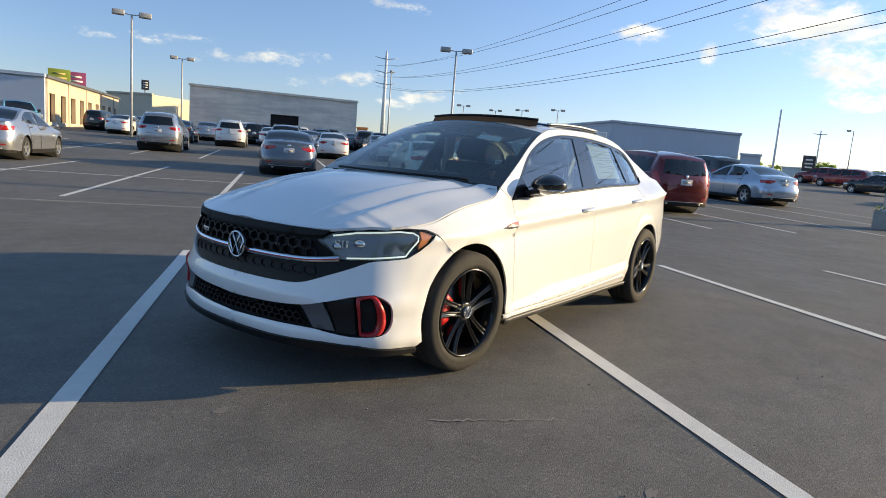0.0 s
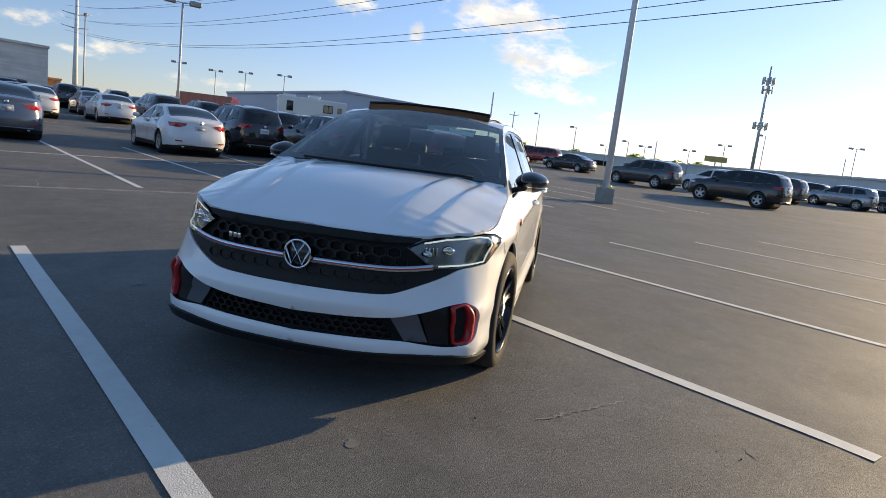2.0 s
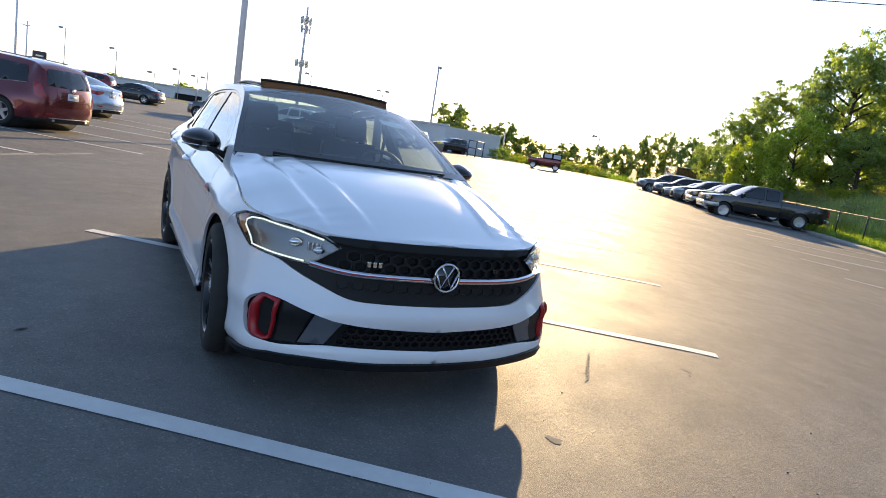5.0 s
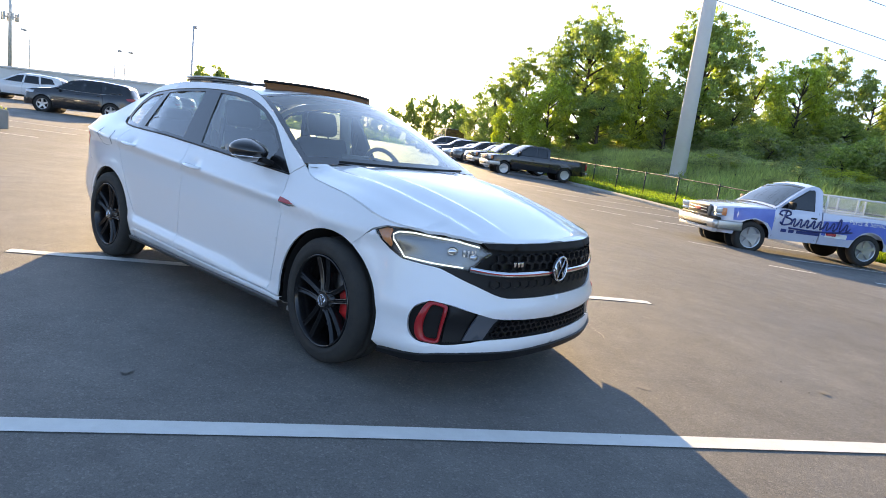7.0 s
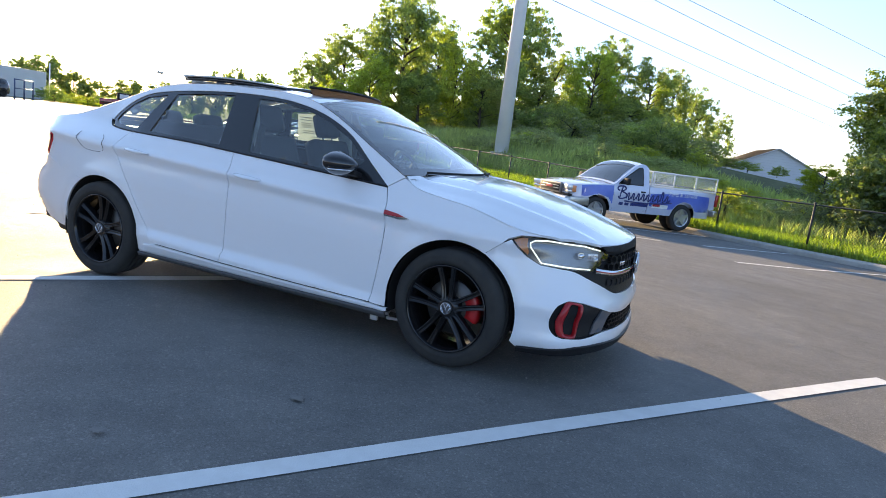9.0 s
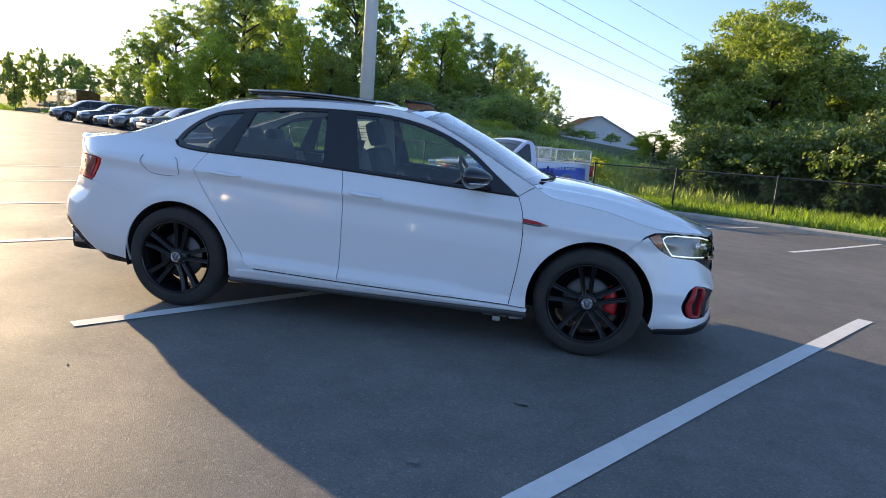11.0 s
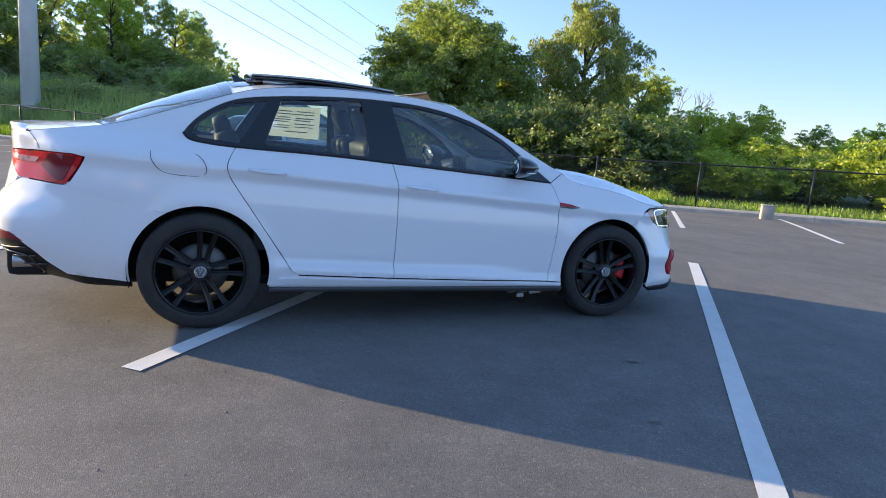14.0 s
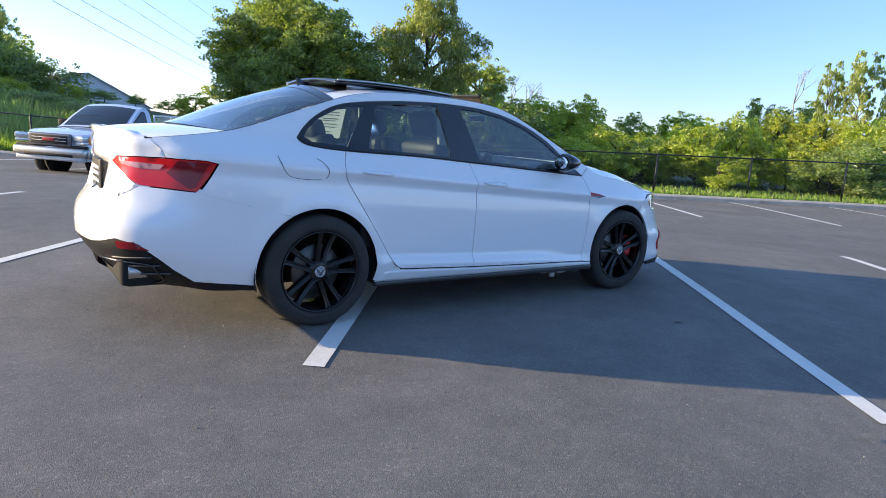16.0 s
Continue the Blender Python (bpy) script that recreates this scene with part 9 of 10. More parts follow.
def grass_patch(name, count, n_rng, s_rng, h_rng, m, label, seed, dense_s=1.0):
    rs = np.random.RandomState(seed)
    n = rs.uniform(*n_rng, count)
    s = s_rng[0] + (s_rng[1] - s_rng[0]) * rs.random(count) ** dense_s
    z = np.array([land_z(a, b) for a, b in zip(n, s)]) - 0.02
    nv, dv = np.array(NV), np.array(DV)
    p = n[:, None] * nv + s[:, None] * dv
    p[:, 2] = z
    an = rs.uniform(0, math.tau, count)
    h = rs.uniform(*h_rng, count) * (0.7 + 0.6 * rs.random(count))
    w = 0.010 + 0.014 * rs.random(count) + 0.012 * h
    side = np.stack([np.cos(an), np.sin(an), np.zeros(count)], 1)
    lean = np.stack([-np.sin(an), np.cos(an), np.zeros(count)], 1) * (h * rs.uniform(-0.5, 0.5, count))[:, None]
    up = np.array([0, 0, 1.0]) * h[:, None]
    V = np.stack([p - side * w[:, None], p + side * w[:, None], p + side * w[:, None] * 0.6 + lean * 0.4 + up * 0.6, p + lean + up, p - side * w[:, None] * 0.6 + lean * 0.4 + up * 0.6], 1).reshape(-1, 3)
    F = np.arange(count * 5).reshape(-1, 5)
    me = bpy.data.meshes.new(name)
    me.from_pydata(V.tolist(), [], F.tolist())
    me.materials.append(m)
    tagged(new(name, me), label, "grass", kind="stuff")


grass_patch("weeds", 40000, (-30, 2.5), (14.66, 19.5), (0.10, 0.30), M["grass"], "bright green weeds along the kerb and fence", 1, 1.3)
grass_patch("weeds", 11000, (2.5, 32), (14.68, 18.0), (0.05, 0.17), M["grass"], "short trampled weeds between the kerb and the bushes", 6, 1.6)
grass_patch("weeds", 9000, (-88, -30), (14.66, 18.0), (0.2, 0.5), M["grass"], "green weeds along the kerb and fence", 2, 1.2)
grass_patch("tall_grass", 70000, (-62, -5), (17.5, 31), (0.18, 0.60), M["grass_tall"], "tall pale grass on the bank", 3)
grass_patch("verge_grass", 9000, (-100, -88), (-26, 12), (0.3, 0.8), M["grass"], "rough grass verge at the end of the car park", 4)


# ---- poles, towers and cables ----
M["pale_steel"] = mat("pale_weathered_steel", (0.82, 0.83, 0.85), 0.6, color2=(0.74, 0.75, 0.77), noise_scale=0.8)
def mono_pole(p, h, r0, r1, label, arms=(), arm_len=1.6):
    t = thing("power_pole", Matrix.Translation(p), label, "power pole")
    bm = bmesh.new()
    cyl(bm, (0, 0, -0.5), (0, 0, h), r0, r1, 16)
    part("shaft", bm, M["pale_steel"], t)
    bm = bmesh.new()
    cyl(bm, (0, 0, -0.1), (0, 0, 0.25), r0 * 1.5, r0 * 1.5, 16)
    part("base_plate", bm, M["concrete"], t)
    for z, az in arms:
        bm = bmesh.new()
        d = Vector((math.cos(radians(az)), math.sin(radians(az)), 0.12))
        tube(bm, [Vector((0, 0, z)), Vector((0, 0, z)) + d * arm_len * 0.6, Vector((0, 0, z + 0.1)) + d * arm_len], [0.13, 0.09, 0.05], 6)
        part("cross_arm", bm, M["galv"], t)
    return t


def lamp_post(p, h, heads, label, r=0.09, spin=0.0, arm=0.55):
    t = thing("lamp_post", Matrix.Translation(p) @ Matrix.Rotation(radians(spin), 4, "Z"), label, "street lamp", "lamp posts")
    bm = bmesh.new()
    cyl(bm, (0, 0, -0.3), (0, 0, h), r, r * 0.7, 10)
    part("pole", bm, M["galv"], t)
    for k in range(heads):
        sg = 1 if k == 0 else -1
        bm = bmesh.new()
        cyl(bm, (0, 0, h - 0.05), (sg * arm, 0, h + 0.02), 0.035, seg=6)
        part("arm", bm, M["galv"], t)
        bm = bmesh.new()
        box(bm, (sg * (arm + 0.30), 0, h + 0.03), (0.78, 0.55, 0.34), 0.06)
        part("lamp_head", bm, M["lamp_head"], t)
    return t


M["lamp_head"] = mat("lamp_head", (0.40, 0.40, 0.40), 0.5, metal=0.2)
E0 = (4.12, 2.71)


def on_land(p):
    n, s = p.dot(NV), p.dot(DV)
    return Vector((p.x, p.y, land_z(n, s)))


big_pole_at = on_land(Vector((-9.65, 32.8, 0)))
mono_pole(big_pole_at, 24, 0.44, 0.26, "thick pale steel power pole on the bank", [(10.4, -47), (11.5, 133), (13.1, -47), (14.1, 133), (15.3, -47), (16.4, 133)], 0.5)
pyl = on_land(bearing(E0, -137.4, 150))
mono_pole(pyl, 23.4 - pyl.z, 0.55, 0.26, "steel power pole with cross arms, far off", [(14.4, 133), (14.4, -47), (17.0, 133), (17.0, -47), (20, 133), (20, -47)], 2.6)
lamp_post(on_land(bearing(E0, -137.9, 135)), 15.5, 2, "tall twin-headed lamp post beside the power pole", 0.16, 40)
lamp_post(on_land(bearing(E0, -117.0, 51)), 8.4, 2, "twin-headed car park lamp post", 0.10, -25)
lamp_post(on_land(bearing(E0, -120.7, 77)), 8.0, 2, "twin-headed car park lamp post", 0.10, -25)
lamp_post(on_land(bearing(E0, -143.45, 51)), 8.4, 2, "twin-headed car park lamp post", 0.10, -45)
lamp_post(on_land(bearing(E35, 154.55, 92)), 11.2, 1, "tall single-headed lamp post behind the low building", 0.15, 145, 0.7)
for az, dist, h, heads in ((-151, 120, 8.6, 2), (-148.6, 125, 8.6, 2), (-145.8, 118, 8.6, 2), (-154.2, 115, 8.6, 2), (-176.5, 150, 10, 1),
                           (150.5, 140, 6.5, 1), (139.5, 105, 6.0, 1)):
    lamp_post(on_land(bearing(E35, az, dist)), h, heads, "distant car park lamp post", 0.10, az + 90)
E2 = (4.80, 1.16)
for az, el, heads in ((-179.33, 3.30, 1), (177.91, 2.02, 1), (176.1, 2.58, 1), (174.69, 2.31, 2), (171.13, 2.37, 2), (168.49, 3.06, 2), (165.65, 4.14, 1), (159.37, 3.75, 2)):
    q = on_land(bearing(E2, az, 130))
    lamp_post(q, 1.17 + 130 * math.tan(radians(el)) - q.z, heads, "distant car park lamp post", 0.10, az + 90)
mono_pole(on_land(bearing(E2, 159.93, 140)), 7.4, 0.12, 0.09, "plain thin steel pole far off")
mono_pole(on_land(bearing(E0, -170.35, 66)), 6.6, 0.11, 0.08, "plain thin steel pole far off")
mono_pole(on_land(bearing(E35, 147.8, 95)), 4.5, 0.09, 0.07, "plain thin steel pole far off")
mono_pole(on_land(bearing(E35, -174.2, 180)), 12, 0.2, 0.14, "distant wooden utility pole", [(11, 90), (11, -90)], 1.5)
mono_pole(on_land(bearing(E2, 173.81, 150)), 6.9, 0.15, 0.11, "distant wooden utility pole")


def cell_tower(p, h):
    t = thing("cell_tower", Matrix.Translation(p), "mobile phone mast with two rings of antennas", "mast")
    bm = bmesh.new()
    cyl(bm, (0, 0, -1), (0, 0, h), 0.55, 0.22, 12)
    part("mast", bm, M["galv"], t)
    for z, r, n in ((h - 4.0, 1.5, 6), (h - 6.4, 1.3, 5), (h * 0.5, 1.8, 6)):
        for k in range(n):
            an = k * math.tau / n
            bm = bmesh.new()
            box(bm, (r * math.cos(an), r * math.sin(an), z), (0.35, 0.5, 2.0), 0.05, Matrix.Rotation(an, 3, "Z"))
            part("antenna_panel", bm, M["antenna"], t)
        bm = bmesh.new()
        tube(bm, [Vector((r * 0.85 * math.cos(a), r * 0.85 * math.sin(a), z)) for a in np.linspace(0, math.tau, 18, endpoint=False)], 0.12, 5, True)
        part("ring_frame", bm, M["galv"], t)


M["antenna"] = mat("antenna_plastic", (0.55, 0.54, 0.52), 0.6)
cell_tower(on_land(bearing(E2, 166.2, 200)), 32.6)


def planter_pole():
    p = Vector((-16.35, 2.12, 0))
    p.z = lot_z(p.dot(NV), p.dot(DV))
    t = thing("lamp_post_in_planter", Matrix.Translation(p), "tall pale lamp post on a weedy square concrete base", "street lamp", "lamp posts")
    bm = bmesh.new()
    box(bm, (0, 0, 0.22), (0.57, 0.57, 0.54), 0.04)
    part("concrete_base", bm, M["concrete"], t)
    bm = bmesh.new()
    cyl(bm, (0, 0, 0.47), (0, 0, 11.0), 0.108, 0.08, 14)
    part("pole", bm, M["pale_steel"], t)
    bm = bmesh.new()
    box(bm, (0, 0, 0.50), (0.34, 0.34, 0.04), 0.01)
    part("foot_plate", bm, M["galv"], t)
    for a in range(4):
        bm = bmesh.new()
        x, y = 0.14 * (1 if a % 2 else -1), 0.14 * (1 if a // 2 else -1)
        cyl(bm, (x, y, 0.51), (x, y, 0.58), 0.02, seg=6)
        part("bolt", bm, M["steel"], t)
    bm = bmesh.new()
    cyl(bm, (0, 0, 10.95), (0.5, 0, 11.0), 0.04)
    box(bm, (0.75, 0, 11.0), (0.62, 0.42, 0.17), 0.05)
    part("lamp_head", bm, M["lamp_head"], t)
    rs = np.random.RandomState(8)
    V, F = leaf_cloud(rs, [(0.08, -0.16, 0.54), (-0.18, 0.12, 0.52), (0.20, 0.16, 0.51), (-0.1, -0.18, 0.50)], [0.14, 0.10, 0.08, 0.07], 2400, 0.028)
    o = mesh_np("weed_leaves", V, F, M["leaf_olive"], t)


planter_pole()


def cable(a, b, sag, r=0.03, n=28, label="dark overhead power cable"):
    a, b = Vector(a), Vector(b)
    bm = bmesh.new()
    pts = []
    for i in range(n + 1):
        t = i / n
        p = a.lerp(b, t)
        p.z -= sag * 4 * t * (1 - t)
        pts.append(p)
    tube(bm, pts, r, 5)
    o = part("power_cable", bm, M["wire"], None)
    tagged(o, label, "cable", "power cables")


bp = big_pole_at
# (height at the far pylon, height at the big pole, sag)
for za, zb, sag, off in ((15.5, 10.5, 3.85, 2.0), (15.5, 11.6, 3.6, -2.0), (17.9, 13.2, 3.85, 2.0), (17.9, 14.2, 3.1, -2.0), (20.1, 15.4, 3.6, 2.0), (20.2, 16.5, 2.7, -2.0)):
    d = Vector((math.cos(radians(-47)), math.sin(radians(-47)), 0)) * off
    cable((pyl.x + d.x, pyl.y + d.y, za), (bp.x + d.x * 0.12, bp.y + d.y * 0.12, zb), sag, 0.022, 60)
# (height at the big pole, height at the next pole, sag)
far_pole = bearing((bp.x, bp.y), 66.0, 150)
for za, zb, sag, off in ((10.5, 7.4, 0.7, 2.0), (11.6, 11.4, 0.9, -2.0), (13.2, 13.6, 0.6, 2.0), (14.2, 16.4, 0.3, -2.0), (16.5, 23.2, 0.2, -2.0)):
    d = Vector((math.cos(radians(-47)), math.sin(radians(-47)), 0)) * off
    cable((bp.x + d.x * 0.12, bp.y + d.y * 0.12, za), (far_pole.x, far_pole.y, zb), sag, 0.022, 60)


# ---- buildings ----
M["block_grey"] = mat("weathered_block_wall", (0.80, 0.77, 0.71), 0.9, color2=(0.64, 0.63, 0.60), noise_scale=0.5, bump=0.3, bump_scale=3)
_nt = M["block_grey"].node_tree
_b = _nt.nodes["Principled BSDF"]
_tc, _mp, _nz = _nt.nodes.new("ShaderNodeTexCoord"), _nt.nodes.new("ShaderNodeMapping"), _nt.nodes.new("ShaderNodeTexNoise")
_mp.inputs["Scale"].default_value = (0.16, 0.16, 1.5)
_nz.inputs["Scale"].default_value, _nz.inputs["Detail"].default_value, _nz.inputs["Roughness"].default_value = 1.0, 8, 0.7
_rp, _mx = _nt.nodes.new("ShaderNodeValToRGB"), _nt.nodes.new("ShaderNodeMixRGB")
_rp.color_ramp.elements[0].position, _rp.color_ramp.elements[1].position = 0.40, 0.62
_rp.color_ramp.elements[0].color, _rp.color_ramp.elements[1].color = (0.74, 0.75, 0.77, 1), (1.04, 1.03, 1.0, 1)
_mx.blend_type = "MULTIPLY"
_mx.inputs[0].default_value = 1.0
_nt.links.new(_tc.outputs["Object"], _mp.inputs["Vector"])
_nt.links.new(_mp.outputs[0], _nz.inputs["Vector"])
_nt.links.new(_nz.outputs["Fac"], _rp.inputs["Fac"])
_nt.links.new(_b.inputs["Base Color"].links[0].from_socket, _mx.inputs[1])
_nt.links.new(_rp.outputs[0], _mx.inputs[2])
_nt.links.new(_mx.outputs[0], _b.inputs["Base Color"])
M["wall_tan"] = mat("tan_stucco", (0.72, 0.58, 0.43), 0.9, color2=(0.63, 0.51, 0.37), noise_scale=0.5)
M["wall_cream"] = mat("cream_stucco", (0.70, 0.61, 0.48), 0.9, color2=(0.62, 0.54, 0.42), noise_scale=0.4)
M["wall_blue"] = mat("blue_grey_metal_siding", (0.54, 0.59, 0.67), 0.6, color2=(0.50, 0.545, 0.62), noise_scale=0.3)
M["wall_white"] = mat("white_block_wall", (0.76, 0.76, 0.75), 0.85, color2=(0.66, 0.66, 0.65), noise_scale=0.3)
M["roof_dark"] = mat("roof_edge", (0.10, 0.11, 0.12), 0.7)
M["roof_brown"] = mat("brown_shingle", (0.22, 0.19, 0.15), 0.9, color2=(0.15, 0.13, 0.11), noise_scale=2)
M["siding"] = mat("pale_blue_siding", (0.60, 0.63, 0.68), 0.7)
M["hole"] = mat("dark_opening", (0.01, 0.01, 0.011), 0.9)
M["door_tan"] = mat("tan_roller_door", (0.42, 0.33, 0.20), 0.7)
M["brick_orange"] = mat("orange_brick", (0.35, 0.17, 0.08), 0.9)


def hall(name, p0, p1, depth, z0, z1, wall, label, z1b=None, cap=0.25, openings=(), ribs=0.0, door_m=None, door_name="door"):
    """A flat-roofed hall whose front runs from p0 to p1; depth goes away to the left of that run."""
    p0, p1 = Vector((p0.x, p0.y, 0)), Vector((p1.x, p1.y, 0))
    d = (p1 - p0)
    if Vector((-d.y, d.x, 0)).dot(p0 + p1) < 0:
        p0, p1, d = p1, p0, -d
        if z1b is not None:
            z1, z1b = z1b, z1
        openings = [(d.length - u1, d.length - u0, v0, v1) for u0, u1, v0, v1 in openings]
    L = d.length
    d.normalize()
    ang = math.atan2(d.y, d.x)
    t = thing(name, Matrix.Translation((p0.x, p0.y, 0)) @ Matrix.Rotation(ang, 4, "Z"), label, "building")
    z1b = z1 if z1b is None else z1b

    def wall_sheet(pts, holes, thick, tr):
        out = [(0, z0), (pts, z0), (pts, z1b), (0, z1)]
        bm = sheet(out, lambda u, v: Vector((u, 0, v)), 4.0, holes=holes, fold=0.0)
        bmesh.ops.solidify(bm, geom=bm.faces[:], thickness=thick)
        bmesh.ops.transform(bm, matrix=tr, verts=bm.verts)
        bmesh.ops.recalc_face_normals(bm, faces=bm.faces)
        return bm
    holes = [[(u0, v0), (u1, v0), (u1, v1), (u0, v1)] for u0, u1, v0, v1 in openings]
    part("front_wall", wall_sheet(L, holes, 0.3, Matrix()), wall, t, smooth=False)
    bm = bmesh.new()
    box(bm, (0.15, depth / 2 + 0.31, (z0 + z1) / 2), (0.3, depth, z1 - z0))
    part("side_wall", bm, wall, t, smooth=False)
    bm = bmesh.new()
    box(bm, (L - 0.15, depth / 2 + 0.31, (z0 + z1b) / 2), (0.3, depth, z1b - z0))
    part("side_wall", bm, wall, t, smooth=False)
    bm = bmesh.new()
    box(bm, (L / 2, depth + 0.5, (z0 + min(z1, z1b)) / 2), (L, 0.3, min(z1, z1b) - z0))
    part("back_wall", bm, wall, t, smooth=False)
    bm = bmesh.new()
    for x, y, z in ((0, -0.05, z1 - 0.1), (L, -0.05, z1b - 0.1), (L, depth, z1b - 0.1), (0, depth, z1 - 0.1)):
        bm.verts.new((x, y, z))
    bm.faces.new(bm.verts)
    bmesh.ops.solidify(bm, geom=bm.faces[:], thickness=0.2)
    part("roof", bm, M["roof_dark"], t, smooth=False)
    bm = bmesh.new()
    rot = Matrix.Rotation(-math.atan2(z1b - z1, L), 3, "Y")
    box(bm, (L / 2, 0.05, (z1 + z1b) / 2 + cap / 2 - 0.04), (L + 0.2, 0.5, cap), 0.02, rot)
    part("coping", bm, wall if ribs == 0.0 else M["roof_dark"], t, smooth=False)
    for u0, u1, v0, v1 in openings:
        bm = bmesh.new()
        box(bm, ((u0 + u1) / 2, 0.45, (v0 + v1) / 2), (u1 - u0 + 0.1, 0.1, v1 - v0 + 0.1))
        part(door_name, bm, door_m or M["hole"], t, smooth=False)
    if ribs:
        x = ribs
        while x < L - 0.3:
            if not any(u0 - 0.2 < x < u1 + 0.2 for u0, u1, *_ in openings):
                bm = bmesh.new()
                box(bm, (x, -0.04, (z0 + z1 + (z1b - z1) * x / L) / 2), (0.14, 0.08, z1 + (z1b - z1) * x / L - z0))
                part("pilaster", bm, wall, t, smooth=False)
            x += ribs
    return t


# weathered grey hall
a, b = bearing(E0, -121.3, 79), bearing(E0, -135.1, 79)
hall("grey_hall", b, a, 30, 0.6, 6.55, M["block_grey"], "long weathered grey block-walled hall with a dark doorway", 6.7, openings=[(0.36 * (a - b).length, 0.53 * (a - b).length, 1.2, 4.3)], door_name="open_gate")
# tan workshop row and its shaded end
a, b = bearing(E0, -111.2, 60), bearing(E0, -116.1, 92)
Lw = (b - a).length
hall("tan_workshop", b, a, 26, 0.6, 4.9, M["wall_tan"], "long tan workshop with a row of doors in evening sun", 4.75, openings=[(Lw * (0.05 + 0.108 * k), Lw * (0.05 + 0.108 * k) + 1.7, 1.3, 3.6) for k in range(9)], ribs=7.2, door_m=M["door_tan"], door_name="roller_door")
u = (b - a).normalized()
a0 = a - u * 0.35
c0 = a0 + Vector((-u.y, u.x, 0)) * 26
hall("blue_grey_end", a0, c0, 0.3, 0.6, 4.75, M["wall_blue"], "blue-grey rendered end wall of the workshop in shade", 4.75)
a, b = bearing(E0, -115.3, 112), bearing(E0, -118.5, 106)
hall("cream_block", b, a, 20, 1.0, 6.6, M["wall_cream"], "cream block building behind the workshop", 6.6)
a, b = bearing(E0, -118.3, 118), bearing(E0, -121.0, 112)
hall("cream_block", b, a, 20, 1.0, 6.4, M["wall_cream"], "low cream building with a doorway", 6.4, openings=[(1.0, 2.4, 1.2, 4.0)])
a, b = bearing(E0, -135.2, 92), bearing(E0, -136.1, 92)
hall("brick_annex", b, a, 8, 0.6, 3.9, M["brick_orange"], "small orange brick annex", 3.9, openings=[(0.4, 0.9, 1.8, 2.9)])
# blue-grey metal hall
a, b, c = bearing(E0, -157.4, 78), bearing(E0, -167.7, 80), bearing((4.8, 1.16), -149.1, 84)
hall("metal_hall", b, a, 30, 0.3, 5.95, M["wall_blue"], "large blue-grey metal hall with a low-pitched roof line", 6.5, openings=[(5.0, 9.2, 0.9, 2.6)], door_name="loading_bay")
hall("metal_hall", a, c, 30, 0.3, 6.45, M["wall_blue"], "blue-grey metal hall wing with a lower roof", 4.85)
a, b = bearing(E0, -167.9, 79), bearing(E0, -169.4, 79)
hall("metal_annex", b, a, 10, 0.3, 3.7, M["wall_blue"], "low blue-grey annex of the hall", 3.7)
# long low white building
a, b = bearing(E35, 153.2, 82), bearing(E35, 171.5, 135)
hall("low_white_building", a, b, 10, 0.0, 3.6, M["wall_white"], "long low white block building with a flat roof", 3.9)
a, b = bearing(E35, 171.5, 136), bearing(E35, -172, 170)
hall("low_white_building", a, b, 14, 0.0, 4.1, M["wall_white"], "long low pale building far off", 4.4, openings=[(6 + 9 * k, 12 + 9 * k, 0.8, 3.0) for k in range(4)])


def gable_house():
    near = bearing((-2.89, -4.19), 83.5, 124)
    t = thing("gabled_house", Matrix.Translation((near.x, near.y, 0)) @ Matrix.Rotation(radians(99), 4, "Z"), "pale-sided house with a low brown gabled roof among trees", "house")
    L, w, e, r = 18.0, 20.0, 2.1, 7.0
    bm = bmesh.new()
    vs = [bm.verts.new(v) for v in ((0, -w / 2, -2), (L, -w / 2, -2), (L, w / 2, -2), (0, w / 2, -2), (0, -w / 2, e), (L, -w / 2, e), (L, w / 2, e), (0, w / 2, e), (0, 0, r), (L, 0, r))]
    for f in ((0, 1, 5, 4), (2, 3, 7, 6)):
        bm.faces.new([vs[i] for i in f])
    bm.faces.new([vs[i] for i in (1, 2, 6, 9, 5)])
    bm.faces.new([vs[i] for i in (3, 0, 4, 8, 7)])
    part("wall", bm, M["siding"], t, smooth=False)
    for sg in (1, -1):
        bm = bmesh.new()
        q = [bm.verts.new(v) for v in ((-0.35, sg * (w / 2 + 0.4), e - 0.18), (L + 0.3, sg * (w / 2 + 0.4), e - 0.18), (L + 0.3, 0, r + 0.03), (-0.35, 0, r + 0.03))]
        bm.faces.new(q)
        bmesh.ops.solidify(bm, geom=bm.faces[:], thickness=0.14)
        part("roof", bm, M["roof_brown"], t, smooth=False)
        bm = bmesh.new()
        cyl(bm, (-0.37, sg * (w / 2 + 0.4), e - 0.25), (-0.37, 0, r - 0.05), 0.11, seg=4)
        part("bargeboard", bm, M["siding_trim"], t, smooth=False)
    for k in range(13):
        bm = bmesh.new()
        hw = (w / 2) * min(1.0, (r - (0.3 + 0.45 * k)) / (r - e)) - 0.15
        if hw < 0.4:
            bm.free()
            continue
        box(bm, (-0.015, 0, 0.3 + 0.45 * k), (0.03, 2 * hw, 0.03))
        part("siding_lap", bm, M["siding_trim"], t, smooth=False)


M["siding_trim"] = mat("siding_trim", (0.48, 0.51, 0.56), 0.7)
gable_house()


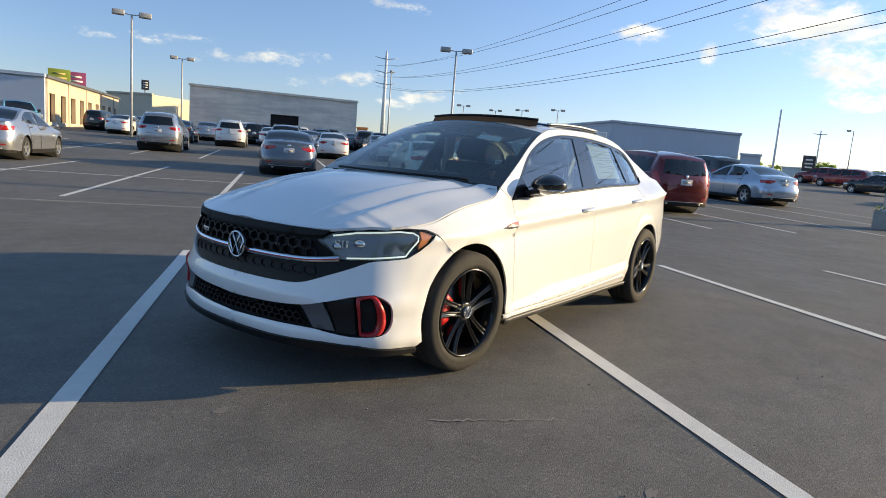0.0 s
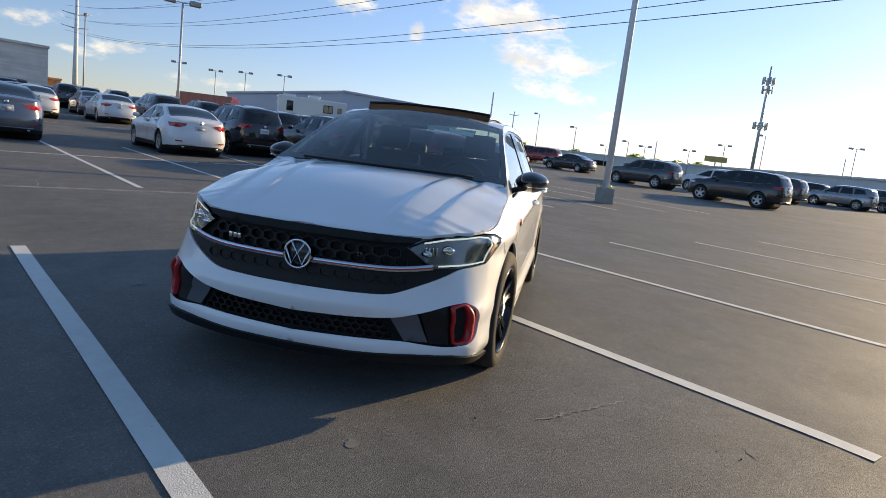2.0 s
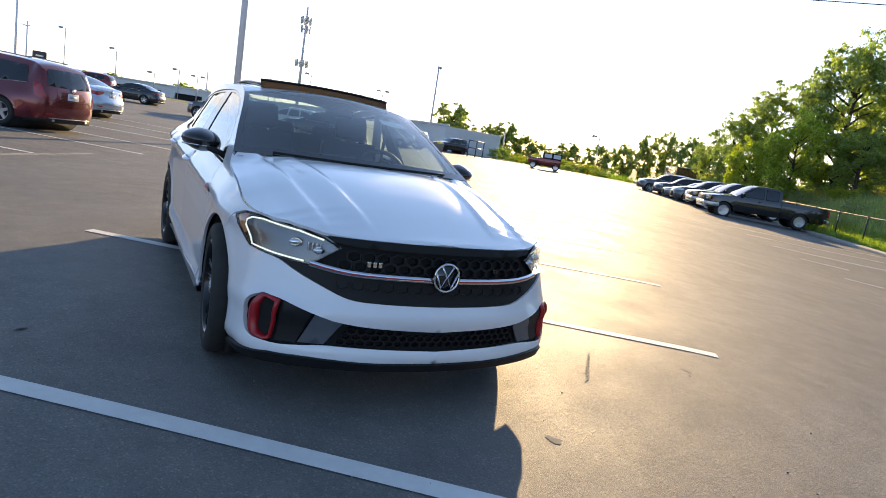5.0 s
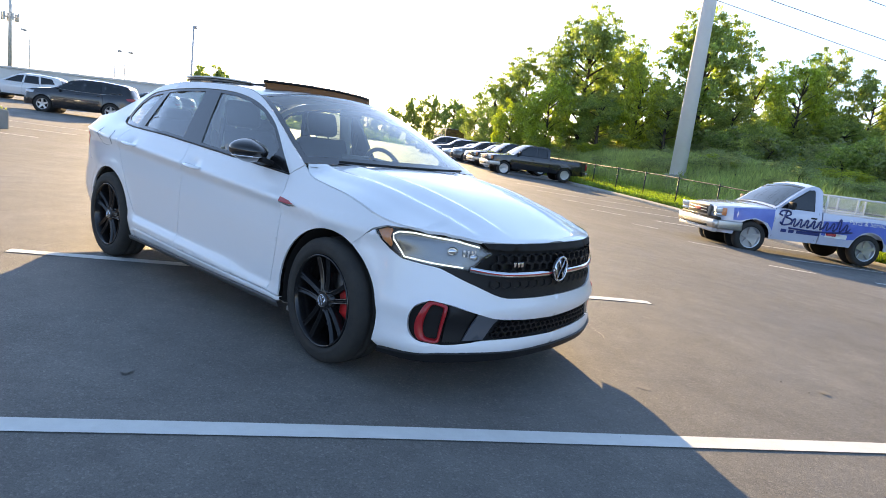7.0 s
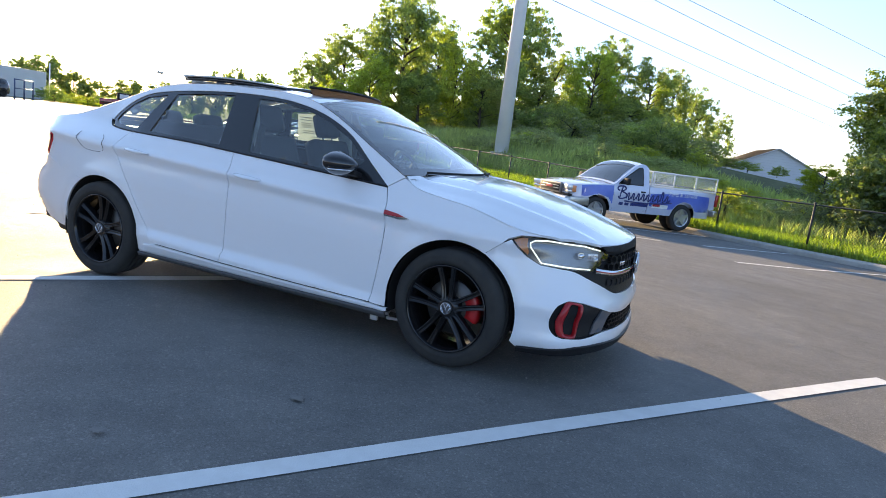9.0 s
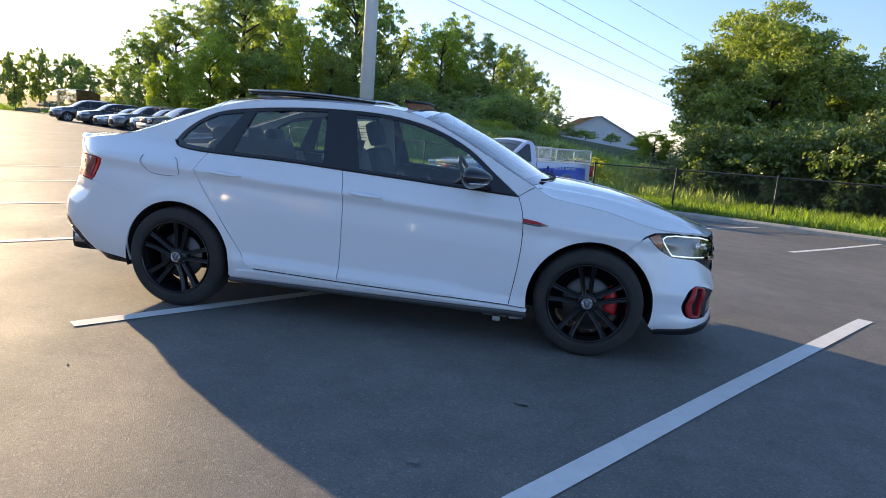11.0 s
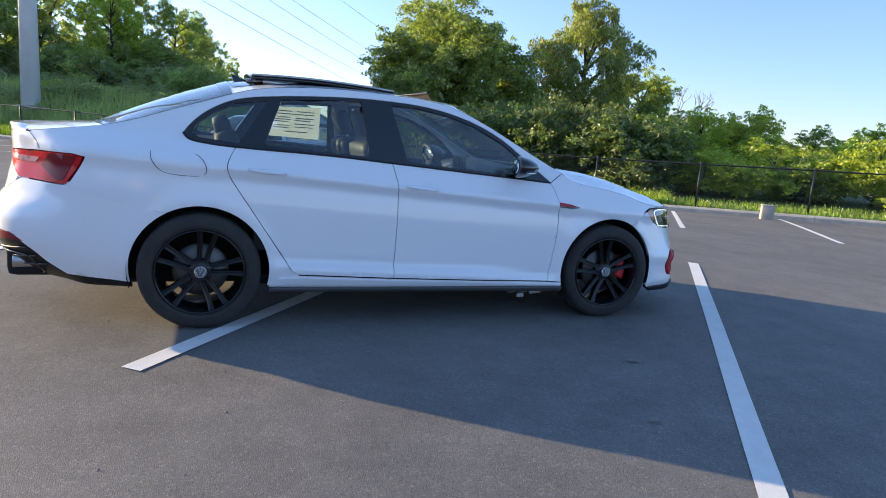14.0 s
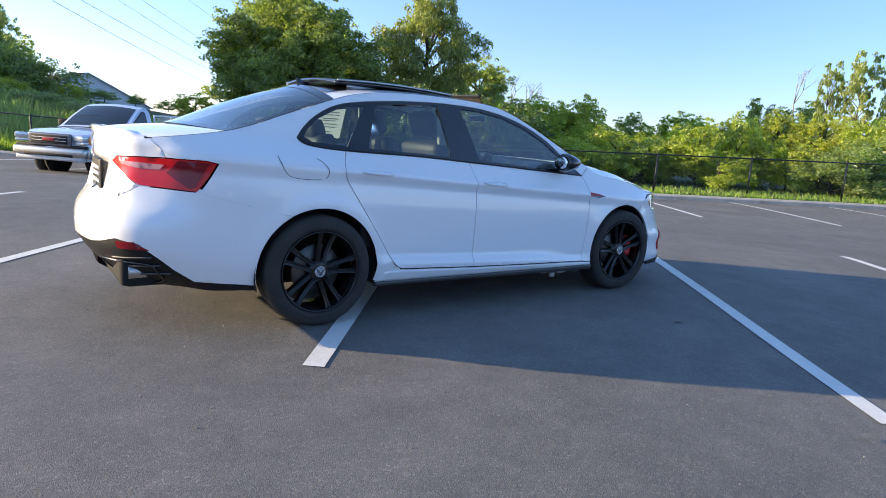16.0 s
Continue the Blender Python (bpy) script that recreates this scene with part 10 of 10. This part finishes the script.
def sign_board(p, z0, w, h, col, label, spin, bars=True, pole=True, rim=None):
    t = thing("sign", Matrix.Translation((p.x, p.y, 0)) @ Matrix.Rotation(radians(spin), 4, "Z"), label, "sign")
    bm = bmesh.new()
    box(bm, (0, 0, z0 + h / 2), (w, 0.3, h), 0.03)
    part("board", bm, col, t)
    if bars:
        for k in range(3):
            bm = bmesh.new()
            box(bm, (0, -0.17, z0 + h * (0.25 + 0.24 * k)), (w * (0.55 + 0.1 * (k % 2)), 0.04, h * 0.10))
            box(bm, (0, 0.17, z0 + h * (0.25 + 0.24 * k)), (w * (0.55 + 0.1 * (k % 2)), 0.04, h * 0.10))
            part("writing_bar", bm, rim or M["paper"], t)
    if pole:
        bm = bmesh.new()
        cyl(bm, (0, 0, -0.5), (0, 0, z0), 0.14)
        part("post", bm, M["galv"], t)


M["sign_green"] = mat("sign_lime", (0.28, 0.34, 0.04), 0.6)
M["sign_magenta"] = mat("sign_magenta", (0.32, 0.06, 0.16), 0.6)
M["sign_dark"] = mat("sign_dark", (0.05, 0.05, 0.055), 0.5)
M["sign_yellow"] = mat("sign_yellow", (0.58, 0.44, 0.16), 0.6)
p = bearing(E0, -112.1, 102)
sign_board(p, 6.2, 2.6, 2.3, M["sign_green"], "lime green roadside hoarding with pale bars", -22, rim=M["sign_yellow"])
p = bearing(E0, -113.2, 103)
sign_board(p, 6.0, 2.4, 2.4, M["sign_magenta"], "magenta roadside hoarding with pale bars", -22)
p = bearing(E0, -118.0, 120)
sign_board(p, 8.0, 1.2, 1.6, M["sign_dark"], "small dark sign on a roof", -28)
p = bearing(E0, -172.8, 90)
sign_board(p, 2.6, 1.4, 1.9, M["sign_dark"], "dark car dealer sign on a post", -80)
p = bearing(E2, 169.0, 128)
sign_board(p, 4.9, 3.9, 1.05, M["sign_yellow"], "tan and yellow roof sign far off", 80, bars=False)


def red_container():
    p = on_land(bearing((4.8, 1.16), -147.6, 58))
    t = thing("container", Matrix.Translation(p) @ Matrix.Rotation(radians(-149.3 + 72), 4, "Z"), "red steel skip container behind parked cars", "container")
    bm = bmesh.new()
    box(bm, (0, 0, 1.25), (4.6, 1.8, 2.3), 0.03)
    part("box_body", bm, P_RED, t, smooth=False)
    for k in range(8):
        for sg in (1, -1):
            bm = bmesh.new()
            box(bm, (-1.9 + 0.54 * k, sg * 0.92, 1.25), (0.12, 0.05, 2.2))
            part("rib", bm, P_RED, t, smooth=False)


red_container()


def trailer():
    p = bearing((4.25, -2.15), 131.2, 82)
    p = on_land(p)
    t = thing("trailer", Matrix.Translation(p) @ Matrix.Rotation(radians(-38), 4, "Z"), "brown and grey box trailer behind the parked cars", "trailer")
    bm = bmesh.new()
    box(bm, (0, 0, 1.75), (7.5, 2.3, 2.1), 0.05)
    part("box_body", bm, P_BROWN, t, smooth=False)
    bm = bmesh.new()
    box(bm, (-4.2, 0, 1.65), (0.9, 2.3, 2.3), 0.05)
    part("front_locker", bm, P_SILVER, t, smooth=False)
    for sg in (1, -1):
        for x in (-0.5, 0.6):
            far_wheel(t, x, sg * 1.0, 0.36, 0.36, sg, "rim_silver")
        bm = bmesh.new()
        for k in range(5):
            box(bm, (-2.6 + 1.2 * k, sg * 1.16, 1.9), (0.5, 0.03, 0.3), 0.01)
        part("side_panel", bm, M["paper"], t)
    bm = bmesh.new()
    box(bm, (0, 0, 0.55), (7.0, 1.6, 0.3), 0.03)
    part("chassis", bm, M["dark_under"], t)


trailer()


def utility_box():
    p = at_ns(4.75, 13.6)
    t = thing("utility_box", Matrix.Translation((p.x, p.y, lot_z(4.75, 13.6))) @ Matrix.Rotation(radians(LOT_TURN), 4, "Z"), "small grey steel utility box by the kerb", "utility box")
    bm = bmesh.new()
    box(bm, (0, 0, 0.17), (0.27, 0.30, 0.36), 0.02)
    part("cabinet", bm, M["concrete"], t)
    bm = bmesh.new()
    box(bm, (0, 0, 0.36), (0.29, 0.32, 0.025), 0.01)
    part("lid", bm, M["concrete"], t)


utility_box()


def gate_railing():
    a, b = at_ns(-61.1, -7.9), at_ns(-66.5, -7.0)
    a.z, b.z = lot_z(-61.1, -7.9), lot_z(-66.5, -7.0)
    t = thing("gate_railing", Matrix.Translation(a), "dark blue tubular steel railing beside the weeds", "railing")
    d = b - a
    for f in (0.0, 0.5, 1.0):
        bm = bmesh.new()
        cyl(bm, d * f + Vector((0, 0, -0.1)), d * f + Vector((0, 0, 1.75)), 0.06, seg=8)
        part("post", bm, M["railing_blue"], t)
    for z in (1.7, 0.95):
        bm = bmesh.new()
        cyl(bm, Vector((0, 0, z)), d + Vector((0, 0, z)), 0.045, seg=8)
        part("rail", bm, M["railing_blue"], t)


M["railing_blue"] = mat("blue_railing_paint", (0.05, 0.08, 0.16), 0.5)
gate_railing()


def plant_pot():
    t = thing("plant_pot", Matrix.Translation(at_ns(-56.4, -10.2, lot_z(-56.4, -10.2))), "squat concrete plant pot at the end of the car row", "plant pot")
    bm = bmesh.new()
    lathe(bm, [(0.0, 0.0), (0.48, 0.0), (0.62, 0.80), (0.66, 0.86), (0.56, 0.86), (0.50, 0.74), (0.0, 0.72)], 20, "Z")
    part("pot", bm, M["concrete"], t)
    rs = np.random.RandomState(5)
    V, F = leaf_cloud(rs, [(0, 0, 0.95), (0.25, 0.1, 0.9), (-0.2, 0.15, 0.9)], [0.35, 0.25, 0.25], 420, 0.06)
    mesh_np("leaves", V, F, M["leaf_olive"], t)


plant_pot()
